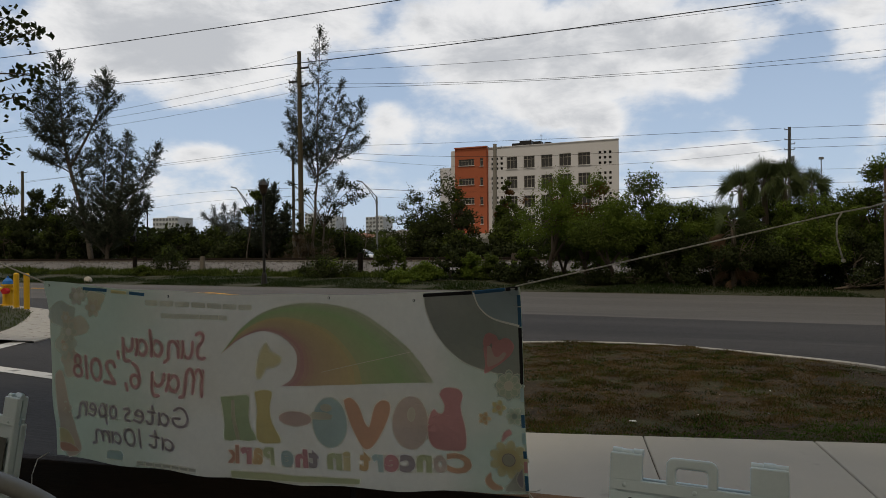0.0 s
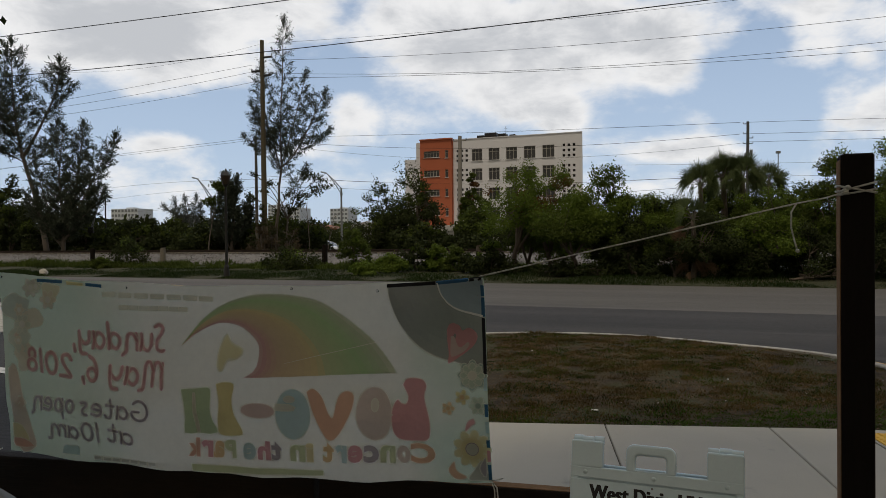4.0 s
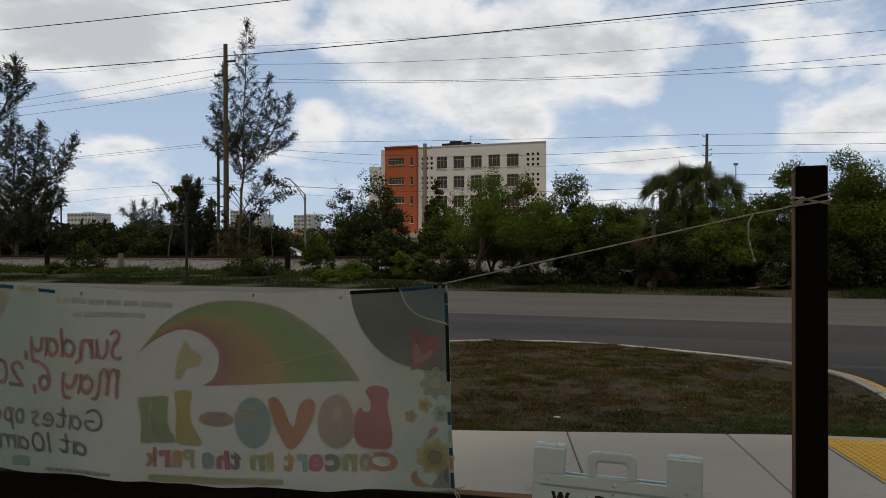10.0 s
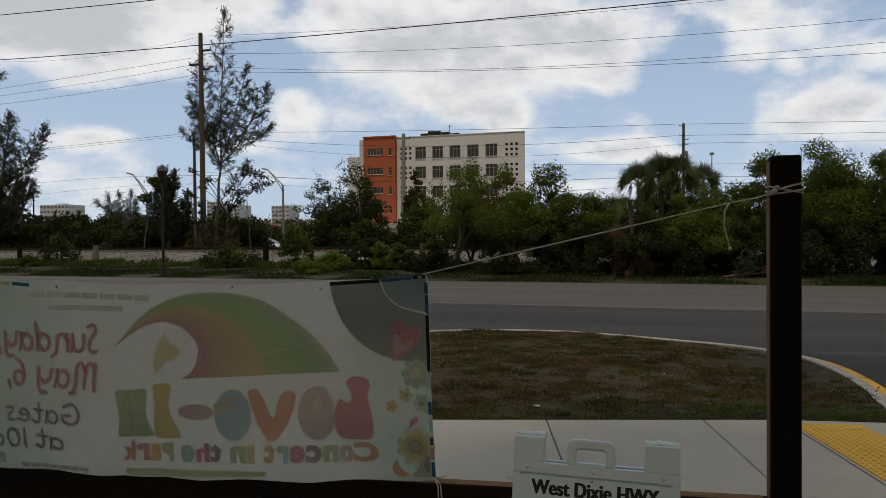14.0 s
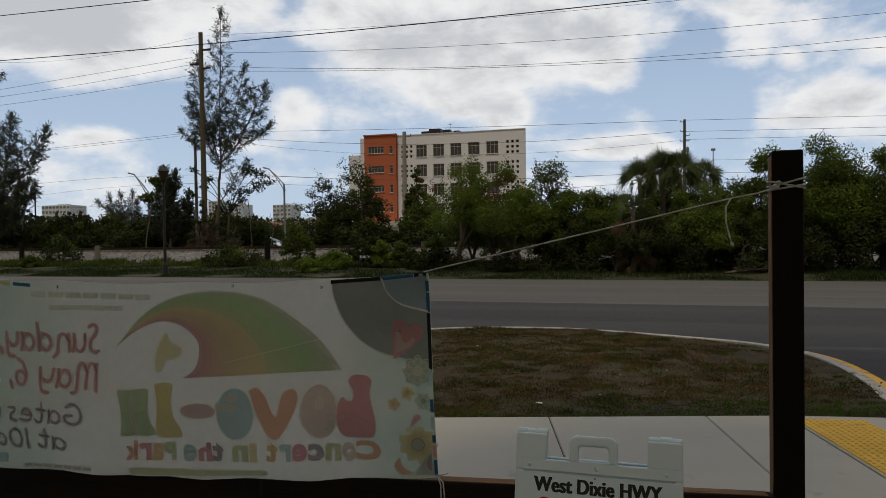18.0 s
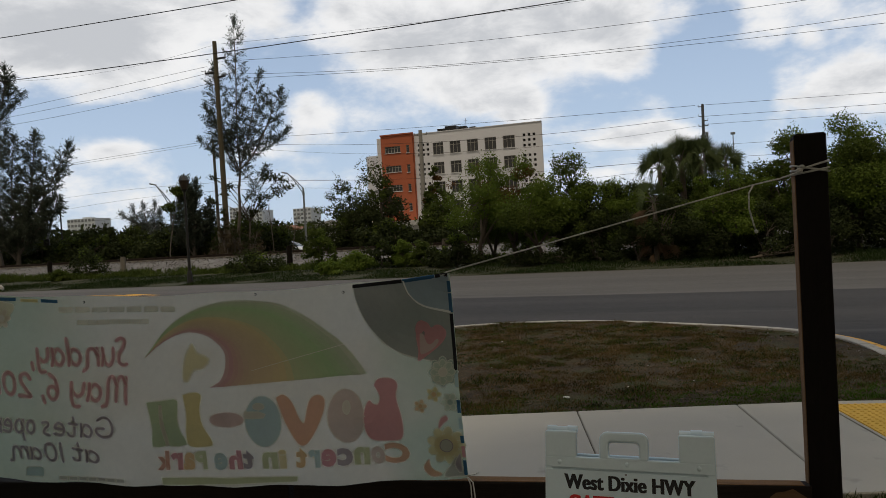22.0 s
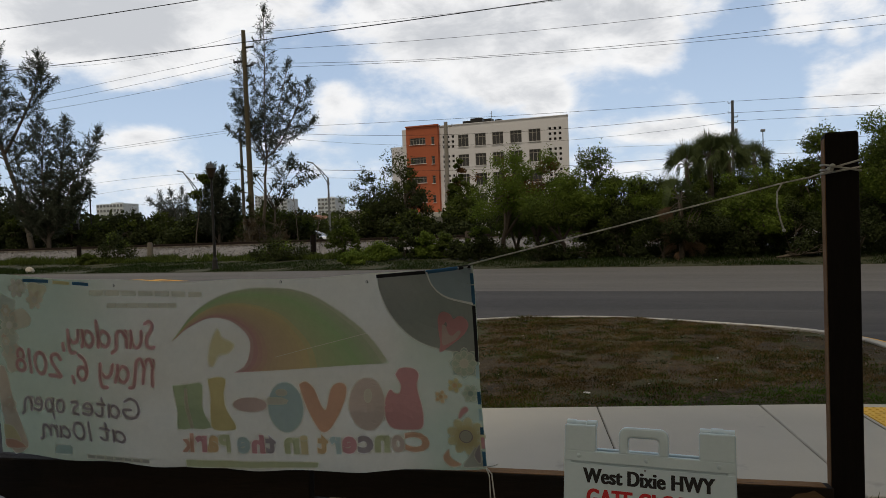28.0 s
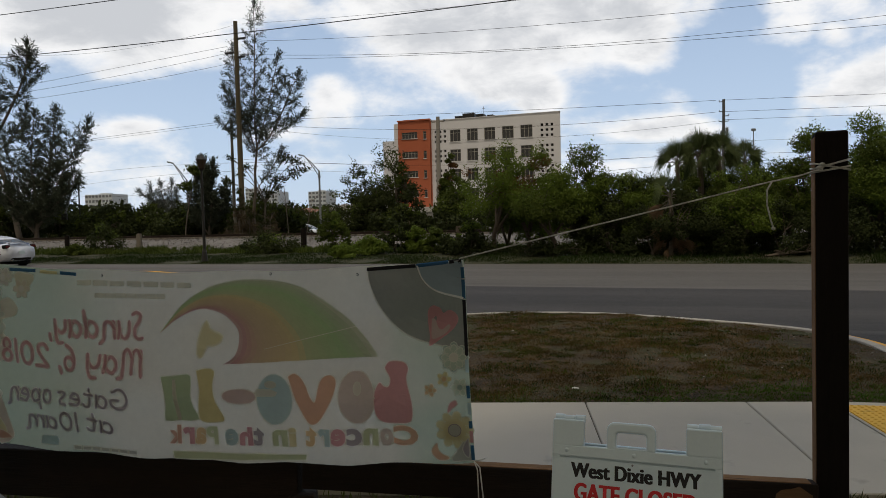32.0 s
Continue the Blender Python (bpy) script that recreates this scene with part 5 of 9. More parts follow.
def sign_leaf(parent, name, tall, front, text=True):
    """One leaf of the folding sign in its own plane: x across, z up from its feet, y the thickness."""
    wide, t = 0.60, 0.030
    y0, y1 = (-0.016, 0.010) if front else (-0.010, 0.016)
    out = -1 if front else 1
    holder = part(name, box(wide - 0.012, t * 0.4, tall - 0.15, (wide / 2, 0, (tall - 0.15) / 2 + 0.03), 0.004), WHITE_PLASTIC, parent)

    def piece(n, sx, sz, x, z, sy=t * 1.0, bev=0.006, yy=0.0, mat=WHITE_PLASTIC, note=""):
        return part(n, box(sx, sy, sz, (x, yy, z), bev), mat, holder, note)
    piece("stile", 0.030, tall - 0.14, 0.015, (tall - 0.14) / 2)
    piece("stile", 0.030, tall - 0.14, wide - 0.015, (tall - 0.14) / 2)
    edge = tall - (0.106 if front else 0.176)
    part("top_rail", slab_of([(0, edge - 0.042), (wide, edge - 0.042), (wide, edge), (0, edge)], y0, y1, 0.005), WHITE_PLASTIC, holder)
    piece("foot_rail", wide - 0.07, 0.05, wide / 2, 0.10)
    # the shoulders, each with hinge knuckles that mesh with the other leaf
    for x0, x1, knuckles in ((0.0, 0.118, ((0.040, 0.040),) if front else ((0.004, 0.034), (0.080, 0.036))), (wide - 0.122, wide, ((0.004, 0.036), (0.082, 0.038)) if front else ((0.042, 0.040),))):
        part("shoulder", slab_of(rounded(x0 + (0 if front else 0.022), x1 - (0 if front else 0.022), edge - 0.006, tall - 0.014, 0.007, 0.003, 3), y0, y1, 0.006), WHITE_PLASTIC, holder)
        for k, w in knuckles:
            part("knuckle", rod((x0 + k, -out * 0.010, tall - 0.012), (x0 + k + w, -out * 0.010, tall - 0.012), 0.013, sides=14), WHITE_PLASTIC, holder, smooth=False)
    # the carrying handle, a rounded arch
    hx = wide / 2 - 0.012
    if front:
        part("handle", slab_of(rounded(hx - 0.088, hx + 0.088, tall - 0.112, tall - 0.012, 0.030, 0.004, 6), y0, y1, 0.008, rounded(hx - 0.053, hx + 0.053, tall - 0.104, tall - 0.050, 0.012, 0.008, 6)), WHITE_PLASTIC, holder)
    for x in (0.055, wide - 0.055, hx + 0.012) if front else ():
        bm = bmesh.new()
        bmesh.ops.create_uvsphere(bm, u_segments=10, v_segments=6, radius=0.0085, matrix=Matrix.Translation((x, y0, tall - 0.126)) @ Matrix.Diagonal((1, 0.5, 1, 1)))
        part("rivet", bm, WHITE_PLASTIC, holder, smooth=True)
    if text:
        piece("panel", wide - 0.004, tall - 0.225, wide / 2, (tall - 0.225) / 2 + 0.072, 0.004, 0.001, -0.0165, WHITE_PANEL)
        bm = rod((hx + 0.007, -0.0175, tall - 0.160), (hx + 0.007, -0.0200, tall - 0.160), 0.004, sides=8)
        part("screw", bm, METAL_GREY, holder)
        flat_text("West Dixie HWY", INK_BLACK, holder, 0.072, tall - 0.219, 0.454, 0.053, -0.0190, 0.016, 1.04)
        flat_text("GATE CLOSED", INK_RED, holder, 0.086, tall - 0.302, 0.424, 0.064, -0.0190, 0.016, 1.04)
    return holder


def folding_sign(label, at, turn, tall, lean, text, shut=False):
    s = thing("folding_sign", label, "sign", "folding signs by the gate", at=at, turn=turn)
    front = sign_leaf(s, "front_leaf", tall, True, text)
    back = sign_leaf(s, "back_leaf", tall, False, False)
    h = tall * math.sin(radians(lean))
    front.matrix_local = pose(0, -h - 0.013, 0, -lean, 0, 0)
    back.matrix_local = pose(0, -h + 0.020, 0, -lean, 0, 0) if shut else pose(0, h + 0.013, 0, lean, 0, 0)
    return s


folding_sign("white plastic folding sign reading West Dixie HWY GATE CLOSED", (0.476, 2.72, -0.035), -22.5, 0.925, 13, True)
second = folding_sign("white plastic sign folded shut, with a blank grey board", (-2.71, 3.60, -0.035), -30, 0.985, 9, False, True)
part("board", box(0.51, 0.004, 0.66, (0.30, -0.0175, 0.45), 0.001), surf("grey_board", (0.075, 0.085, 0.078), (0.11, 0.12, 0.11), 2, 20, 0.6, 0.05), [c for c in second.children if c.name.startswith("front")][0], "blank dark grey board")


# ---------------------------------------------------------------- the five-storey building beyond the railway
def wall_panel(name, length, height, thick, holes, material, parent, z0=0.0):
    """An upright wall along x with rectangular holes (x0, z0, x1, z1) right through it."""
    xs = sorted({0.0, length, *(h[0] for h in holes), *(h[2] for h in holes)})
    zs = sorted({z0, height, *(h[1] for h in holes), *(h[3] for h in holes)})

    def solid(i, j):
        if not (0 <= i < len(xs) - 1 and 0 <= j < len(zs) - 1):
            return False
        cx, cz = (xs[i] + xs[i + 1]) / 2, (zs[j] + zs[j + 1]) / 2
        return not any(h[0] < cx < h[2] and h[1] < cz < h[3] for h in holes)
    vs, fs, ids = [], [], {}

    def vert(x, y, z):
        k = (round(x, 4), y, round(z, 4))
        if k not in ids:
            ids[k] = len(vs)
            vs.append((x, y, z))
        return ids[k]
    for i in range(len(xs) - 1):
        for j in range(len(zs) - 1):
            if not solid(i, j):
                continue
            a, b, c, d = xs[i], xs[i + 1], zs[j], zs[j + 1]
            fs.append((vert(a, 0, c), vert(b, 0, c), vert(b, 0, d), vert(a, 0, d)))
            fs.append((vert(a, thick, d), vert(b, thick, d), vert(b, thick, c), vert(a, thick, c)))
            if not solid(i - 1, j):
                fs.append((vert(a, 0, d), vert(a, thick, d), vert(a, thick, c), vert(a, 0, c)))
            if not solid(i + 1, j):
                fs.append((vert(b, 0, c), vert(b, thick, c), vert(b, thick, d), vert(b, 0, d)))
            if not solid(i, j - 1):
                fs.append((vert(a, 0, c), vert(a, thick, c), vert(b, thick, c), vert(b, 0, c)))
            if not solid(i, j + 1):
                fs.append((vert(b, 0, d), vert(b, thick, d), vert(a, thick, d), vert(a, 0, d)))
    return raw(name, vs, fs, material, parent)


def far_window(parent, x0, z0, x1, z1, bars=2, cross=0.72, at=(0, 0)):
    """Frame and pane set back in a wall opening."""
    w = part("window", box(x1 - x0, 0.04, z1 - z0, ((x0 + x1) / 2 + at[0], at[1] + 0.2, (z0 + z1) / 2)), GLASS_FAR, parent)
    f = 0.07
    bm = bmesh.new()
    for x in [x0 + f / 2, x1 - f / 2] + [x0 + (x1 - x0) * (k + 1) / (bars + 1) for k in range(bars)]:
        box(f, 0.06, z1 - z0, (x + at[0], at[1] + 0.16, (z0 + z1) / 2), bm=bm)
    for z in (z0 + f / 2, z1 - f / 2, z0 + (z1 - z0) * cross):
        box(x1 - x0, 0.055, f, ((x0 + x1) / 2 + at[0], at[1] + 0.165, z), bm=bm)
    part("window_frame", bm, WIN_FRAME, w)
    part("sill", box(x1 - x0 + 0.2, 0.16, 0.09, ((x0 + x1) / 2 + at[0], at[1] - 0.05, z0 - 0.045)), CREAM, w)


def build_offices():
    long, high, storey = 33.6, 21.5, 3.85
    b = thing("office_building", "five-storey cream stucco building with an orange stair bay and square openings", "building", at=(-6.05, 146.0, 0.3), turn=math.degrees(math.atan2(-12, 31.4)))
    big = [(0.352, 0.417), (0.456, 0.522), (0.561, 0.627), (0.667, 0.735), (0.775, 0.844)]
    tops = [high - 2.0 - storey * k for k in range(5)]
    holes, wins = [], []
    x_or = 0.236 * long
    for top in tops:
        for f0, f1 in big:
            h = (f0 * long - x_or, top - 2.35, f1 * long - x_or, top)
            holes.append(h)
            wins.append(h)
        for f0, n in ((0.252, 3), (0.886, 3)):
            for i in range(n):
                for j in range(3):
                    x = f0 * long - x_or + 0.15 + i * 0.95
                    z = top - 0.45 - j * 0.98
                    holes.append((x, z, x + 0.5, z + 0.5))
    wall_panel("facade", long - x_or, high, 0.35, holes, CREAM, b).matrix_local = pose(x_or, 0, 0)
    for h in wins:
        far_window(b, *h, at=(x_or, 0.0))
    # black sheet behind the small square openings, standing for the shade inside
    part("dark_room", box(long - x_or - 0.8, 0.3, high - 1.2, (x_or + (long - x_or) / 2, 0.75, high / 2 - 0.3)), METAL_BLACK, b)
    # orange bay, standing proud, with its shaped top
    ow = x_or - 0.034 * long
    oh = []
    for k, top in enumerate(tops):
        oh.append((0.8, top - 1.35, 4.15, top - 0.05))
        oh.append((5.4, top - 1.55, 6.05, top))
    orange = wall_panel("orange_bay", ow, high + 0.15, 0.35, oh, ORANGE, b)
    orange.matrix_local = pose(0.034 * long, -0.9, 0)
    for h in oh:
        far_window(b, *h, bars=4 if h[0] < 2 else 0, at=(0.034 * long, -0.9))
    part("bay_return", box(0.35, 1.3, high + 0.15, (x_or - 0.175, -0.20, (high + 0.15) / 2)), ORANGE, b)
    part("bay_return", box(0.35, 1.3, high + 0.15, (0.034 * long + 0.175, -0.20, (high + 0.15) / 2)), ORANGE, b)
    part("bay_coping", box(ow + 0.2, 0.7, 0.25, (0.034 * long + ow / 2, -0.75, high + 0.26)), ORANGE, b)
    part("corner_strip", box(0.034 * long + 0.4, 0.6, high - 0.1, (0.034 * long / 2 + 0.1, 0.32, (high - 0.1) / 2)), CREAM, b)
    part("end_wall", box(0.4, 16, high, (long - 2.1, 8.1, high / 2), 0, (0, 0, 13)), CREAM, b)
    part("end_wall", box(0.4, 16, high, (0.2, 8.6, high / 2)), CREAM, b)
    part("roof", box(long - 5.5, 14.6, 0.3, (long / 2 - 2.0, 7.8, high - 0.7)), GREY_WALL, b)
    part("coping", box(long - x_or, 0.55, 0.14, (x_or + (long - x_or) / 2, 0.17, high + 0.07)), CREAM, b)
    for x, w, h in ((13.0, 1.6, 1.5), (15.0, 2.4, 1.9), (17.4, 1.5, 1.6), (19.5, 1.2, 1.3)):
        part("roof_unit", box(w, 2, h, (x, 3.2, high - 0.55 + h / 2), 0.04), METAL_BLACK, b)
    bm = rod((18.3, 2.0, high - 0.6), (18.3, 2.0, high + 2.4), 0.05)
    box(0.7, 0.06, 0.05, (18.3, 2.0, high + 2.0), bm=bm)
    part("antenna", bm, METAL_GREY, b)
    # the lower wing set back to the side
    wing = wall_panel("wing", 6.5, 18.6, 0.3, [(1.2, top - 2.3 - 0.9, 2.2, top - 1.9) for top in tops[1:]] + [(3.6, top - 2.3 - 0.9, 4.6, top - 1.9) for top in tops[1:]], CREAM, b)
    wing.matrix_local = pose(-4.6, 4.5, 0)
    part("wing_body", box(6.3, 8, 17.1, (-1.4, 9.0, 8.55)), GREY_WALL, b)
    bm = bmesh.new()
    for k in range(8):
        rod((-4.4 + k * 0.85, 4.7, 17.4), (-4.4 + k * 0.85, 4.7, 18.3), 0.03, bm=bm, sides=5)
    box(6.2, 0.06, 0.06, (-1.4, 4.7, 18.3), bm=bm)
    part("roof_rail", bm, METAL_GREY, b)
    part("canopy", box(30, 4, 0.5, (long / 2, -2.6, 4.2), 0.05), GREY_WALL, b)


build_offices()


def tower(label, at, turn, wide, deep, high, floors, bays, mat=TOWER_WALL):
    t = thing("apartment_tower", label, "building", "far towers", at=at, turn=turn)
    part("body", box(wide, deep, high, (0, 0, high / 2)), mat, t)
    bm = box(wide / bays * 0.62, 0.3, high / floors * 0.5)
    me = bpy.data.meshes.new("window")
    bm.to_mesh(me)
    bm.free()
    me.materials.append(GLASS_IN_HAZE)
    for f in range(floors):
        for k in range(bays):
            w = new("window", me)
            w.parent = t
            w.matrix_local = pose(-wide / 2 + wide * (k + 0.5) / bays, -deep / 2 - 0.05, high * (f + 0.6) / floors)
    part("roof_house", box(wide * 0.3, deep * 0.3, 0.9, (0, 0, high + 0.45)), mat, t)


def ground_at(p, drop=0.3):
    return (p[0], p[1], drop)


tower("distant pale apartment tower with rows of windows", ground_at((-60.40, 420.00)), -20, 11.5, 12, 21.0, 9, 5)
tower("distant pale apartment tower half hidden by trees", ground_at((-88.9, 430.00)), -20, 9.0, 12, 22.0, 10, 4)
tower("distant pale apartment tower behind the pole", ground_at((-100.5, 430.00)), -20, 8.0, 12, 24.0, 11, 4)
tower("distant low white apartment block", ground_at((-176.0, 400.00)), -18, 18, 12, 21.0, 8, 8)
tower("distant white block behind the trees", ground_at((-152.0, 420.00)), -18, 14, 12, 17.5, 7, 6)


# low walls and sheds seen through the trees
def shed(label, at, turn, wide, deep, high, mat, roof=None):
    s = thing("low_building", label, "building", at=at, turn=turn)
    part("wall", box(wide, deep, high, (0, 0, high / 2)), mat, s)
    bm = bmesh.new()
    o = [(-wide / 2 - 0.3, high), (wide / 2 + 0.3, high), (wide / 2 + 0.3, high + 0.25), (0, high + 1.2), (-wide / 2 - 0.3, high + 0.25)]
    lo = [bm.verts.new((x, -deep / 2 - 0.3, z)) for x, z in o]
    hi = [bm.verts.new((x, deep / 2 + 0.3, z)) for x, z in o]
    bm.faces.new(lo)
    bm.faces.new(hi[::-1])
    for i in range(5):
        bm.faces.new((lo[i], hi[i], hi[(i + 1) % 5], lo[(i + 1) % 5]))
    part("roof", bm, roof or mat, s)
    part("door", box(1.0, 0.1, 2.1, (wide * 0.25, -deep / 2 - 0.04, 1.05)), METAL_BLACK, s)


CLAY = surf("clay_tiles", (0.20, 0.10, 0.07), (0.30, 0.15, 0.10), 0.5, 4, 0.9, 0.2)
shed("pale low building with a clay roof behind the trees", ground_at((-26.43, 150.00, 4.40)), -20, 12, 8, 3.9, CREAM, CLAY)
shed("grey-green rendered wall of a low building behind the trees", ground_at((-10.21, 105.00, 3.83)), -22, 9.0, 6, 3.1, GREY_WALL)
shed("pale low building beyond the railway trees", ground_at((5.88, 112.00, 3.71)), -22, 16, 6, 3.0, GREY_WALL)
shed("pale low building far beyond the railway", ground_at((-42.92, 120.00, 3.25)), -22, 10, 6, 3.0, CREAM)


# ---------------------------------------------------------------- poles and wires
def foot(p):
    return Vector((p[0], p[1], land_z(p[0], p[1]) - 0.1))


def utility_pole(label, top, base, r, arms=(), mat=POLE_WOOD, arm_mat=None):
    top, base = Vector(top), Vector(base)
    p = thing("utility_pole", label, "utility pole", "utility poles", at=tuple(base))
    part("shaft", rod((0, 0, 0), top - base, r, r * 0.68, 12), mat, p, smooth=False)
    way = Vector((1, -SLANT, 0)).normalized()
    for drop, half, side in arms:
        c = (top - base) * 1.0 - Vector((0, 0, drop))
        a, b = c - way * half * (1 if side <= 0 else 0.1), c + way * half * (1 if side >= 0 else 0.1)
        part("crossarm", rod(a, b, 0.055 if arm_mat is None else 0.085, sides=6), arm_mat or mat, p)
        for q in (a, b):
            bm = rod(q + Vector((0, 0, 0.03)), q + Vector((0, 0, 0.26)), 0.035, 0.02, 8)
            for k in range(3):
                rod(q + Vector((0, 0, 0.06 + 0.07 * k)), q + Vector((0, 0, 0.09 + 0.07 * k)), 0.075, 0.05, 8, bm=bm)
            part("insulator", bm, METAL_GREY, p)
    return p


BIG_TOP = Vector((-14.32, 56.01, 17.43))
utility_pole("tall weathered wooden transmission pole leaning a little", BIG_TOP, foot((-14.25, 55.98, 1.83)), 0.23, ((1.35, 0.9, 1), (2.35, 1.0, -1), (2.75, 0.8, 1)), POLE_WOOD, METAL_BLACK)
utility_pole("shorter grey wooden pole beside the tall one", (-15.84, 59.58, 10.49), foot((-15.80, 59.57, 3.27)), 0.15, ((0.25, 0.22, 0),), POLE_GREY)
P2_TOP = Vector((1.43, 75.00, 12.62))
utility_pole("pale concrete utility pole before the building", P2_TOP, foot((1.34, 75.00, 3.35)), 0.28, ((0.5, 0.7, 0),), CONC_POLE)
PF_TOP = Vector((39.85, 95.00, 17.09))
pf = utility_pole("slate-grey utility pole with transformers behind the palms", PF_TOP, foot((39.67, 95.00, 3.19)), 0.26, ((0.3, 0.55, -1), (1.6, 0.55, -1), (2.2, 0.6, 1), (2.9, 0.6, 0)), SLATE_POLE)
for dx, dz in ((0.32, -4.1), (-0.34, -4.5)):
    q = PF_TOP - Vector(foot((39.67, 95.00, 3.19))) + Vector((dx, -0.2, dz))
    part("transformer", rod(q - Vector((0, 0, 0.34)), q + Vector((0, 0, 0.34)), 0.19, 0.19, 12), METAL_GREY, pf)
utility_pole("far wooden pole with a wide crossarm", (-100.77, 152.32, 19.78), foot((-100.89, 152.37, 7.72)), 0.42, ((0.3, 1.6, 0),))


def street_light(label, base, high, reach, rise):
    """A column with a long raking truss arm of two rods and a flat lantern at its tip."""
    s = thing("street_light", label, "street light", "street lights", at=tuple(base))
    part("column", rod((0, 0, 0), (0, 0, high), 0.15, 0.11, 10), METAL_GREY, s)
    tip = Vector((-reach, 0.3, high + rise))
    tube("arm", [Vector((0, 0, high - 0.05)), Vector((-reach * 0.5, 0.15, high + rise * 0.54)), tip], 0.065, METAL_GREY, s)
    tube("arm_brace", [Vector((0, 0, high - 0.75)), Vector((-reach * 0.5, 0.15, high + rise * 0.40)), tip], 0.055, METAL_GREY, s)
    for f in (0.3, 0.62):
        part("arm_strut", rod((-reach * f, 0.3 * f, high + rise * f * 1.05), (-reach * f, 0.3 * f, high - 0.7 + (rise + 0.7) * f), 0.035, sides=5), METAL_GREY, s)
    lamp = part("lantern", box(0.85, 0.34, 0.17, (0, 0, 0), 0.07), METAL_GREY, s)
    lamp.matrix_local = pose(tip.x - 0.32, tip.y + 0.04, tip.z + 0.08, 0, 14, 0)
    part("collar", rod((0, 0, high - 0.9), (0, 0, high - 0.62), 0.17, 0.17, 10), METAL_GREY, s)


street_light("galvanised street light with a long raking arm", foot((-13.24, 90.0)), 8.2, 1.88, 1.9)
street_light("galvanised street light with a raking arm behind the trees", foot((-29.63, 90.0)), 7.4, 1.76, 2.15)
bm_light = foot((55.34, 120.00, 12.97))
sl = thing("floodlight_mast", "thin far floodlight mast", "mast", at=tuple(bm_light))
h_mast = (55.38, 120.00, 15.99)[2] - bm_light[2]
part("column", rod((0, 0, 0), (0, 0, h_mast), 0.12, 0.08, 8), METAL_GREY, sl)
part("head", box(0.7, 0.4, 0.4, (0, 0, h_mast), 0.05), METAL_GREY, sl)
part("arm", rod((0, 0, h_mast - 3.6), (0.9, 0, h_mast - 3.0), 0.08, 0.06, 6), METAL_GREY, sl)


def build_crossing_gate():
    base = foot((-34.08, 70.32, 4.59))
    g = thing("crossing_gate", "raised railway crossing arm beside its mast", "crossing gate", at=tuple(base))
    part("mast", rod((0.5, 0, 0), (0.5, 0, 6.0), 0.07, 0.07, 8), METAL_BLACK, g)
    part("arm", rod((-0.9, 0, 3.0), (0.35, 0, 7.0), 0.12, 0.07, 6), METAL_GREY, g)
    part("counterweight", box(0.5, 0.3, 0.6, (-0.95, 0, 2.8), 0.03), METAL_BLACK, g)


build_crossing_gate()


def through_points(p, q, r, before=0.0, after=0.0, n=18):
    """A hanging wire through three of its points, run on at its ends."""
    p, q, r = Vector(p), Vector(q), Vector(r)
    d = r - p
    s = (q - p).dot(d) / d.length_squared
    k = (q.z - p.z - s * d.z) / (s * (s - 1)) if 0.02 < s < 0.98 else 0.0
    pts = []
    for i in range(n + 1):
        u = -before + (1 + before + after) * i / n
        pts.append(p + d * u + Vector((0, 0, k * u * (u - 1))))
    return pts


def hang(p, q, r, radius, before=0.0, after=0.0, label="thin black overhead wire"):
    return tagged(tube("overhead_wire", through_points(p, q, r, before, after), radius, WIRE, sides=5), label, "wire", "overhead wires")


hang((-9.18, 17.86, 7.02), (-7.35, 17.09, 6.95), (-5.64, 16.37, 6.89), 0.01, 1.5, 1.5, "thick overhead cable on the park side of the road")
hang((-13.15, 25.52, 7.82), (-4.28, 21.80, 7.53), (4.78, 17.99, 7.37), 0.014, 0.8, 0.8, "thick overhead cable on the park side of the road")
hang((-13.78, 55.79, 17.16), (7.36, 46.91, 15.99), (20.61, 41.34, 15.73), 0.0101, 0, 0.8)
hang((-13.79, 55.79, 15.83), (3.71, 48.44, 14.44), (27.81, 38.32, 13.78), 0.0130, 0, 0.8)
hang((-13.80, 55.80, 14.85), (3.71, 48.44, 13.04), (27.82, 38.32, 12.45), 0.0130, 0, 0.8)
hang((-13.80, 55.80, 14.47), (3.70, 48.44, 12.94), (27.82, 38.31, 11.86), 0.0130, 0, 0.8)
hang((-32.92, 63.83, 14.73), (-23.18, 59.73, 15.21), (-15.07, 56.33, 15.61), 0.0130, 1.2, 0)
hang((-32.93, 63.83, 14.11), (-23.55, 59.89, 14.52), (-15.31, 56.43, 15.07), 0.0130, 1.2, 0)
hang((-32.94, 63.84, 13.39), (-23.56, 59.90, 13.74), (-15.08, 56.33, 14.27), 0.0130, 1.2, 0)
hang((-32.89, 63.81, 16.98), (-19.31, 58.11, 16.70), (-14.53, 56.10, 17.15), 0.0086, 1.2, 0)
hang((-30.47, 65.80, 9.87), (-23.25, 62.77, 10.14), (-15.77, 59.63, 10.40), 0.0130, 1.2, 0)
hang((-30.47, 65.80, 9.72), (-23.26, 62.77, 9.95), (-15.78, 59.63, 10.22), 0.0101, 1.2, 0)
hang((-18.46, 69.75, 11.90), (-6.39, 64.68, 11.24), (21.63, 52.92, 10.17), 0.0144, 0, 0)
hang((-18.46, 69.75, 11.74), (-2.67, 63.12, 9.85), (21.63, 52.92, 9.31), 0.0144, 0, 0)
hang((-18.46, 69.75, 11.52), (-3.03, 63.27, 9.03), (21.63, 52.92, 8.63), 0.0101, 0, 0)
hang((32.05, 76.54, 14.00), (41.60, 72.53, 13.57), (50.11, 68.95, 13.18), 0.0187, 0, 0.8)
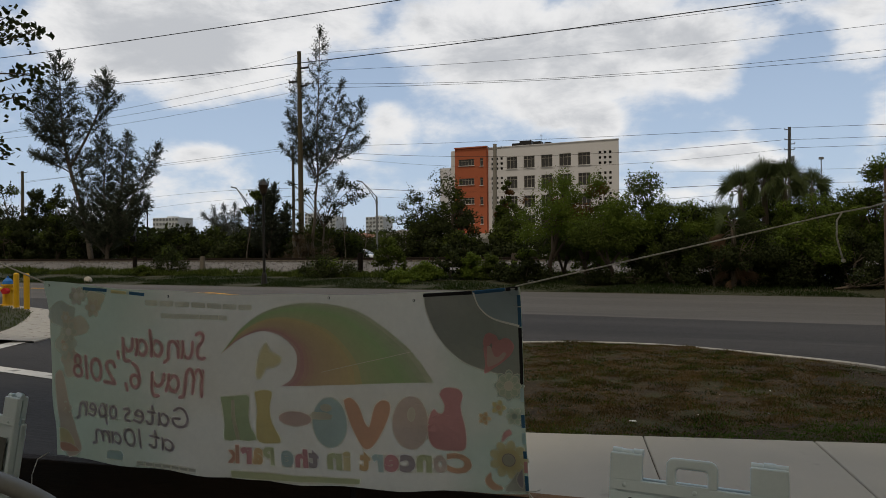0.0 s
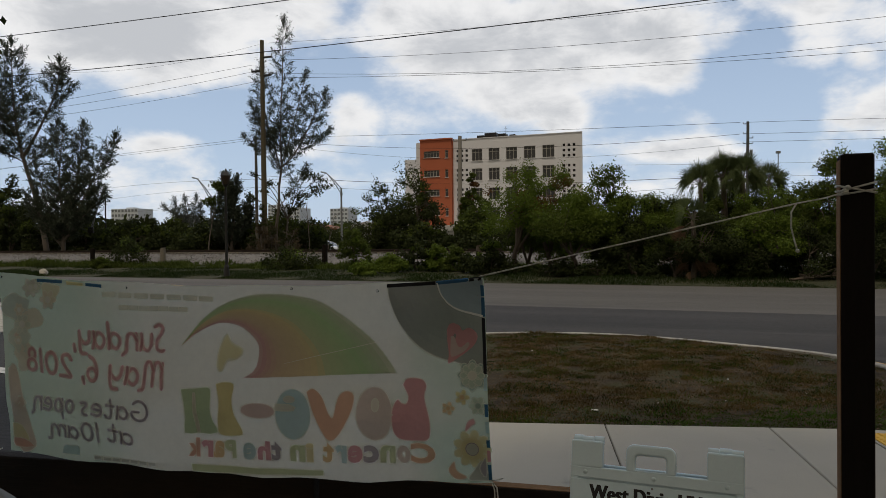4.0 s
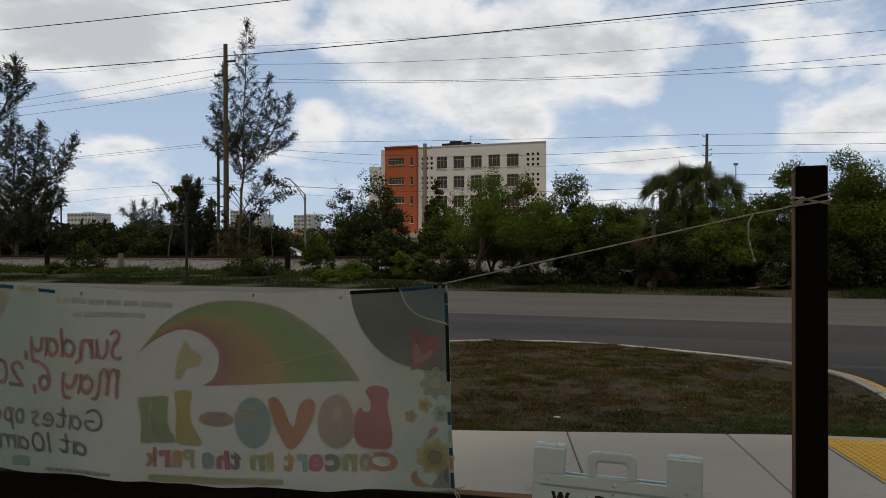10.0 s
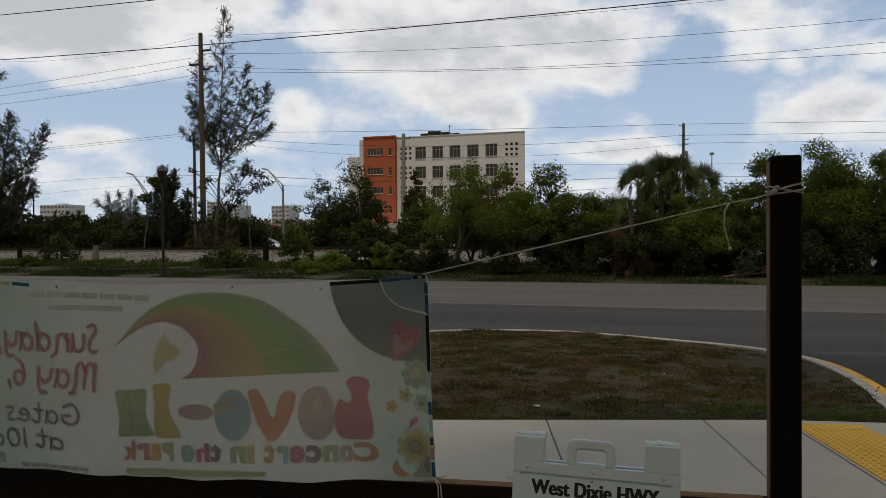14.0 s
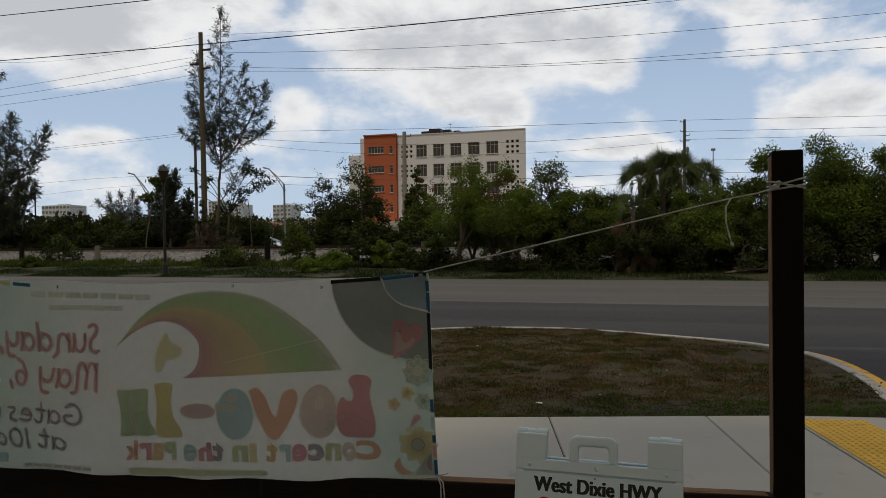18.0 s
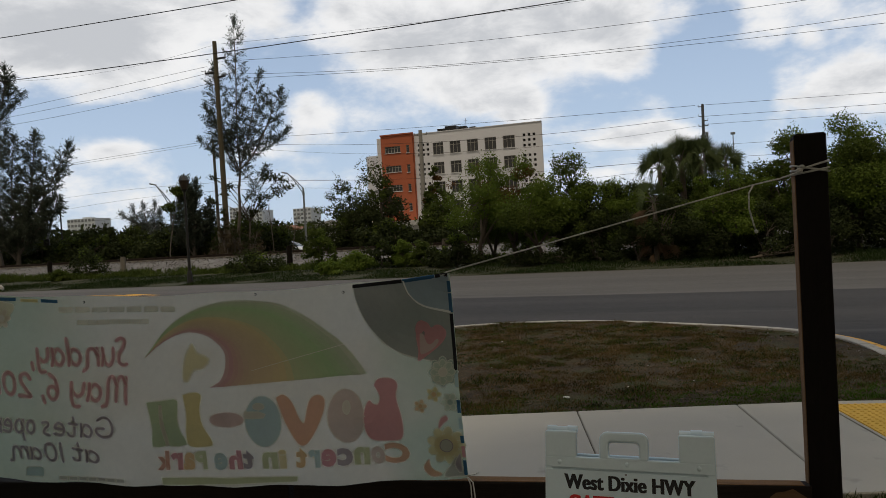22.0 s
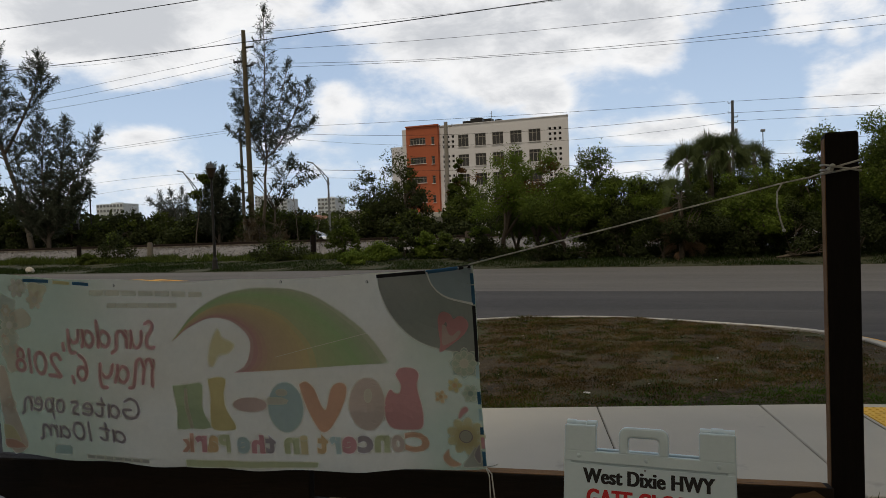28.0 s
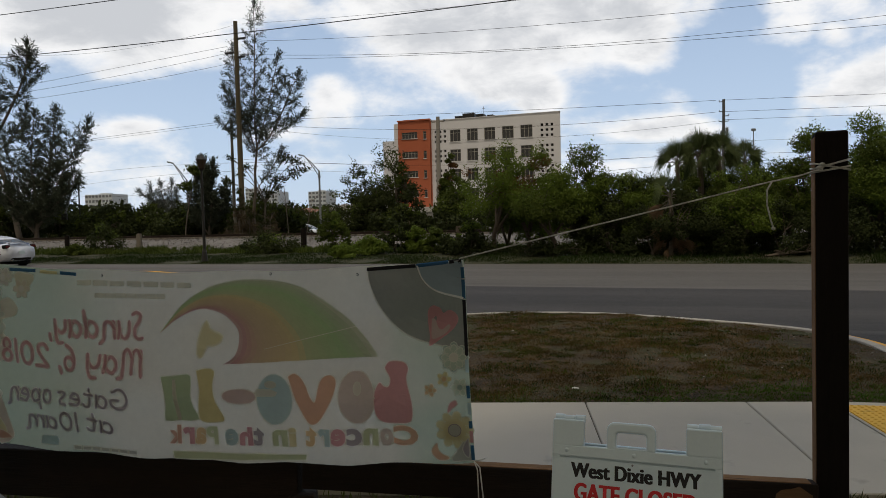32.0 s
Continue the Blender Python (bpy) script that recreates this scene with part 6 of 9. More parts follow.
hang((32.05, 76.54, 12.77), (41.60, 72.53, 12.38), (50.12, 68.95, 12.05), 0.0187, 0, 0.8)
hang((32.05, 76.54, 11.90), (41.61, 72.53, 11.55), (50.12, 68.95, 11.19), 0.0173, 0, 0.8)
hang((-58.36, 124.51, 11.50), (-30.31, 112.73, 11.67), (-8.76, 103.68, 10.20), 0.0187, 0.6, 0)
hang((-57.60, 124.19, 9.60), (-30.99, 113.02, 10.39), (-10.35, 104.35, 9.19), 0.0158, 0.6, 0)
hang((-8.76, 103.68, 10.20), (8.54, 96.41, 9.27), (29.50, 87.61, 9.12), 0.0187, 0.6, 0)
hang((23.43, 90.16, 9.10), (32.19, 86.48, 9.03), (55.71, 76.60, 8.08), 0.0173, 0, 0.8)
hang((21.22, 91.09, 7.57), (29.51, 87.61, 7.92), (55.71, 76.60, 7.32), 0.0173, 0, 0.8)
hang((18.51, 92.23, 11.24), (28.68, 87.95, 10.77), (55.70, 76.60, 9.98), 0.0130, 0, 0.8)
hang((-58.42, 124.53, 7.55), (-38.88, 116.33, 8.40), (-30.32, 112.73, 10.46), 0.0144, 0.6, 0)

for end in (0, -1):
    top = through_points((-13.15, 25.52, 7.82), (-4.28, 21.80, 7.53), (4.78, 17.99, 7.37), 0.8, 0.8)[end]
    utility_pole("wooden utility pole on the park side of the road", top + Vector((0, 0, 0.4)), (top.x, top.y, -0.2), 0.16, ((0.4, 0.6, 0),))


# ---------------------------------------------------------------- the park lamp and old fence posts on the verge
def build_lamp():
    x, y = -10.25, 33.2
    g = land_z(x, y)
    high = 4.95
    lamp = thing("park_lamp", "black cast-iron park lamp with a flared lantern on the verge", "street lamp", at=(x, y, g - 0.03))
    bm = rod((0, 0, 0), (0, 0, 0.5), 0.16, 0.11, 12)
    rod((0, 0, 0.5), (0, 0, 0.62), 0.12, 0.075, 12, bm=bm)
    part("foot", bm, METAL_BLACK, lamp)
    part("shaft", rod((0, 0, 0.6), (0, 0, high - 0.75), 0.07, 0.05, 12), METAL_BLACK, lamp)
    bm = rod((0, 0, high - 0.75), (0, 0, high - 0.62), 0.05, 0.14, 10)
    part("collar", bm, METAL_BLACK, lamp)
    glass = surf("lamp_glass", (0.045, 0.036, 0.028), (0.085, 0.062, 0.042), 3, 20, 0.3, 0.0, through_light=0.15)
    part("lantern", rod((0, 0, high - 0.62), (0, 0, high - 0.22), 0.14, 0.24, 8), glass, lamp)
    part("hood", rod((0, 0, high - 0.22), (0, 0, high - 0.02), 0.29, 0.10, 8), METAL_BLACK, lamp)
    part("finial", rod((0, 0, high - 0.02), (0, 0, high + 0.12), 0.05, 0.015, 8), METAL_BLACK, lamp)


build_lamp()


def stump(at, high, r, label, mat):
    s = thing("bollard", label, "bollard", "old posts along the railway verge", at=at)
    bm = rod((0, 0, -0.1), (0.02, 0, high), r, r * 0.92, 10)
    bmesh.ops.bevel(bm, geom=[e for e in bm.edges if all(v.co.z > high - 0.01 for v in e.verts)], offset=0.03, segments=2, affect="EDGES")
    part("shaft", bm, mat, s)
    part("top_face", rod((0.02, 0, high - 0.002), (0.02, 0, high + 0.012), r * 0.8, r * 0.7, 10), mat, s)


for (px, py, n, hh, r, lab, m) in (
        (-22.59, 45.49, 36, 1.10, 0.15, "dark weathered timber bollard among weeds", WOOD_DARK),
        (-17.21, 43.23, 36, 1.12, 0.17, "grey weathered timber bollard beside a bush", POST_OLD),
        (-6.84, 39.87, 37, 1.20, 0.17, "nearly black timber bollard on the railway verge", WOOD_DARK),
        (1.55, 35.35, 36, 1.15, 0.15, "dark timber bollard among vines", BARK)):
    stump((px, py, land_z(px, py)), hh, r, lab, m)


# ---------------------------------------------------------------- hydrant corner
def build_hydrant():
    base = (-14.25, 20.8, 0.05)
    h = thing("fire_hydrant", "yellow fire hydrant with a blue bonnet", "fire hydrant", at=base)
    part("flange", rod((0, 0, 0), (0, 0, 0.06), 0.20, 0.20, 14), HYDRANT_YELLOW, h)
    part("barrel", rod((0, 0, 0.06), (0, 0, 0.62), 0.145, 0.14, 14), HYDRANT_YELLOW, h)
    part("collar", rod((0, 0, 0.60), (0, 0, 0.66), 0.19, 0.19, 14), HYDRANT_YELLOW, h)
    bm = rod((0, 0, 0.66), (0, 0, 0.76), 0.16, 0.13, 14)
    rod((0, 0, 0.76), (0, 0, 0.84), 0.13, 0.05, 14, bm=bm)
    rod((0, 0, 0.84), (0, 0, 0.90), 0.035, 0.03, 5, bm=bm)
    part("bonnet", bm, HYDRANT_BLUE, h, "bright blue bonnet")
    for d in ((1, 0), (-1, 0)):
        part("side_nozzle", rod((0.1 * d[0], 0, 0.50), (0.24 * d[0], 0, 0.50), 0.065, 0.065, 10), HYDRANT_YELLOW, h)
    part("pumper_nozzle", rod((0.05, -0.1, 0.46), (0.05, -0.26, 0.46), 0.09, 0.09, 12), INK_RED, h, "red pumper cap")
    for (x, y) in ((-13.35, 19.85), (-12.65, 19.25)):
        b = thing("bollard", "plain yellow steel bollard guarding the hydrant", "bollard", "yellow bollards round the hydrant", at=(x, y, 0.05))
        bm = rod((0, 0, -0.05), (0, 0, 0.98), 0.075, 0.075, 14)
        rod((0, 0, 0.98), (0, 0, 1.02), 0.075, 0.045, 14, bm=bm)
        part("pipe", bm, HYDRANT_YELLOW, b)
        part("base_ring", rod((0, 0, 0), (0, 0, 0.03), 0.11, 0.10, 14), CURB, b)


build_hydrant()


# ---------------------------------------------------------------- a grey pipe rail near the camera
def build_pipe():
    p = thing("pipe_rail", "bent grey painted pipe rail beside the folding sign", "rail")
    pts = glide([(-2.25, 2.40, -0.04), (-2.22, 2.40, 0.55), (-2.10, 2.38, 0.84), (-1.85, 2.33, 0.895), (-1.45, 2.20, 0.845), (-1.22, 2.10, 0.74), (-1.13, 2.05, 0.5), (-1.12, 2.05, -0.04)], 5)
    tube("pipe", pts, 0.030, surf("grey_paint", (0.16, 0.165, 0.16), (0.22, 0.225, 0.215), 3, 40, 0.5, 0.1), p, sides=12)


build_pipe()


# ---------------------------------------------------------------- trees and shrubs
def unit(rng, k):
    v = rng.normal(size=(k, 3))
    return v / np.linalg.norm(v, axis=1, keepdims=True)


def leaf_quads(rng, centres, length, width, droop=0.0, along=None, face=None):
    """Loose leaves at centres, each a small folded diamond."""
    k = len(centres)
    a = unit(rng, k)
    if along is not None:
        a = 0.45 * a + along
    a[:, 2] -= droop
    a /= np.linalg.norm(a, axis=1, keepdims=True)
    b = np.cross(a, unit(rng, k) * 0.9 + np.array([0.0, 0.0, 0.75]) if face is None else face + 0.34 * unit(rng, k))
    b /= np.linalg.norm(b, axis=1, keepdims=True) + 1e-6
    s = rng.uniform(0.65, 1.25, (k, 1))
    a, b = a * length * s / 2, b * width * s / 2
    return np.stack([centres - a, centres - b * 1.0, centres + a, centres + b], 1)


def crown_points(rng, blobs, density):
    """Points spread through many clumps; blobs are (x, y, z, rx, ry, rz)."""
    out = []
    for x, y, z, rx, ry, rz in blobs:
        vol = rx * ry * rz
        clumps = max(5, int(10 * vol ** 0.62))
        u = unit(rng, clumps) * rng.uniform(0.35, 1.0, (clumps, 1)) ** 0.6
        cs = np.array([x, y, z]) + u * np.array([rx, ry, rz])
        cr = 0.30 * vol ** (1 / 3) * rng.uniform(0.55, 1.25, (clumps, 1))
        per = max(8, int(density * vol / clumps))
        p = cs[:, None, :] + rng.normal(size=(clumps, per, 3)) * (cr[:, None, :] * np.array([0.62, 0.62, 0.48]))
        out.append(p.reshape(-1, 3))
    return np.concatenate(out)


def limbs(name, forks, mat, parent):
    """Trunk and limbs joined into one mesh: forks are lists of points with a start radius."""
    vs, fs = [], []
    for pts, r0, r1 in forks:
        line = glide(pts, 4) if len(pts) > 2 else [Vector(p) for p in pts]
        n = len(line)
        v, f = tube_data(line, [r0 + (r1 - r0) * i / (n - 1) for i in range(n)], 7)
        o = len(vs)
        vs += v
        fs += [tuple(i + o for i in q) for q in f]
    return raw(name, vs, fs, mat, parent, smooth=True)


def broadleaf(name, label, cat, x, y, high, half, seed, mat, leaves=5000, leaf_len=0.17, leaf_w=0.085, low=0.1, trunk=0.12, bark=BARK, group="", tint=None, clumps=46, shape=1.6, lean=0.0, share=0.17):
    """Leaf clumps, fuller on their upper side, at the ends of forked limbs: uneven outline, gaps between clumps."""
    rng = np.random.default_rng(seed)
    t = thing(name, label, cat, group, at=(x, y, land_z(x, y)))
    fork_z = high * max(low * 0.8, 0.08)
    forks = [([(0, 0, -0.15), (rng.normal() * 0.1, 0, fork_z * 0.5), (rng.normal() * 0.15, rng.normal() * 0.1, fork_z)], trunk * 1.25, trunk)]
    pts, young, faces, young_faces = [], [], [], []
    bump = rng.uniform(0.60, 1.0, 9)
    boughs = [(rng.uniform(-0.4, 0.4) * half, rng.uniform(-0.3, 0.3) * half, high * rng.uniform(0.35, 0.6)) for _ in range(4)]
    for b in boughs:
        forks.append(([(0, 0, fork_z * 0.7), (b[0] * 0.6, b[1] * 0.6, (fork_z + b[2]) / 2), b], trunk * 0.8, trunk * 0.45))
    for k in range(clumps):
        a = rng.uniform(0, 2 * math.pi)
        rr = math.sqrt(rng.uniform(0.0, 1.0))
        lim = bump[int(a / 6.2832 * 9) % 9]
        top = high * (1.0 - 0.50 * rr ** shape) * (0.82 + 0.18 * lim)
        cz = low * high + (top - low * high) * rng.uniform(0.0, 1.0) ** 0.65
        cx, cy = math.cos(a) * half * rr * lim, math.sin(a) * half * 0.85 * rr * lim
        if k < 3:
            cx, cy, cz = cx * 0.4, cy * 0.4, high * (0.94 - 0.05 * k)
        cx += lean * cz / high
        r = half * rng.uniform(0.09, 0.22)
        m = max(6, int(leaves / clumps * rng.uniform(0.5, 1.5) * (r / half / 0.15) ** 1.6))
        u = unit(rng, m)
        out = u + np.array([0, 0, 0.35])
        u = u * rng.uniform(0.30, 1.0, (m, 1)) ** 0.4 * 1.45
        u[:, 2] = np.where(u[:, 2] < 0, u[:, 2] * 0.7, u[:, 2])
        u += rng.normal(size=(m, 3)) * 0.20
        c = np.array([cx, cy, cz]) + u * np.array([r, r, r * 0.85])
        fresh = tint and cz > high * 0.55 and rng.uniform() < share * 2
        (young if fresh else pts).append(c)
        (young_faces if fresh else faces).append(out)
        # a few single sprigs break the outline
        for _ in range(1):
            d = unit(rng, 1)[0] + np.array([0, 0, 0.6])
            s = np.linspace(0.5, 1.35, 9)[:, None] * r * 1.3
            pts.append(np.array([cx, cy, cz]) + d * s + rng.normal(size=(9, 3)) * 0.05)
            faces.append(unit(rng, 9) + np.array([0, 0, 0.5]))
        if k % 2 == 0:
            b = boughs[rng.integers(0, 4)]
            forks.append(([b, ((b[0] + cx) * 0.5, (b[1] + cy) * 0.5, (b[2] + cz) * 0.5 + 0.04 * high), (cx, cy, cz)], trunk * 0.32, trunk * 0.08))
    limbs("trunk", forks, bark, t)
    for nm, c, f, m in (("crown", pts, faces, mat), ("young_leaves", young, young_faces, tint)):
        if c:
            c, f = np.concatenate(c), np.concatenate(f)
            up = c[:, 2] > 0.03
            quads(nm, leaf_quads(rng, c[up], leaf_len, leaf_w, 0.15, None, f[up]), m, t)
    return t


def casuarina(name, label, x, y, stems, seed, tuft=0.22, wide=0.03, rich=1.0, mat=NEEDLE):
    """A feathery ironwood: leaders, long rising branches, and twigs of fine needles towards the branch ends."""
    rng = np.random.default_rng(seed)
    t = thing(name, label, "tree", "ironwood trees", at=(x, y, land_z(x, y)))
    forks, centres, ways = [], [], []
    for path, r0, start, spread in stems:
        line = glide(path, 8)
        forks.append((path, r0, 0.025))
        length = sum((p - q).length for p, q in zip(line, line[1:]))
        n = int(length * (1 - start) * 3.4 * rich) + 6
        for k in range(n + 3):
            s = start + (1 - start) * (k + rng.uniform(0, 1)) / n if k < n else 0.999
            s = min(s, 0.999)
            i = min(int(s * (len(line) - 1)), len(line) - 2)
            p = line[i].lerp(line[i + 1], s * (len(line) - 1) - i)
            ax = (line[i + 1] - line[i]).normalized()
            a = k * 2.4 + rng.uniform(-0.5, 0.5)
            f = (s - start) / (1 - start)
            env = (0.45 + 0.55 * min(1.0, f * 4)) * (1 - 0.66 * f)
            ln = max(0.35, spread * env * rng.uniform(0.5, 1.15))
            rise = rng.uniform(0.15, 0.75)
            d = (Vector((math.cos(a), math.sin(a) * 0.8, 0)) + ax * rise).normalized()
            if k >= n:
                d = (ax + Vector(rng.normal(size=3)) * 0.12).normalized()
                ln = 0.7
            q1 = p + d * ln * 0.5
            q2 = p + d * ln + Vector((0, 0, 0.22 * ln))
            forks.append(([p, q1, q2], 0.012 + 0.010 * ln, 0.005))
            m = int(4 + ln * 10)
            for j in range(m):
                u = 1.0 - 0.74 * rng.uniform(0, 1) ** 1.2
                c = p.lerp(q1, u * 2) if u < 0.5 else q1.lerp(q2, u * 2 - 1)
                w = (d * 0.8 + Vector(rng.normal(size=3)) * 0.7 + Vector((0, 0, 0.25))).normalized()
                tw = tuft * rng.uniform(1.2, 2.4)
                for v in range(8):
                    centres.append(c + w * tw * (v + 0.5) / 8 + Vector(rng.normal(size=3)) * 0.06)
                    ways.append(w * 0.8)
    limbs("trunk", forks, BARK_PALE, t)
    quads("needles", leaf_quads(rng, np.array(centres), tuft, wide, 0.08, np.array(ways)), mat, t)
    return t


def fan_palm(label, x, y, high, seed, fronds=18, reach=1.0, dry=10):
    """A cabbage palm: stiff pleated fans with free tips on long stalks."""
    rng = np.random.default_rng(seed)
    t = thing("palm_tree", label, "palm tree", "palms in the hedge", at=(x, y, land_z(x, y)))
    limbs("trunk", [([(0, 0, -0.2), (0.05, 0, high * 0.5), (0, 0, high)], 0.17 * min(reach * reach, 1.1), 0.12 * min(reach * reach, 1.1))], BARK, t)
    for nm, cnt, mat in (("fronds", fronds, FROND), ("dry_fronds", dry, DRY_FROND)):
        q, stalks = [], []
        for k in range(cnt):
            a = 2 * math.pi * (k * 0.618 + rng.uniform(0, 0.1))
            el = -0.45 + 1.95 * ((k + 0.5) / cnt) ** 0.8
            if nm == "dry_fronds":
                el = rng.uniform(-1.35, -0.25)
            d = Vector((math.cos(a) * math.cos(el), math.sin(a) * math.cos(el), math.sin(el)))
            stem = reach * rng.uniform(0.30, 0.72)
            root = Vector((0, 0, high - (0.0 if nm == "fronds" else rng.uniform(0.02, 0.75) * high)))
            hub = root + d * stem
            stalks.append(([root, root + d * stem * 0.5 + Vector((0, 0, 0.05)), hub], 0.02, 0.012))
            side = d.cross(Vector((0, 0, 1)))
            side = side.normalized() if side.length > 0.05 else Vector((1, 0, 0))
            side = Matrix.Rotation(math.pi / 2 + rng.uniform(-0.7, 0.7), 3, d) @ side
            nrm = side.cross(d)
            blades = 26
            sag = max(0.0, math.cos(el) - 0.62) * rng.uniform(1.0, 2.0) if nm == "fronds" else 0.0
            half_fan = 1.15 if nm == "fronds" else rng.uniform(0.25, 0.6)
            for b in range(blades):
                f = (b + 0.5) / blades * 2 - 1
                ang = f * half_fan
                w = (d * math.cos(ang) + side * math.sin(ang)).normalized()
                ln = reach * 0.80 * (1 - 0.20 * f * f) * rng.uniform(0.85, 1.12)
                pleat = nrm * (0.012 if b % 2 else -0.012)
                mid = hub + w * ln * 0.5 + pleat
                tip = hub + w * ln * (1 - 0.18 * sag) + Vector((0, 0, -(0.05 + 0.12 * abs(f) + 0.55 * sag) * ln)) + pleat
                wd = (w.cross(nrm)).normalized() * (0.021 if nm == "fronds" else 0.011) * reach
                q.append((hub, mid - wd, tip, mid + wd))
        if q:
            quads(nm, np.array([[tuple(v) for v in r] for r in q]), mat, t)
            limbs("stalk_sheaf" if nm == "fronds" else "dry_stalk_sheaf", stalks, BARK_PALE, t)
    return t


# ---- the tall ironwood by the transmission pole, and those further along
tall_tree = casuarina("ironwood_tree", "tall sparse feathery ironwood tree with a pale forked trunk", -13.56, 57.7, [
    ([(0, 0, -0.2), (-0.22, 0, 2.0), (0.02, 0, 4.2), (0.06, 0, 5.8), (0.26, 0, 7.5), (0.20, 0, 10.5), (0.40, 0, 14.6), (0.50, 0, 18.5)], 0.15, 0.50, 2.1),
    ([(0.18, 0, 7.3), (1.2, -0.2, 8.2), (2.2, -0.3, 9.8), (3.0, -0.3, 11.5), (3.6, -0.3, 12.8)], 0.08, 0.2, 2.2),
    ([(0.18, 0, 7.3), (0.7, 0.2, 9.0), (1.4, 0.2, 11.5), (2.1, 0.2, 14.2)], 0.07, 0.2, 2.2),
    ([(0.18, 0, 7.3), (-0.5, 0.2, 9.5), (-1.1, 0.2, 12.0), (-1.4, 0.2, 15.0)], 0.06, 0.2, 2.0),
    ([(0.15, 0, 7.2), (-0.8, -0.2, 9.2), (-1.8, -0.2, 11.8)], 0.05, 0.3, 1.5),
    ([(0.05, 0, 4.2), (0.8, 0.2, 5.2), (1.9, 0.2, 6.8)], 0.04, 0.5, 0.8),
    ([(0.1, 0, 7.2), (-0.9, 0.2, 8.2), (-2.3, 0.2, 9.4)], 0.04, 0.5, 0.8),
    ([(1.4, -0.2, 8.4), (2.8, 0, 9.2), (3.7, 0, 9.9)], 0.03, 0.3, 0.8)], 11, 0.25, 0.044, 1.6)
left_tree = casuarina("ironwood_tree", "leaning ironwood tree with a bare lower trunk and dense top", -39.4, 70.5, [
    ([(0, 0, -0.2), (-0.9, 0, 5.0), (-2.5, 0, 10.5), (-3.2, 0, 15.0), (-3.4, 0, 20.6)], 0.30, 0.48, 3.2),
    ([(-2.3, 0, 10.0), (-0.6, 0.2, 13.2), (0.9, 0.2, 16.5), (1.2, 0.2, 18.8)], 0.16, 0.35, 2.4),
    ([(-2.8, 0, 12.0), (-4.6, -0.2, 14.6), (-5.2, -0.2, 17.6)], 0.11, 0.25, 2.2),
    ([(-2.6, 0, 11.0), (-4.4, 0.2, 12.6), (-6.4, 0.3, 14.2)], 0.08, 0.3, 1.5),
    ([(-2.2, 0, 9.4), (-4.0, 0.2, 10.4), (-5.8, 0.3, 11.2)], 0.07, 0.25, 1.5),
    ([(-2.0, 0, 9.0), (-0.4, 0.2, 10.6), (0.8, 0.3, 13.0)], 0.08, 0.25, 1.6)], 12, 0.36, 0.055, 1.8)
left_tree_b = casuarina("ironwood_tree", "bushy dark ironwood tree with several rising leaders", -36.2, 67.3, [
    ([(0, 0, -0.2), (0.1, 0, 4.0), (-0.2, 0, 7.6), (0.2, 0, 11.6)], 0.22, 0.12, 2.2),
    ([(0, 0, 1.2), (1.0, 0.2, 5.0), (1.6, 0.2, 8.7), (2.0, 0.2, 11.9)], 0.15, 0.12, 2.0),
    ([(0, 0, 1.5), (1.6, -0.2, 4.4), (3.1, -0.2, 7.4), (5.0, -0.2, 10.8)], 0.13, 0.12, 2.3),
    ([(0, 0, 1.5), (2.0, -0.5, 3.6), (4.0, -0.5, 5.8)], 0.12, 0.12, 2.2),
    ([(0, 0, 1.0), (-1.3, 0.3, 4.2), (-2.6, 0.3, 8.8)], 0.13, 0.12, 2.2),
    ([(0, 0, 1.0), (-1.4, -0.4, 3.2), (-2.8, -0.4, 5.5)], 0.12, 0.12, 1.8)], 13, 0.34, 0.058, 2.05)
casuarina("ironwood_tree", "narrow dark young ironwood behind the park lamp", -19.0, 63.2, [
    ([(0, 0, -0.2), (-0.1, 0, 2.8), (-0.25, 0, 4.8), (-0.28, 0, 6.5)], 0.12, 0.42, 0.80),
    ([(-0.2, 0, 4.0), (-0.45, 0.2, 5.4), (-0.6, 0.2, 6.4)], 0.05, 0.3, 0.7),
    ([(-0.2, 0, 4.0), (0.1, 0.2, 5.4), (0.3, 0.2, 6.3)], 0.05, 0.3, 0.7),
    ([(0, 0, 0.6), (0.8, 0.3, 2.6), (1.15, 0.3, 3.6), (1.3, 0.3, 4.5)], 0.08, 0.15, 1.15),
    ([(0, 0, 0.6), (-0.9, 0.3, 1.9), (-1.35, 0.3, 3.2), (-1.2, 0.3, 4.6)], 0.08, 0.15, 1.2),
    ([(0, 0, 0.4), (0.2, -0.4, 2.0), (0.35, -0.4, 3.4), (0.15, -0.4, 4.6)], 0.08, 0.15, 1.15)], 14, 0.28, 0.085, 2.9)
casuarina("ironwood_tree", "windswept pale feathery ironwood far behind the hedge", -26.0, 73.2, [
    ([(0, 0, -0.2), (-0.5, 0, 2.6), (-1.3, 0, 3.9), (-2.4, 0, 4.7)], 0.10, 0.35, 0.8),
    ([(-0.2, 0, 1.4), (-0.9, 0.3, 3.3), (-1.7, 0.3, 5.1)], 0.07, 0.35, 0.8),
    ([(0, 0, 1.0), (-0.4, 0.2, 3.3), (-0.8, 0.2, 5.3)], 0.08, 0.35, 0.8),
    ([(0, 0, 1.0), (0.2, 0, 3.3), (0.35, 0, 5.3)], 0.07, 0.35, 0.8),
    ([(0, 0, 1.0), (0.6, 0, 2.8), (0.8, 0, 4.6)], 0.06, 0.35, 0.7)], 15, 0.26, 0.040, 1.9, NEEDLE_PALE)


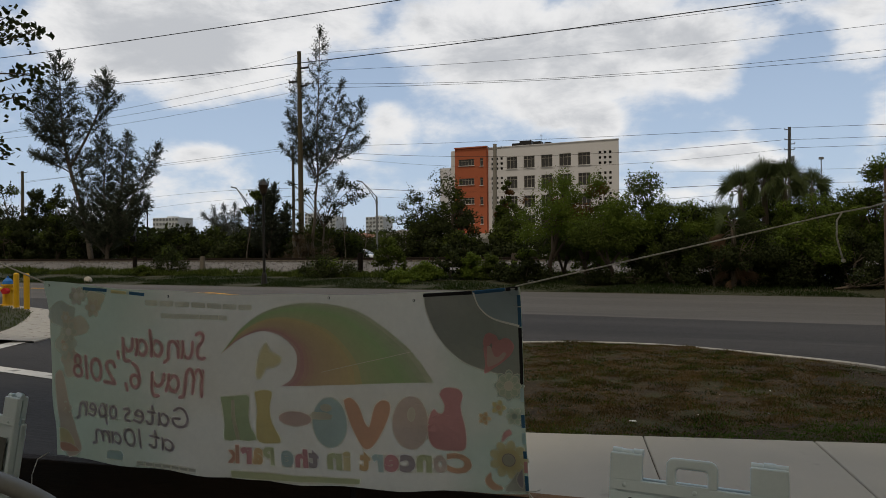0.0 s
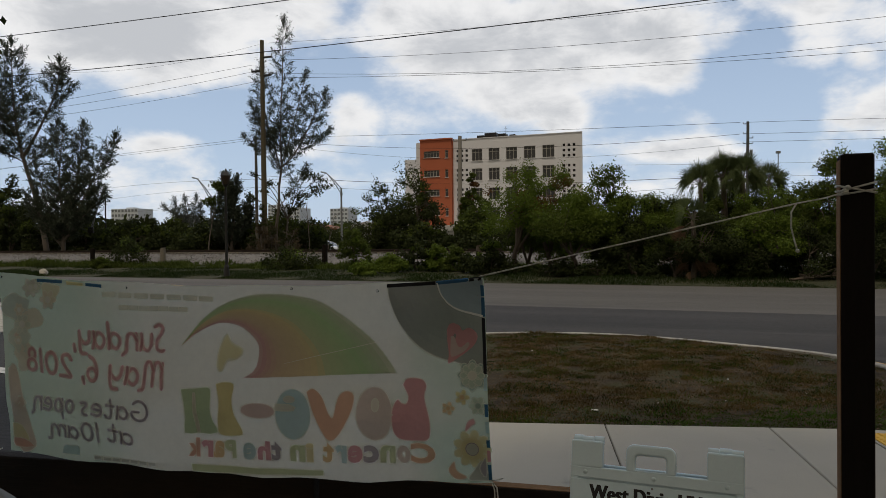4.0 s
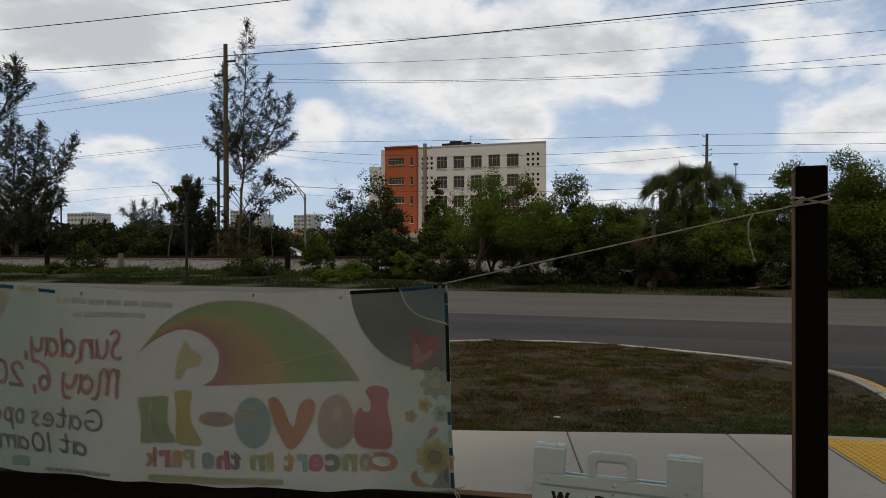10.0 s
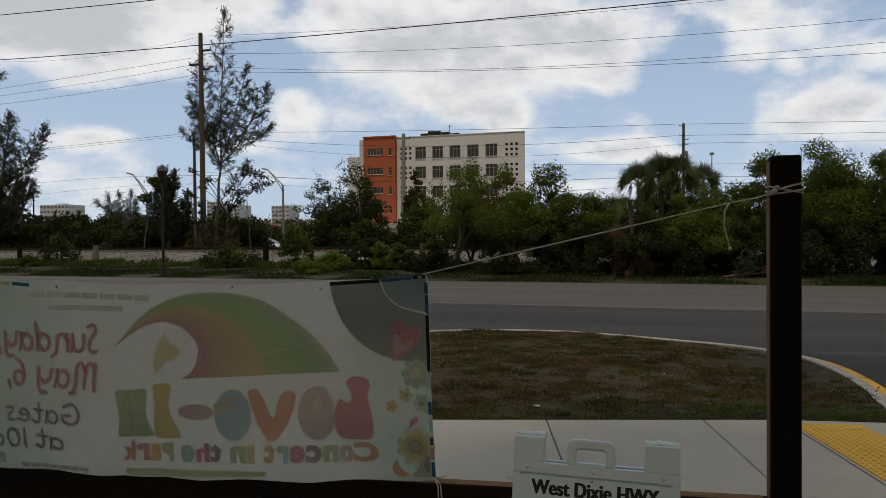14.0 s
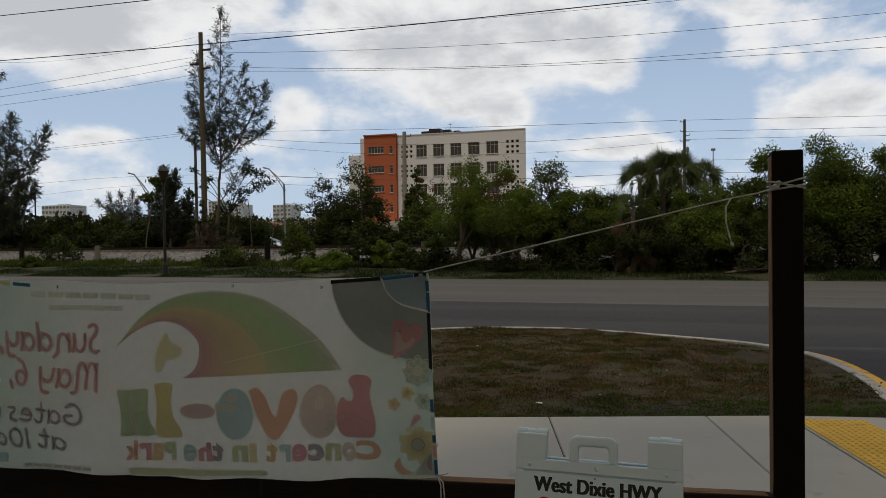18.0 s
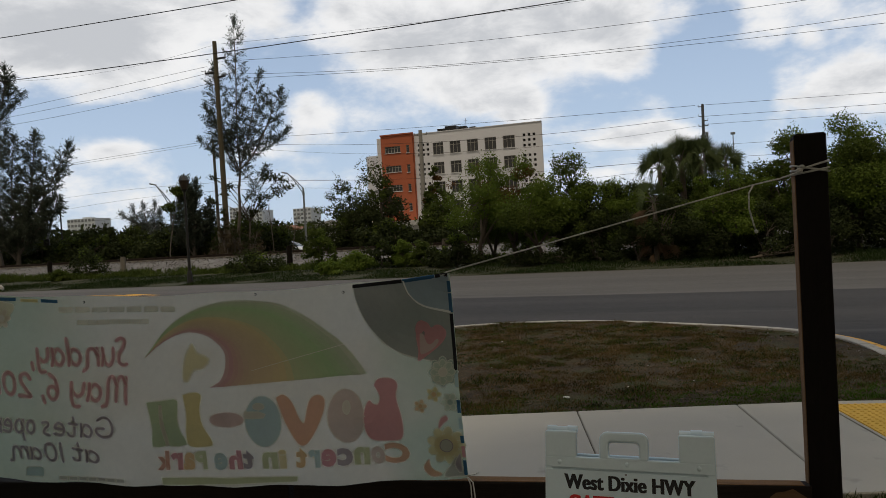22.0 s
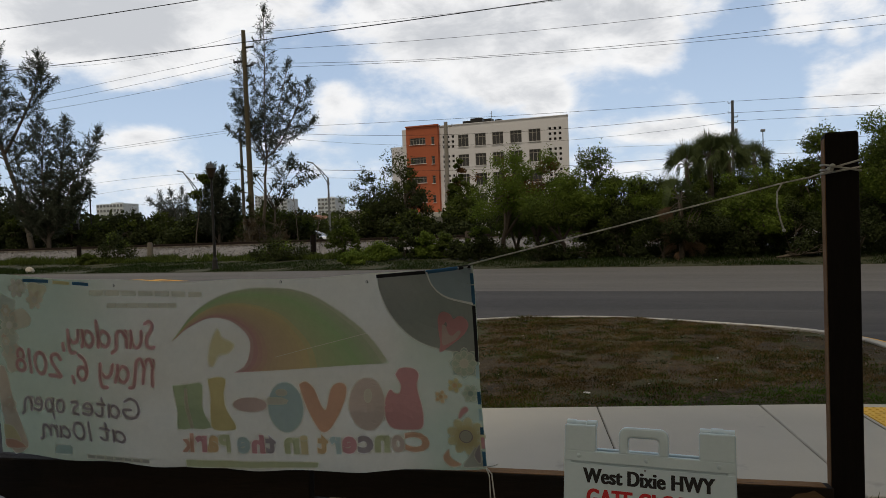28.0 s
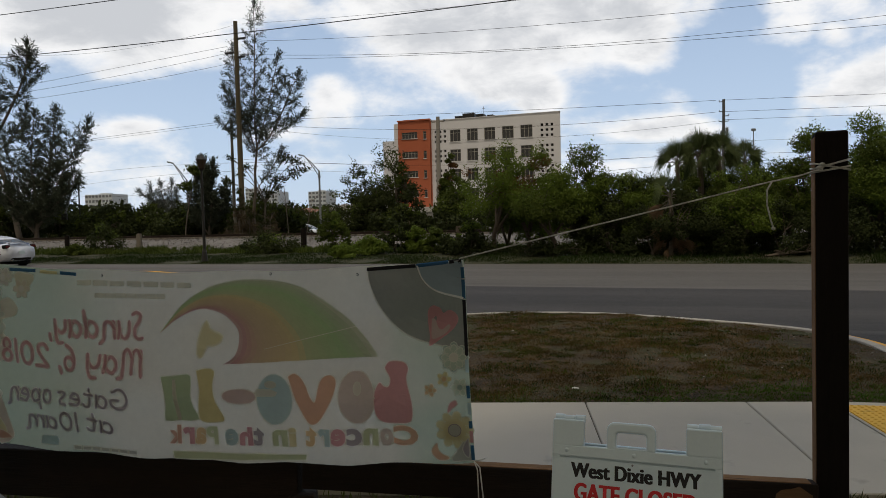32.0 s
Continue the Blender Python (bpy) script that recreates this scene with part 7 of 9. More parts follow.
def clump_tree(name, label, x, y, clumps, seed, mat, leaves, leaf_len, leaf_w, trunk, bark, group):
    """An open tree: a bare forked stem that carries separate leaf clumps, each (dx, dy, z, radius) from the foot."""
    rng = np.random.default_rng(seed)
    t = thing(name, label, "tree", group, at=(x, y, land_z(x, y)))
    top = max(c[2] for c in clumps)
    hub = Vector((sum(c[0] for c in clumps) / len(clumps) * 0.45, 0, top * 0.46))
    forks = [([(0, 0, -0.2), (hub.x * 0.25, 0.05, hub.z * 0.5), hub], trunk, trunk * 0.7)]
    pts, faces = [], []
    for dx, dy, z, r in clumps:
        c = Vector((dx, dy, z))
        mid = hub.lerp(c, 0.5) + Vector((0, 0, 0.12 * (c - hub).length))
        forks.append(([hub, mid, c], trunk * 0.45, trunk * 0.12))
        for _ in range(7):
            o = Vector(unit(rng, 1)[0]) * r * rng.uniform(0.35, 0.95)
            o.z *= 0.62
            forks.append(([mid.lerp(c, rng.uniform(0.4, 1.0)), c + o * 0.6, c + o], trunk * 0.14, trunk * 0.06))
            m = int(leaves * r * r / 7)
            u = rng.normal(size=(m, 3)) * np.array([0.30, 0.30, 0.20]) * r
            pts.append(np.array(c + o) + u)
            faces.append(u / r + np.array([0, 0, 0.7]))
    limbs("trunk", forks, bark, t)
    quads("crown", leaf_quads(rng, np.concatenate(pts), leaf_len, leaf_w, 0.2, None, np.concatenate(faces)), mat, t)
    return t


clump_tree("tree", "small airy broad-leaved tree leaning beside the poles", -13.2, 58.7, (
    (1.75, 0, 6.75, 0.85), (2.55, 0.2, 6.55, 0.70), (2.65, 0, 5.55, 0.75), (3.30, -0.2, 6.0, 0.55), (0.45, 0.2, 5.1, 0.70), (0.25, 0, 4.2, 0.75), (1.50, 0.1, 5.3, 0.60), (1.1, -0.2, 4.6, 0.6),
    (-2.60, 0.2, 7.0, 0.45), (-1.25, 0.1, 6.2, 0.60), (-2.9, 0, 4.9, 0.55), (-1.9, 0.3, 5.5, 0.5), (-0.6, 0, 3.6, 0.7)), 129, LEAF_DARK, 330, 0.22, 0.13, 0.10, BARK_PALE, "trees beyond the railway")
clump_tree("sapling", "young tree with two tufts of broad leaves on thin pale stems", -20.4, 61.0, (
    (0.9, 0, 6.3, 0.62), (0.35, 0, 4.9, 0.66), (1.15, 0.1, 5.9, 0.45)), 131, LEAF_MID, 430, 0.34, 0.22, 0.06, BARK_PALE, "trees beyond the railway")


def dead_sapling(x, y, high, lean, seed):
    rng = np.random.default_rng(seed)
    t = thing("dead_sapling", "bare pale dead sapling among the railway brush", "sapling", "dead saplings", at=(x, y, land_z(x, y)))
    forks = [([(0, 0, -0.1), (lean * 0.4, 0, high * 0.5), (lean, 0, high)], 0.035, 0.010)]
    for k in range(7):
        f = rng.uniform(0.35, 0.9)
        p = Vector((lean * f, 0, high * f))
        q = p + Vector((rng.normal() * 0.45, rng.normal() * 0.2, rng.uniform(0.2, 0.8)))
        forks.append(([p, p.lerp(q, 0.5) + Vector((0, 0, 0.08)), q], 0.016, 0.006))
    limbs("trunk", forks, BARK_PALE, t)


for i, (x, high, lean) in enumerate(((-13.4, 2.4, -0.9), (-12.9, 2.1, 0.7), (-10.9, 4.6, -0.3), (-9.6, 3.6, 0.7), (-13.8, 1.8, -1.1))):
    dead_sapling(x, 57.0, high, lean, 500 + i)


HEDGE = [
    (3.08, 31.70, 4.84, 1.70, 'F', 0.10),
    (4.63, 32.06, 4.66, 1.57, 'F', 0.08),
    (6.80, 30.14, 4.73, 1.24, 'F', 0.12),
    (5.23, 29.80, 3.59, 1.41, 'M', 0.05),
    (8.11, 29.60, 3.30, 1.28, 'D', 0.05),
    (9.62, 29.96, 3.23, 1.30, 'D', 0.05),
    (9.88, 26.85, 2.45, 1.27, 'D', 0.03),
    (11.96, 26.98, 3.38, 1.32, 'F', 0.06),
    (14.30, 27.99, 3.55, 1.21, 'F', 0.05),
    (14.85, 27.60, 4.70, 1.34, 'M', 0.06),
    (16.59, 26.03, 4.97, 1.64, 'F', 0.06),
    (18.17, 25.37, 4.74, 1.70, 'M', 0.06),
    (19.66, 24.74, 4.44, 1.66, 'F', 0.06),
    (7.41, 27.89, 2.21, 1.32, 'D', 0.00),
    (11.14, 26.32, 1.89, 1.45, 'D', 0.00),
    (13.10, 25.30, 1.93, 1.40, 'D', 0.00),
    (15.00, 24.50, 2.17, 1.55, 'D', 0.00),
    (17.05, 23.84, 2.11, 1.50, 'D', 0.00),
    (2.44, 30.47, 2.13, 1.20, 'D', 0.00),
    (4.51, 29.11, 1.95, 1.38, 'D', 0.00),
    (6.19, 28.40, 2.02, 1.23, 'D', 0.00),
    (8.89, 27.07, 1.73, 1.28, 'D', 0.00),
    (20.31, 23.47, 3.52, 1.67, 'M', 0.03),
    (18.40, 25.30, 1.70, 1.50, 'D', 0.00),
    (20.60, 25.00, 1.80, 1.60, 'D', 0.00),
    (16.60, 26.40, 1.60, 1.40, 'D', 0.00),
    (-2.87, 61.21, 8.00, 2.32, 'D', 0.12),
    (-5.90, 60.70, 5.95, 1.90, 'D', 0.15),
    (-2.10, 58.60, 6.60, 1.40, 'D', 0.15),
    (-4.00, 58.81, 4.38, 2.70, 'D', 0.10),
    (2.54, 55.93, 5.00, 1.76, 'M', 0.12),
    (2.02, 59.15, 7.09, 1.03, 'M', 0.20),
    (-14.78, 66.21, 3.63, 2.09, 'D', 0.05),
    (-14.60, 81.13, 3.58, 2.56, 'D', 0.05),
    (-13.85, 95.82, 3.64, 3.02, 'M', 0.05),
]


def build_hedge():
    mats = {"M": LEAF_MID, "F": LEAF_FRESH, "D": LEAF_DARK}
    names = {"M": "green leafy shrub tree in the hedge beside the road", "F": "fresh light-green leafy shrub tree in the hedge", "D": "dense dark-green shrub in the hedge"}
    for i, (x, y, high, half, k, low) in enumerate(HEDGE):
        near = across(x, y) < 40
        if near and high > 2.3:
            broadleaf("shrub", names[k], "shrub", x, y, high, half * 1.28, 100 + i, mats[k], leaves=10500 if x < 8 else 9000 if x < 14.5 else 15000 if x < 16 else 26000, clumps=46 if x < 8 else 40 if x < 14 else 44 if x < 16 else 58, leaf_len=0.10, leaf_w=0.056, low=0.36 if x < 8 else 0.30, trunk=0.05 + 0.008 * high, group="roadside hedge",
                      tint=LEAF_RUST if i < 2 else LEAF_MID if k == "F" else LEAF_FRESH, share=0.09 if i < 2 else 0.16 if k == 'F' else 0.3)
        elif near:
            broadleaf("shrub", names[k], "shrub", x, y + 0.9, high * (0.30 if x < 7 else 1.0), half * 1.1, 100 + i, mats[k], leaves=1800 if x < 7 else 6000, clumps=26, leaf_len=0.10, leaf_w=0.058, low=0.0, trunk=0.05, group="roadside hedge", tint=LEAF_MID, share=0.06)
        else:
            broadleaf("tree", "dark leafy tree beyond the railway", "tree", x, y, high, half * (1.45 if i in (26, 27, 28) else 1.1), 100 + i, mats[k], leaves=5200, clumps=54, leaf_len=0.21, leaf_w=0.11, low=low * 0.7, trunk=0.12, group="trees beyond the railway",
                      tint=LEAF_RUST if i == 31 else LEAF_MID, share=0.10)
    # the bushes before the palms
    for i, (top, half, k) in enumerate((((11.01, 29.58, 3.26), 1.0, "M"), ((11.95, 28.58, 3.36), 1.15, "F"), ((12.70, 27.87, 3.16), 1.1, "F"), ((9.98, 29.41, 2.63), 1.0, "D"), ((13.60, 28.21, 3.55), 1.1, "F"),
                                         ((7.55, 30.40, 3.45), 1.35, "D"), ((8.60, 30.00, 3.40), 1.35, "M"), ((10.40, 32.63, 3.48), 1.3, "D"), ((11.73, 32.07, 4.12), 1.4, "D"), ((12.71, 31.66, 4.04), 1.4, "D"), ((13.67, 31.26, 4.11), 1.4, "D"), ((14.80, 30.78, 3.75), 1.4, "M"), ((11.94, 31.38, 3.61), 1.7, "D"), ((13.10, 30.90, 3.58), 1.7, "M"), ((3.76, 33.42, 4.92), 1.5, "M"), ((5.31, 32.77, 4.78), 1.3, "F"))):
        x, y = top[0], top[1]
        broadleaf("shrub", names[k], "shrub", x, y, top[2] - land_z(x, y), half, 160 + i, mats[k], leaves=12000, clumps=56, leaf_len=0.092, leaf_w=0.052, low=0.1, trunk=0.07, group="roadside hedge", tint=LEAF_MID if k == "F" else LEAF_FRESH, share=0.2)
    # the long thicket beyond the railway on the far side
    rng = np.random.default_rng(77)
    x = -70.0
    i = 0
    while x < -12:
        n = rng.uniform(54, 62)
        high = rng.uniform(2.6, 3.9) + (2.0 if x < -37 else 0)
        half = rng.uniform(1.9, 3.0)
        px, py = on(x, n)
        broadleaf("shrub", "dark dense shrub of the railway thicket", "shrub", px, py, high, half, 200 + i, LEAF_DARK, leaves=3600, clumps=40, leaf_len=0.30, leaf_w=0.17, low=0.02, trunk=0.1, group="railway thicket", tint=LEAF_MID)
        x += half * 0.75
        i += 1
    for k, (top, half) in enumerate((((-66.44, 87.91, 11.56), 3.4), ((-57.24, 84.04, 10.35), 3.2), ((-52.89, 83.21, 9.67), 2.6), ((-50.32, 83.13, 10.17), 2.8))):
        px, py = top[0], top[1]
        broadleaf("tree", "dark leafy tree beyond the railway", "tree", px, py, top[2] - land_z(px, py), half, 340 + k, LEAF_DARK, leaves=6500, clumps=56, leaf_len=0.30, leaf_w=0.17, low=0.04, trunk=0.14, group="trees beyond the railway", tint=LEAF_MID, share=0.08)
    for x, n, high, half in ((-5.2, 56, 2.6, 1.7), (-2.0, 55, 2.6, 2.6), (1.8, 55, 2.6, 2.4), (5.5, 52, 3.0, 2.4), (9.5, 52, 3.0, 2.6), (14, 50, 3.0, 2.6), (19, 50, 3.2, 2.6), (25, 50, 3.4, 2.8)):
        px, py = on(x, n)
        broadleaf("shrub", "dark dense shrub of the railway thicket", "shrub", px, py, high, half, 300 + int(x * 3), LEAF_DARK, leaves=3600, clumps=40, leaf_len=0.30, leaf_w=0.17, low=0.02, trunk=0.1, group="railway thicket", tint=LEAF_MID)
    # far woods to the horizon
    for d, k, hh in ((170, 260, 7.5), (330, 320, 11.0)):
        pts = []
        for j in range(k):
            a = -1.15 + 2.3 * (j + rng.uniform(0, 1)) / k
            r = d * rng.uniform(0.9, 1.25)
            if d == 170 and -0.10 < a < 0.25:
                continue
            cx, cy = r * math.sin(a), r * math.cos(a)
            rad = hh * rng.uniform(0.35, 0.6)
            m = 90
            u = unit(rng, m) * rng.uniform(0.3, 1, (m, 1))
            pts.append(np.array([cx, cy, 0.3 + hh * rng.uniform(0.3, 0.55)]) + u * np.array([rad * 1.3, rad, hh * 0.45]))
        p = np.concatenate(pts)
        p = p[p[:, 2] > 0.3]
        w = quads("far_woods", leaf_quads(rng, p, hh * 0.22, hh * 0.16), LEAF_DARK)
        tagged(w, "far dark woods along the horizon", "trees", kind="stuff")


build_hedge()

def palm_at(label, hub, seed, fronds, reach, dry):
    fan_palm(label, hub[0], hub[1], hub[2] - land_z(hub[0], hub[1]), seed, fronds, reach, dry)


palm_at("cabbage palm with stiff fan fronds rising from the hedge", (10.70, 30.30, 3.85), 21, 22, 0.86, 0)
palm_at("tall cabbage palm with stiff fan fronds rising from the hedge", (11.62, 30.20, 4.10), 22, 26, 0.98, 0)
palm_at("cabbage palm with stiff fan fronds rising from the hedge", (12.35, 30.00, 4.00), 26, 26, 0.95, 0)
palm_at("cabbage palm half sunk in the hedge", (13.35, 29.80, 3.78), 24, 20, 0.84, 0)
palm_at("low cabbage palm with many hanging dry fronds", (9.25, 27.00, 2.35), 23, 10, 0.80, 40)


def fallen_branch(label, x, y, turn, long, seed):
    """A dead limb on the ground, forked, with bare twigs."""
    rng = np.random.default_rng(seed)
    t = thing("fallen_branch", label, "branch", "fallen branches", at=(x, y, land_z(x, y) + 0.03), turn=turn)
    forks = [([(0, 0, 0), (long * 0.5, 0.1, 0.10), (long, -0.1, 0.22)], 0.05, 0.02)]
    for _ in range(9):
        f = rng.uniform(0.2, 0.95)
        p = Vector((long * f, 0, 0.02 + 0.2 * f))
        q = p + Vector((rng.uniform(0.2, 0.8), rng.normal() * 0.3, rng.uniform(0.05, 0.40)))
        forks.append(([p, p.lerp(q, 0.5) + Vector((0, 0, 0.04)), q], 0.020, 0.006))
    limbs("limb", forks, BARK, t)


fallen_branch("bare dead branch lying at the foot of the hedge", 12.2, 25.6, -15, 1.9, 601)
fallen_branch("bare dead branch lying at the foot of the hedge", 12.6, 25.9, 20, 1.4, 602)


# ---- weeds and bushes on the verge before the railway
def build_verge():
    for i, (x, y, high, half, k) in enumerate((
            (-19.51, 44.19, 1.6, 1.6, "D"), (-8.40, 38.10, 0.95, 1.7, "D"), (-4.68, 36.46, 2.1, 1.0, "M"), (-1.55, 34.65, 1.55, 0.95, "D"),
            (-0.53, 34.22, 1.25, 0.85, "F"), (-2.82, 34.19, 0.75, 1.0, "F"), (0.41, 33.83, 1.1, 0.8, "M"), (1.16, 32.51, 0.9, 0.8, "D"),
            (-3.72, 32.56, 0.55, 0.8, "F"), (-20.70, 42.69, 0.6, 0.7, "M"), (1.86, 31.22, 1.4, 0.9, "D"))):
        broadleaf("bush", {"D": "low dark bush on the railway verge", "M": "green weedy bush on the railway verge", "F": "yellow-green vine heap on the railway verge"}[k], "bush", x, y, high, half, 400 + i,
                  {"D": LEAF_DARK, "M": LEAF_MID, "F": LEAF_FRESH}[k], leaves=2600, clumps=34, leaf_len=0.13, leaf_w=0.075, low=0.0, trunk=0.03, group="verge bushes", tint=LEAF_FRESH)
    # dry brush round the feet of the poles
    for i, (x, y, high, half) in enumerate(((-14.30, 55.50, 4.4, 0.75), (-14.23, 57.48, 3.0, 1.4), (-12.60, 57.29, 2.4, 1.2), (-15.92, 58.69, 2.0, 1.1))):
        broadleaf("bush", "dry brown twiggy brush round the foot of the poles", "bush", x, y, high, half, 430 + i, BRUSH, leaves=1900, clumps=40, leaf_len=0.16, leaf_w=0.05, low=0.0, trunk=0.04, bark=BARK_PALE, group="dry brush", tint=LEAF_DARK, share=0.4)
    rng = np.random.default_rng(5)

    def blades(name, x, y, z, hgt, wid, mat, label):
        k = len(x)
        a = rng.uniform(0, 2 * math.pi, k)
        lean = rng.normal(size=(k, 2)) * 0.45 * hgt[:, None]
        root = np.stack([x, y, z], 1)
        side = np.stack([np.cos(a), np.sin(a), 0 * a], 1) * wid[:, None] / 2
        tip = root + np.stack([lean[:, 0], lean[:, 1], hgt], 1)
        mid = root + np.stack([lean[:, 0] * 0.35, lean[:, 1] * 0.35, hgt * 0.6], 1)
        q = np.stack([root - side, mid + side * 0.7, tip, mid - side * 0.9], 1)
        tagged(quads(name, q, mat), label, "grass", kind="stuff")

    # rank weeds that hide the foot of the ballast
    k = 26000
    x = rng.uniform(-44, 14, k)
    n = rng.uniform(34.2, 37.4, k)
    y = n - SLANT * x
    patch = np.array([noise.noise((a * 0.45, b * 0.45, 4)) + 0.5 * noise.noise((a * 1.6, b * 1.6, 9)) for a, b in zip(x, y)])
    ok = patch + rng.normal(size=k) * 0.12 > -0.05 - 0.25 * (x > -24)
    x, n, y, patch = x[ok], n[ok], y[ok], patch[ok]
    z = np.interp(n, [p[0] for p in PROFILE], [p[1] for p in PROFILE]) - 0.02
    blades("verge_weeds", x, y, z, np.clip(0.24 + 0.5 * patch, 0.08, 0.75) * rng.uniform(0.5, 1.2, len(x)), np.full(len(x), 0.07), LEAF_MID, "tall green weeds at the foot of the railway bank")
    # roadside verge grass
    k = 110000
    x = rng.uniform(-42, 30, k)
    n = 27.9 + 9.5 * rng.uniform(0, 1, k) ** 1.5
    y = n - SLANT * x
    z = np.interp(n, [p[0] for p in PROFILE], [p[1] for p in PROFILE]) - 0.02
    patch = np.array([noise.noise((a * 0.35, b * 0.35, 1)) for a, b in zip(x, y)])
    h = np.clip(0.10 + 0.20 * patch, 0.03, 0.36) * rng.uniform(0.6, 1.4, k)
    bare = (x < -21) & (n > 29.5) & (patch < 0.12)
    keep = ~bare | (rng.uniform(0, 1, k) < 0.15)
    x, n, y, z, patch, h = x[keep], n[keep], y[keep], z[keep], patch[keep], h[keep]
    k = len(x)
    fresh = patch + rng.normal(size=k) * 0.25 > -0.50
    blades("verge_grass", x[fresh], y[fresh], z[fresh], h[fresh], np.full(fresh.sum(), 0.026), VERGE_GRASS, "rank green grass along the highway verge")
    blades("verge_straw", x[~fresh], y[~fresh], z[~fresh], h[~fresh] * 0.8, np.full((~fresh).sum(), 0.024), GRASS_DRY, "dry straw among the verge grass")
    # the lawn island: short tufts, mostly dead, greener by the pavement and to the right
    line = [(p.x, p.y) for p in glide([(a, b, 0) for a, b in CURB_LINE], 6)] + [(4.45, 5.0), (-2.6, 5.5)]
    k = 190000
    x, y = rng.uniform(-2.6, 5.3, k), rng.uniform(5.8, 12.1, k)
    ok = np.zeros(k, bool)
    for (x1, y1), (x2, y2) in zip(line, line[1:] + line[:1]):
        cr = ((y1 > y) != (y2 > y)) & (x < (x2 - x1) * (y - y1) / (y2 - y1 + 1e-9) + x1)
        ok ^= cr
    edge = y - (6.37 - 0.105 * x)
    ok &= (edge > 0.02) & (x > -0.9)
    x, y, edge = x[ok], y[ok], edge[ok]
    patch = np.array([0.7 * noise.noise((a * 1.3, b * 1.3, 5)) + 0.6 * noise.noise((a * 3.6, b * 3.6, 8)) + 0.4 * noise.noise((a * 9.0, b * 9.0, 2)) for a, b in zip(x, y)])
    dense = patch + rng.normal(size=len(x)) * 0.13 + 0.10 + 0.9 * np.clip(0.30 - edge, 0, 0.3) - 0.22 * np.clip(x - 3.6, 0, 1) * np.clip(edge - 0.9, 0, 1)
    keep = dense > -0.10
    x, y, edge, patch, dense = x[keep], y[keep], edge[keep], patch[keep], dense[keep]
    z = np.array([lawn_z(a, b) for a, b in zip(x, y)]) - 0.003
    h = np.clip(0.008 + 0.024 * dense, 0.005, 0.034) * rng.uniform(0.5, 1.3, len(x))
    hue = np.array([noise.noise((a * 0.8, b * 1.2, 15)) + 0.65 * noise.noise((a * 2.6, b * 3.6, 19)) for a, b in zip(x, y)])
    green = (hue * 1.1 + patch * 0.2 + rng.normal(size=len(x)) * 0.16 + 1.1 * np.clip(0.40 - edge, 0, 0.40) * np.clip(0.4 + 0.4 * x, 0, 1) + 0.15 * np.clip(x - 2.9, 0, 2)) > 0.38
    w = rng.uniform(0.006, 0.014, len(x))
    blades("lawn_grass", x[green], y[green], z[green], h[green], w[green], GRASS, "short sparse green grass of the lawn island")
    blades("lawn_straw", x[~green], y[~green], z[~green], h[~green], w[~green], GRASS_DRY, "dead straw-coloured grass of the lawn island")
    # pebbles and crumbs of concrete inside the curb
    k = 110
    q = glide([(a, b, 0) for a, b in CURB_LINE], 6)
    j = rng.integers(30, len(q) - 10, k)
    px = np.array([q[a].x for a in j]) - 0.10 - np.abs(rng.normal(size=k)) * 0.35
    py = np.array([q[a].y for a in j]) - 0.10 - np.abs(rng.normal(size=k)) * 0.25
    c = np.stack([px, py, [lawn_z(a, b) + 0.006 for a, b in zip(px, py)]], 1)
    c = c[c[:, 1] > 6.5 - 0.105 * c[:, 0]]
    u, v, s = unit(rng, len(c)), unit(rng, len(c)), rng.uniform(0.006, 0.017, (len(c), 1))
    tagged(quads("pebbles", np.concatenate([np.stack([c - u * s, c - v * s, c + u * s, c + np.array([0, 0, 1.0]) * s], 1), np.stack([c - u * s, c + np.array([0, 0, 1.0]) * s, c + u * s, c + v * s], 1)]), STONE), "pale pebbles and concrete crumbs along the curb", "pebbles", kind="stuff")
    # scattered tufts stand above the rest: tan, olive, dark, and vivid green towards the lower right
    k = 1900
    i = rng.integers(0, len(x), k)
    cx, cy, big = x[i], y[i], rng.uniform(0.03, 0.15, k) * rng.uniform(0.5, 1.0, k)
    per = 54
    tx = (cx[:, None] + rng.normal(size=(k, per)) * big[:, None] * 0.9).ravel()
    ty = (cy[:, None] + rng.normal(size=(k, per)) * big[:, None] * 0.6).ravel()
    th = (big[:, None] * rng.uniform(0.12, 0.45, (k, per))).ravel()
    rim = cy - (6.37 - 0.105 * cx)
    lush = np.clip(0.75 - rim, 0, 0.75) * np.clip(cx - 1.0, 0, 2.5) * 1.5
    pick = rng.uniform(0, 1, k)
    sort = np.where(rng.uniform(0, 1, k) < lush, 3, np.where(pick < 0.54, 0, np.where(pick < 0.80, 1, 2)))
    sort = np.repeat(sort, per)
    ok = (ty > 6.39 - 0.105 * tx) & (tx > -0.9) & (tx < 4.9)
    tx, ty, th, sort = tx[ok], ty[ok], th[ok], sort[ok]
    tz = np.array([lawn_z(a, b) for a, b in zip(tx, ty)]) - 0.003
    tw = rng.uniform(0.006, 0.013, len(tx))
    for q, (nm, mat, label) in enumerate((("straw_tufts", GRASS_DRY, "tan dry tufts scattered over the lawn island"), ("lawn_tufts", GRASS, "olive grass tufts scattered over the lawn island"),
                                          ("dark_tufts", VERGE_GRASS, "dark green weed tufts scattered over the lawn island"), ("fresh_tufts", GRASS_FRESH, "vivid green grass tufts along the pavement edge"))):
        m = sort == q
        blades(nm, tx[m], ty[m], tz[m], th[m], tw[m], mat, label)
    k = 9000
    i = rng.integers(0, len(x), k)
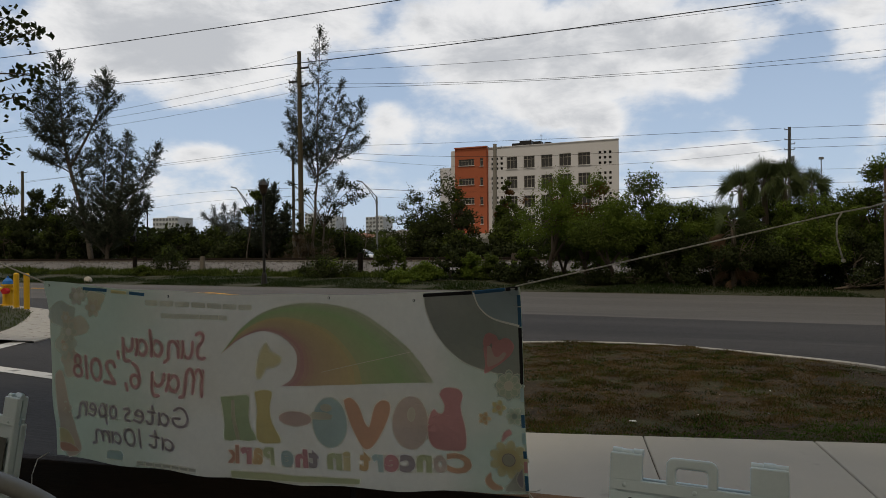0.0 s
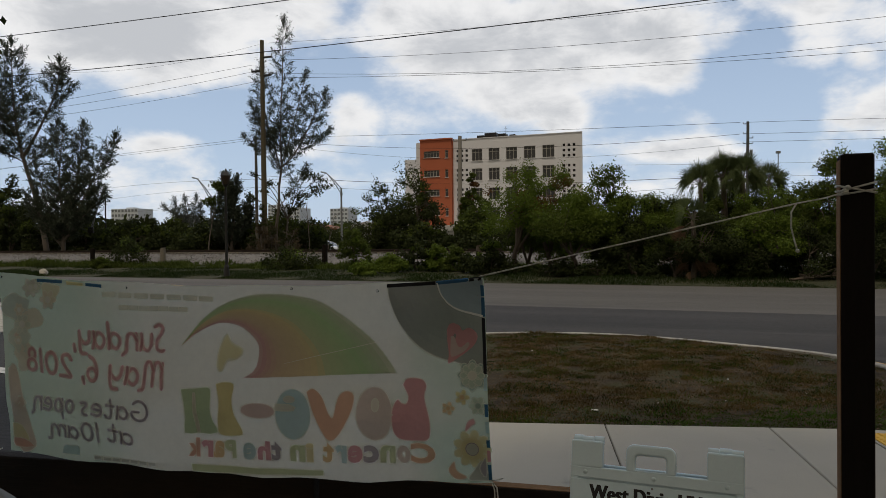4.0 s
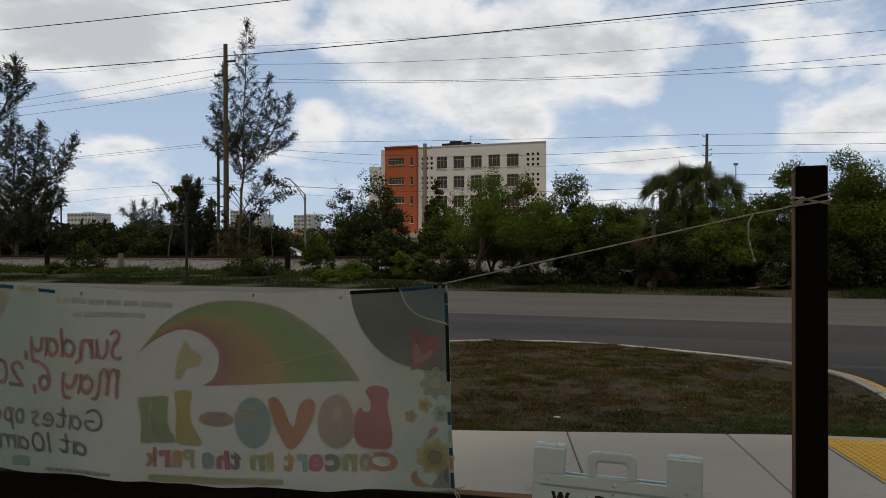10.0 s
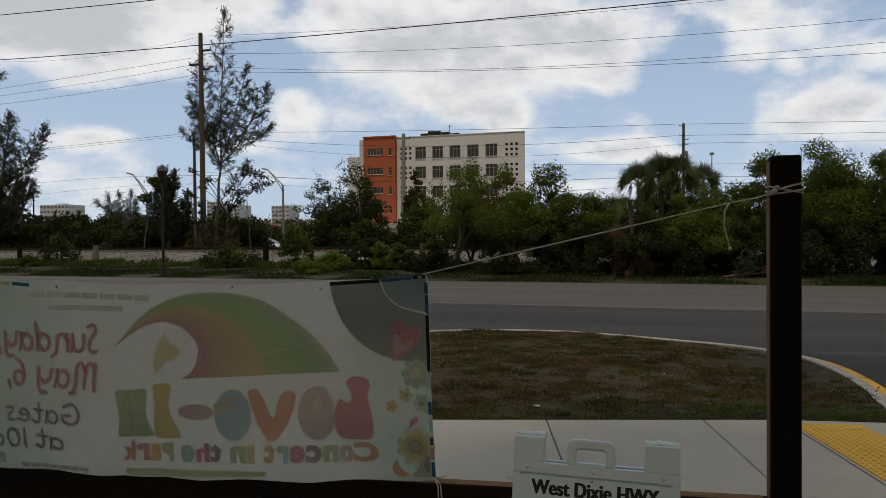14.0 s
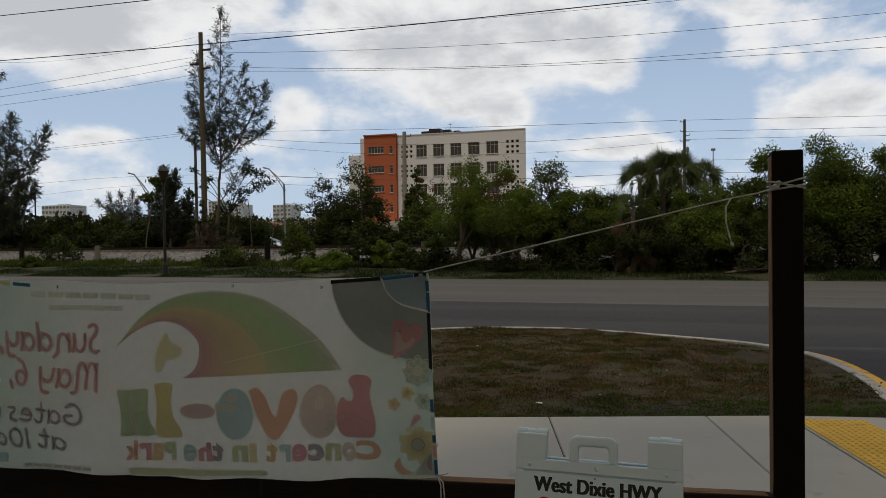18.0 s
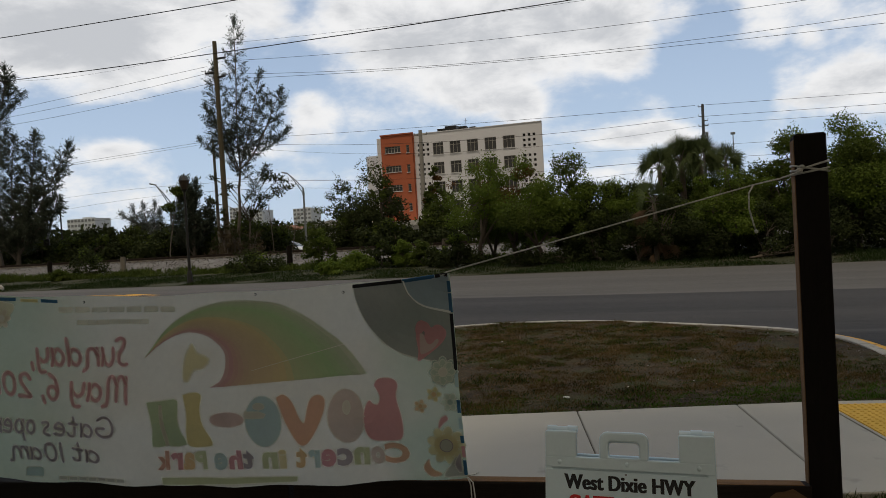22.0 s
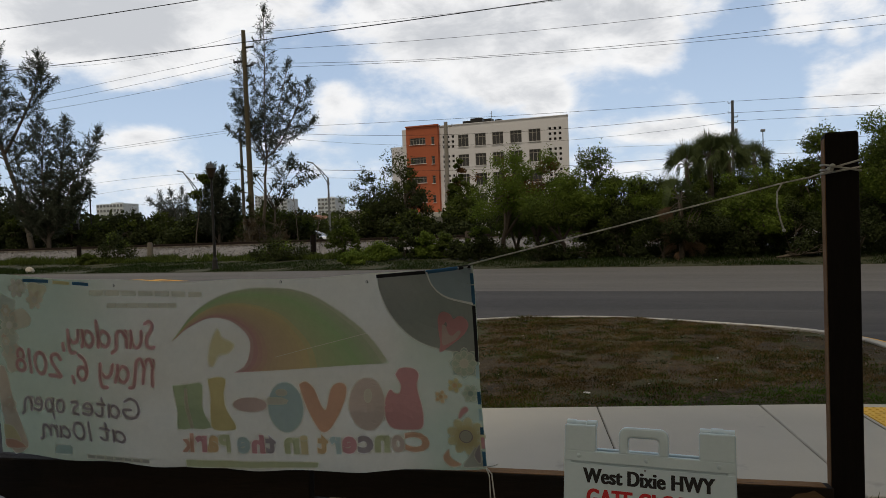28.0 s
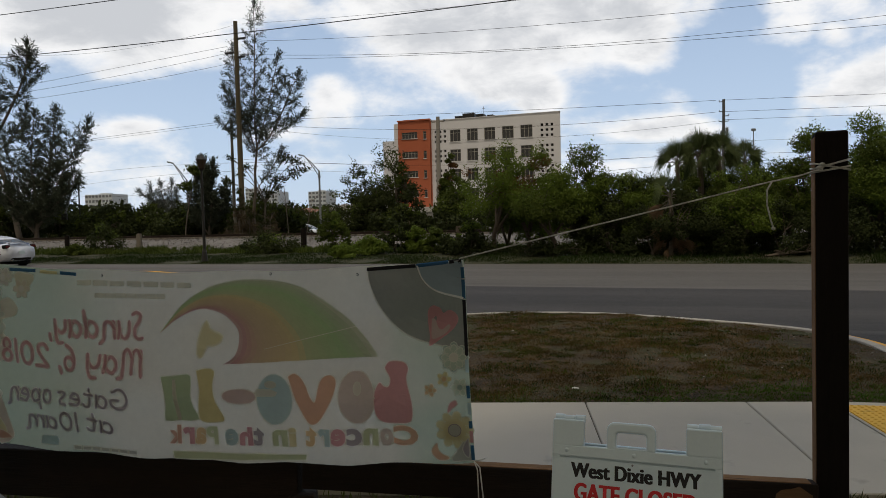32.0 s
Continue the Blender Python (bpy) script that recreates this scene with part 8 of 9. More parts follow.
    c = np.stack([x[i] + rng.normal(size=k) * 0.12, y[i] + rng.normal(size=k) * 0.12, np.zeros(k)], 1)
    inside = c[:, 1] > 6.40 - 0.105 * c[:, 0]
    c = c[inside]
    c[:, 2] = [lawn_z(a, b) + 0.006 for a, b in c[:, :2]]
    u = rng.normal(size=(len(c), 3)) * np.array([1, 1, 0.25])
    u /= np.linalg.norm(u, axis=1, keepdims=True)
    v = np.cross(u, np.array([0, 0, 1.0])) + rng.normal(size=(len(c), 3)) * 0.2
    ln = rng.uniform(0.008, 0.026, (len(c), 1))
    q = np.stack([c - u * ln, c - v * ln * 0.5, c + u * ln, c + v * ln * 0.5], 1)
    tagged(quads("leaf_litter", q, LITTER), "brown dead leaves and twigs strewn on the lawn", "litter", kind="stuff")
    # park side, under the rail and to the right of the post
    k = 60000
    x, y = rng.uniform(-4.2, 6.0, k), rng.uniform(2.2, 4.5, k)
    ok = (y < 6.37 - 0.105 * x - 2.12) & ((y > 2.9) | (x > 1.0)) & (rng.uniform(0, 1, k) < np.where(x > 1.0, 1.0, 0.45))
    x, y = x[ok], y[ok]
    blades("park_grass", x, y, np.full(len(x), -0.04), rng.uniform(0.02, 0.065, len(x)), np.full(len(x), 0.008), GRASS, "rough green grass beside the gate")
    # the corner lawn by the hydrant
    k = 30000
    x, y = rng.uniform(-24, -8, k), rng.uniform(9, 24, k)
    ring = [(p.x, p.y) for p in CORNER_EDGE] + CORNER_BACK
    ok = np.zeros(k, bool)
    for (x1, y1), (x2, y2) in zip(ring, ring[1:] + ring[:1]):
        ok ^= ((y1 > y) != (y2 > y)) & (x < (x2 - x1) * (y - y1) / (y2 - y1 + 1e-9) + x1)
    x, y = x[ok], y[ok]
    blades("corner_grass", x, y, np.full(len(x), 0.045), rng.uniform(0.03, 0.08, len(x)), np.full(len(x), 0.02), GRASS, "mown grass of the driveway corner")


build_verge()


# ---- litter on the lawn, dead leaves by the curb
def scrap(label, x, y, z, s, mat, seed):
    rng = random.Random(seed)
    bm = bmesh.new()
    ring = [bm.verts.new((s * (0.5 + 0.3 * rng.random()) * math.cos(k * 1.0472), s * 0.6 * (0.5 + 0.4 * rng.random()) * math.sin(k * 1.0472), 0.003 + 0.10 * s * rng.random())) for k in range(6)]
    c = bm.verts.new((0, 0, 0.004 + 0.10 * s))
    for k in range(6):
        bm.faces.new((ring[k], ring[(k + 1) % 6], c))
    low = [bm.verts.new((v.co.x, v.co.y, 0.0)) for v in ring]
    for k in range(6):
        bm.faces.new((ring[(k + 1) % 6], ring[k], low[k], low[(k + 1) % 6]))
    ob = part("litter", bm, mat)
    ob.matrix_world = pose(x, y, z, 0, 0, rng.uniform(0, 360))
    return tagged(ob, label, "litter", "litter on the lawn")


scrap("crumpled white paper cup lid on the lawn", 1.38, 6.75, lawn_z(1.38, 6.75) + 0.010, 0.068, PAPER, 1)
for i, (x, y, s) in enumerate(((1.36, 7.35, 0.04), (0.62, 7.7, 0.035), (2.05, 7.0, 0.03), (2.55, 7.9, 0.035), (2.45, 7.3, 0.025), (3.2, 8.2, 0.03), (1.75, 9.0, 0.03), (0.85, 8.4, 0.03), (2.9, 6.9, 0.022), (2.2, 8.6, 0.03),
                               (3.0, 9.6, 0.03), (1.2, 10.2, 0.03), (3.7, 7.4, 0.03), (4.1, 8.0, 0.035), (0.5, 9.6, 0.03), (1.7, 7.05, 0.025), (2.75, 7.1, 0.02))):
    scrap("small pale scrap of litter on the lawn", x, y, lawn_z(x, y) + 0.004, s * (0.34 + 0.16 * (i % 3)), PAPER, 10 + i)
for i in range(16):
    p = glide([(a, b, 0) for a, b in CURB_LINE], 6)[20 + i * 3]
    scrap("curled pale dead leaf in the gutter", p.x + 0.22 + 0.1 * math.sin(i * 5), p.y + 0.2 + 0.08 * math.cos(i * 3), road_z(p.x, p.y) + 0.01, 0.05 + 0.02 * (i % 3), DRY_FROND, 50 + i)
rock = (-21.21, 37.51, 0.06)
ob = part("stone", bmesh.new(), CURB)
bm = bmesh.new()
bmesh.ops.create_icosphere(bm, subdivisions=2, radius=0.22)
for v in bm.verts:
    v.co *= 1 + 0.25 * noise.noise(v.co * 5)
bm.to_mesh(ob.data)
bm.free()
ob.matrix_world = pose(rock[0], rock[1], land_z(rock[0], rock[1]) + 0.12)
tagged(ob, "white painted stone on the edge of the verge", "stone")


# ---- the near tree whose twigs reach into the view
def build_near_tree():
    rng = np.random.default_rng(9)
    x, y = -13.5, 11.0
    t = thing("street_tree", "broad-leaved tree whose outer twigs hang over the driveway", "tree", at=(x, y, 0.04))
    tips = [Vector((-7.74, 12.00, 5.46)), Vector((-7.84, 12.00, 4.73)), Vector((-8.05, 12.00, 4.34)), Vector((-7.42, 11.60, 4.62)), Vector((-8.14, 12.00, 5.43)), Vector((-8.34, 12.00, 3.42)), Vector((-8.56, 12.50, 5.89)), Vector((-8.53, 12.40, 4.34))]
    o = Vector((x, y, 0.04))
    forks = [([(0, 0, -0.1), (0.1, 0, 1.6), (0.3, 0.1, 3.2)], 0.2, 0.14)]
    mids = {0: Vector((3.6, 0.6, 4.6)), 1: Vector((3.4, 0.5, 3.9)), 2: Vector((3.2, 0.4, 3.4))}
    p = []
    for i, q in enumerate(tips):
        e = q - o
        m = mids[i % 3]
        forks.append(([(0.25, 0.1, 2.8), m * 0.55 + Vector((0, 0, 1.2)), m, e], 0.09, 0.008))
        for k in range(26):
            c = m.lerp(e, rng.uniform(0.35, 1.03))
            p.append(np.array(c) + rng.normal(size=3) * 0.16)
        for k in range(30):
            p.append(np.array(e) + rng.normal(size=3) * np.array([0.15, 0.15, 0.10]))
    limbs("trunk", forks, BARK, t)
    blobs = [(-1.5, 0, 4.6, 2.6, 2.4, 1.6), (0.6, 0.2, 5.2, 2.2, 2.0, 1.5), (-0.5, -1.4, 3.9, 2.0, 1.8, 1.2), (1.2, 0.6, 4.2, 1.5, 1.5, 1.0)]
    p = np.concatenate([np.array(p), crown_points(rng, blobs, 900)])
    quads("crown", leaf_quads(rng, p, 0.125, 0.092, 0.2), LEAF_DARK, t)


build_near_tree()


def build_added_shade_trees():
    """Unseen trees added behind the gate; their canopies keep it out of the sun."""
    for i, (x, y, high, half) in enumerate(((-6.5, -0.8, 14.5, 6.6), (5.5, -0.8, 15.0, 6.8), (15.0, -3.0, 14.0, 6.0), (-16.0, -3.0, 13.0, 5.5), (0.0, -9.0, 14.5, 6.5))):
        rng = np.random.default_rng(600 + i)
        t = thing("park_tree", "broad unseen tree added behind the gate to shade it", "tree", "park shade trees", at=(x, y, -0.04))
        forks = [([(0, 0, -0.2), (0.1, 0, 2.0), (0.2, 0.1, 4.2)], 0.32, 0.24)]
        pts = []
        for k in range(150):
            a, rr = rng.uniform(0, 6.283), math.sqrt(rng.uniform(0, 1))
            c = np.array([math.cos(a) * half * rr, math.sin(a) * half * rr, high * (0.60 + 0.38 * rng.uniform(0, 1) * (1 - 0.5 * rr * rr))])
            pts.append(c + rng.normal(size=(80, 3)) * np.array([0.62, 0.62, 0.35]))
            if k % 8 == 0:
                forks.append(([(0.2, 0.1, 3.8), tuple(c * np.array([0.45, 0.45, 0.8])), tuple(c)], 0.13, 0.02))
        limbs("trunk", forks, BARK, t)
        quads("crown", leaf_quads(rng, np.concatenate(pts), 0.34, 0.20, 0.2), LEAF_MID, t)


build_added_shade_trees()


# ---------------------------------------------------------------- cars
def wheel(parent, name, x, y, r, wide, spokes, rim_mat):
    hub = new(name)
    hub.parent = parent
    hub.matrix_local = pose(x, y, r)
    side = -1 if y < 0 else 1
    n = 28
    prof = [(r * 0.68, -0.5), (r * 0.90, -0.5), (r * 0.985, -0.40), (r, -0.2), (r, 0.2), (r * 0.985, 0.40), (r * 0.90, 0.5), (r * 0.68, 0.5)]
    vs = [(q * math.cos(2 * math.pi * k / n), w * wide, q * math.sin(2 * math.pi * k / n)) for k in range(n) for q, w in prof]
    m = len(prof)
    fs = [(k * m + j, ((k + 1) % n) * m + j, ((k + 1) % n) * m + (j + 1) % m, k * m + (j + 1) % m) for k in range(n) for j in range(m)]
    raw("tyre", vs, fs, TYRE, hub, smooth=True)
    bm = rod((0, -0.35 * wide, 0), (0, 0.35 * wide, 0), r * 0.16, sides=14)
    for k in range(spokes):
        a = 2 * math.pi * k / spokes
        box(r * 0.58, 0.035, r * 0.13, (r * 0.40 * math.cos(a), side * wide * 0.40, -r * 0.40 * math.sin(a)), 0.006, (0, math.degrees(a), 0), bm=bm)
    ring = []
    for k in range(n):
        for q, w in ((r * 0.69, 0.46), (r * 0.62, 0.40), (r * 0.62, 0.30), (r * 0.69, 0.30)):
            ring.append((q * math.cos(2 * math.pi * k / n), side * w * wide, q * math.sin(2 * math.pi * k / n)))
    rim = part("rim", bm, rim_mat, hub, "silver alloy rim")
    raw("rim_edge", ring, [(k * 4 + j, ((k + 1) % n) * 4 + j, ((k + 1) % n) * 4 + (j + 1) % 4, k * 4 + (j + 1) % 4) for k in range(n) for j in range(4)], rim_mat, hub, smooth=True)
    part("brake", rod((0, side * wide * 0.05, 0), (0, side * wide * 0.12, 0), r * 0.55, sides=20), CAR_TRIM, hub)
    return hub


def loft(sections, caps=True):
    """Skin over half sections (x, [(y, z), ...]), mirrored across y."""
    bm = bmesh.new()
    rows = []
    for x, half in sections:
        pts = [(y, z) for y, z in half] + [(-y, z) for y, z in half[::-1]]
        rows.append([bm.verts.new((x, y, z)) for y, z in pts])
    m = len(rows[0])
    for a, b in zip(rows, rows[1:]):
        for j in range(m):
            k = (j + 1) % m
            bm.faces.new((a[j], a[k], b[k], b[j]))
    if caps:
        bm.faces.new(rows[0][::-1])
        bm.faces.new(rows[-1])
    bmesh.ops.recalc_face_normals(bm, faces=list(bm.faces))
    return bm


def line_at(table, x):
    return float(np.interp(x, [p[0] for p in table], [p[1] for p in table]))


def build_car(name, label, spec, paint, rim_mat, group=""):
    """x runs forward; the origin is on the road below the car's middle."""
    c = thing(name, label, "car", group)
    L, W = spec["long"], spec["wide"]
    belt, sill, plan, roof = spec["belt"], spec["sill"], spec["plan"], spec["roof"]
    r, wx = spec["wheel"], spec["axles"]
    xs = sorted(set([round(-L / 2 + L * k / 30, 3) for k in range(31)]))
    secs = []
    for x in xs:
        w, b, s = line_at(plan, x) * W / 2, line_at(belt, x), line_at(sill, x)
        h = b - s
        secs.append((x, [(0.0, s), (w * 0.82, s), (w * 0.96, s + 0.10 * h), (w * 1.0, s + 0.42 * h), (w * 0.985, s + 0.70 * h), (w * 0.94, s + 0.93 * h), (w * 0.86, b), (w * 0.45, b + 0.035), (0.0, b + 0.05)]))
    part("body", loft(secs), paint, c, smooth=True)
    # wheels, each over a black disc that stands for its shaded well
    wheels = []
    for ax in wx:
        for sd in (-1, 1):
            y = sd * (W / 2 * line_at(plan, ax))
            bm = rod((ax, y - sd * 0.30, r * 1.13), (ax, y + sd * 0.004, r * 1.13), r * 1.09, sides=24)
            part("wheel_arch", bm, CAR_TRIM, c)
            wheels.append(wheel(c, "wheel", ax, y - sd * 0.078, r, 0.21, spec["spokes"], rim_mat))
    # cabin: a narrower shell of glass with painted roof and pillars
    g0, g1 = spec["cabin"]
    cx = [g0 + (g1 - g0) * k / 32 for k in range(33)]
    sec_g, sec_r = [], []
    for x in cx:
        w = line_at(plan, x) * W / 2
        b, t = line_at(belt, x) - 0.02, line_at(roof, x)
        tw = w * (0.86 - 0.20 * min(1, (t - b) / 0.5))
        t = max(t, b + 0.03)
        sec_g.append((x, [(0, b), (w * 0.87, b), (w * 0.87 + (tw - w * 0.87) * 0.55, b + (t - b) * 0.6), (tw, b + (t - b) * 0.93), (tw * 0.6, t - 0.015), (0, t - 0.005)]))
    for nm, mat, rear in (("glass", GLASS_DARK, False), ("rear_quarter", paint, True)):
        bm = loft(sec_g)
        bm.normal_update()
        off = [f for f in bm.faces if (abs(f.normal.y) > 0.45 and f.calc_center_median().x + 0.30 * (f.calc_center_median().z - 1.1) < spec["quarter"]) != rear]
        bmesh.ops.delete(bm, geom=off, context="FACES")
        part(nm, bm, mat, c, "" if rear else "dark tinted windows", smooth=True)
    r0, r1 = spec["top"]
    for k in range(11):
        x = r0 + (r1 - r0) * k / 10
        w = line_at(plan, x) * W / 2
        b, t = line_at(belt, x) - 0.02, line_at(roof, x)
        tw = w * (0.86 - 0.20 * min(1, (t - b) / 0.5))
        sec_r.append((x, [(0, t - 0.03), (tw * 0.98, t - 0.075), (tw * 1.035, t - 0.055), (tw * 0.98, t - 0.015), (tw * 0.6, t + 0.016), (0, t + 0.026)]))
    part("roof", loft(sec_r), paint, c, smooth=True)
    # pillars along the cabin's edge: front, middle, rear
    for sd in (-1, 1):
        for pts, wd in spec["pillars"]:
            line = []
            for x, f in pts:
                w = line_at(plan, x) * W / 2
                b, t = line_at(belt, x) - 0.02, line_at(roof, x)
                tw = w * (0.86 - 0.20 * min(1, (t - b) / 0.5))
                y = w * 0.87 + (tw - w * 0.87) * f
                line.append(Vector((x, sd * (y + 0.004), b + (t - b) * f * 0.95)))
            vs = []
            for p in line:
                vs += [p + Vector((-wd / 2, 0, 0)), p + Vector((wd / 2, 0, 0)), p + Vector((wd / 2, sd * 0.012, 0)), p + Vector((-wd / 2, sd * 0.012, 0))]
            fs = []
            for k in range(len(line) - 1):
                for j in range(4):
                    a, b2 = 4 * k + j, 4 * k + (j + 1) % 4
                    fs.append((a, b2, b2 + 4, a + 4))
            raw("pillar", vs, fs, paint if wd > 0.06 else CAR_TRIM, c, smooth=False)
        mx = spec["mirror"]
        w = line_at(plan, mx) * W / 2
        bm = box(0.13, 0.20, 0.13, (mx, sd * (w + 0.07), line_at(belt, mx) + 0.08), 0.035)
        part("mirror", bm, paint, c)
        for hx in spec["handles"]:
            w = line_at(plan, hx) * W / 2
            part("door_handle", box(0.19, 0.03, 0.035, (hx, sd * (w * 0.985 + 0.008), line_at(belt, hx) - 0.17), 0.01), spec.get("handle_mat", paint), c)
        for dx in spec["seams"]:
            w = line_at(plan, dx) * W / 2
            s, b = line_at(sill, dx), line_at(belt, dx)
            h = b - s
            vs = []
            for f, k in ((0.12, 0.962), (0.42, 1.0), (0.70, 0.985), (0.93, 0.94)):
                vs += [(dx - 0.006, sd * (w * k + 0.003), s + f * h), (dx + 0.006, sd * (w * k + 0.003), s + f * h)]
            raw("door_seam", vs, [(2 * k, 2 * k + 1, 2 * k + 3, 2 * k + 2) for k in range(3)], CAR_TRIM, c)
        w = W / 2 * 0.965
        part("side_sill", box(wx[1] - wx[0] - 2.6 * r if wx[1] > wx[0] else 1.5, 0.05, 0.10, ((wx[0] + wx[1]) / 2, sd * w, line_at(sill, 0) + 0.05), 0.015), spec.get("sill_mat", paint), c)
    for nm, mat, x, y, z, sx, sy, sz, rz in spec["lamps"]:
        for sd in (-1, 1):
            part(nm, box(sx, sy, sz, (x, sd * y, z), min(sx, sy, sz) * 0.3, (0, 0, sd * rz)), mat, c)
    for nm, mat, x, y, z, sx, sy, sz in spec["extras"]:
        part(nm, box(sx, sy, sz, (x, y, z), min(sx, sy, sz) * 0.25), mat, c)
    part("underside", box(L * 0.86, W * 0.8, 0.10, (0, 0, line_at(sill, 0) - 0.02)), CAR_TRIM, c)
    return c, wheels


SEDAN = dict(
    long=4.40, wide=1.755, wheel=0.325, axles=(-1.32, 1.30), spokes=10, cabin=(-1.70, 1.14), top=(-1.22, 0.22), mirror=0.80, handles=(-0.80, 0.12), seams=(-0.98, -0.16),
    belt=[(-2.20, 0.86), (-2.13, 1.00), (-1.95, 1.05), (-1.6, 1.06), (-1.0, 1.01), (0.0, 0.95), (0.8, 0.91), (1.14, 0.89), (1.55, 0.82), (1.95, 0.71), (2.12, 0.62), (2.20, 0.46)],
    sill=[(-2.20, 0.42), (-2.0, 0.30), (-1.5, 0.20), (1.5, 0.18), (2.0, 0.19), (2.20, 0.26)],
    plan=[(-2.20, 0.80), (-2.05, 0.92), (-1.4, 1.0), (1.2, 1.0), (1.7, 0.95), (2.05, 0.82), (2.20, 0.66)],
    roof=[(-1.70, 1.07), (-1.45, 1.19), (-1.2, 1.295), (-0.9, 1.385), (-0.6, 1.43), (-0.3, 1.45), (0.0, 1.445), (0.25, 1.39), (0.5, 1.29), (0.8, 1.12), (1.14, 0.91)],
    pillars=(([(1.12, 0.03), (0.8, 0.45), (0.5, 0.82), (0.22, 1.0)], 0.085), ([(-0.14, 0.0), (-0.20, 1.0)], 0.05)),
    quarter=-1.04,
    lamps=[("head_lamp", LAMP_CLEAR, 1.93, 0.655, 0.665, 0.34, 0.14, 0.10, -24), ("tail_lamp", TAIL_DARK, -2.06, 0.66, 0.94, 0.20, 0.30, 0.15, 20), ("tail_lamp_rim", CAR_TRIM, -2.03, 0.67, 0.94, 0.24, 0.31, 0.18, 20), ("fog_lamp", CAR_TRIM, 2.08, 0.58, 0.36, 0.12, 0.18, 0.09, -20),
           ("exhaust", CHROME, -2.15, 0.5, 0.30, 0.14, 0.09, 0.07, 0), ("side_marker", TAIL_DARK, -1.84, 0.845, 0.60, 0.13, 0.02, 0.03, 0), ("rub_strip", CAR_TRIM, -0.1, 0.873, 0.53, 1.5, 0.012, 0.018, 0)],
    extras=[("rear_spoiler", CAR_WHITE, -2.06, 0, 1.13, 0.22, 1.20, 0.03), ("spoiler_stand", CAR_WHITE, -2.03, 0.5, 1.08, 0.10, 0.05, 0.08), ("spoiler_stand", CAR_WHITE, -2.03, -0.5, 1.08, 0.10, 0.05, 0.08), ("number_plate", WHITE_PANEL, -2.212, 0, 0.66, 0.012, 0.32, 0.16), ("rear_valance", CAR_TRIM, -2.13, 0, 0.36, 0.14, 1.0, 0.12), ("grille", CAR_TRIM, 2.185, 0, 0.38, 0.05, 0.8, 0.16)])
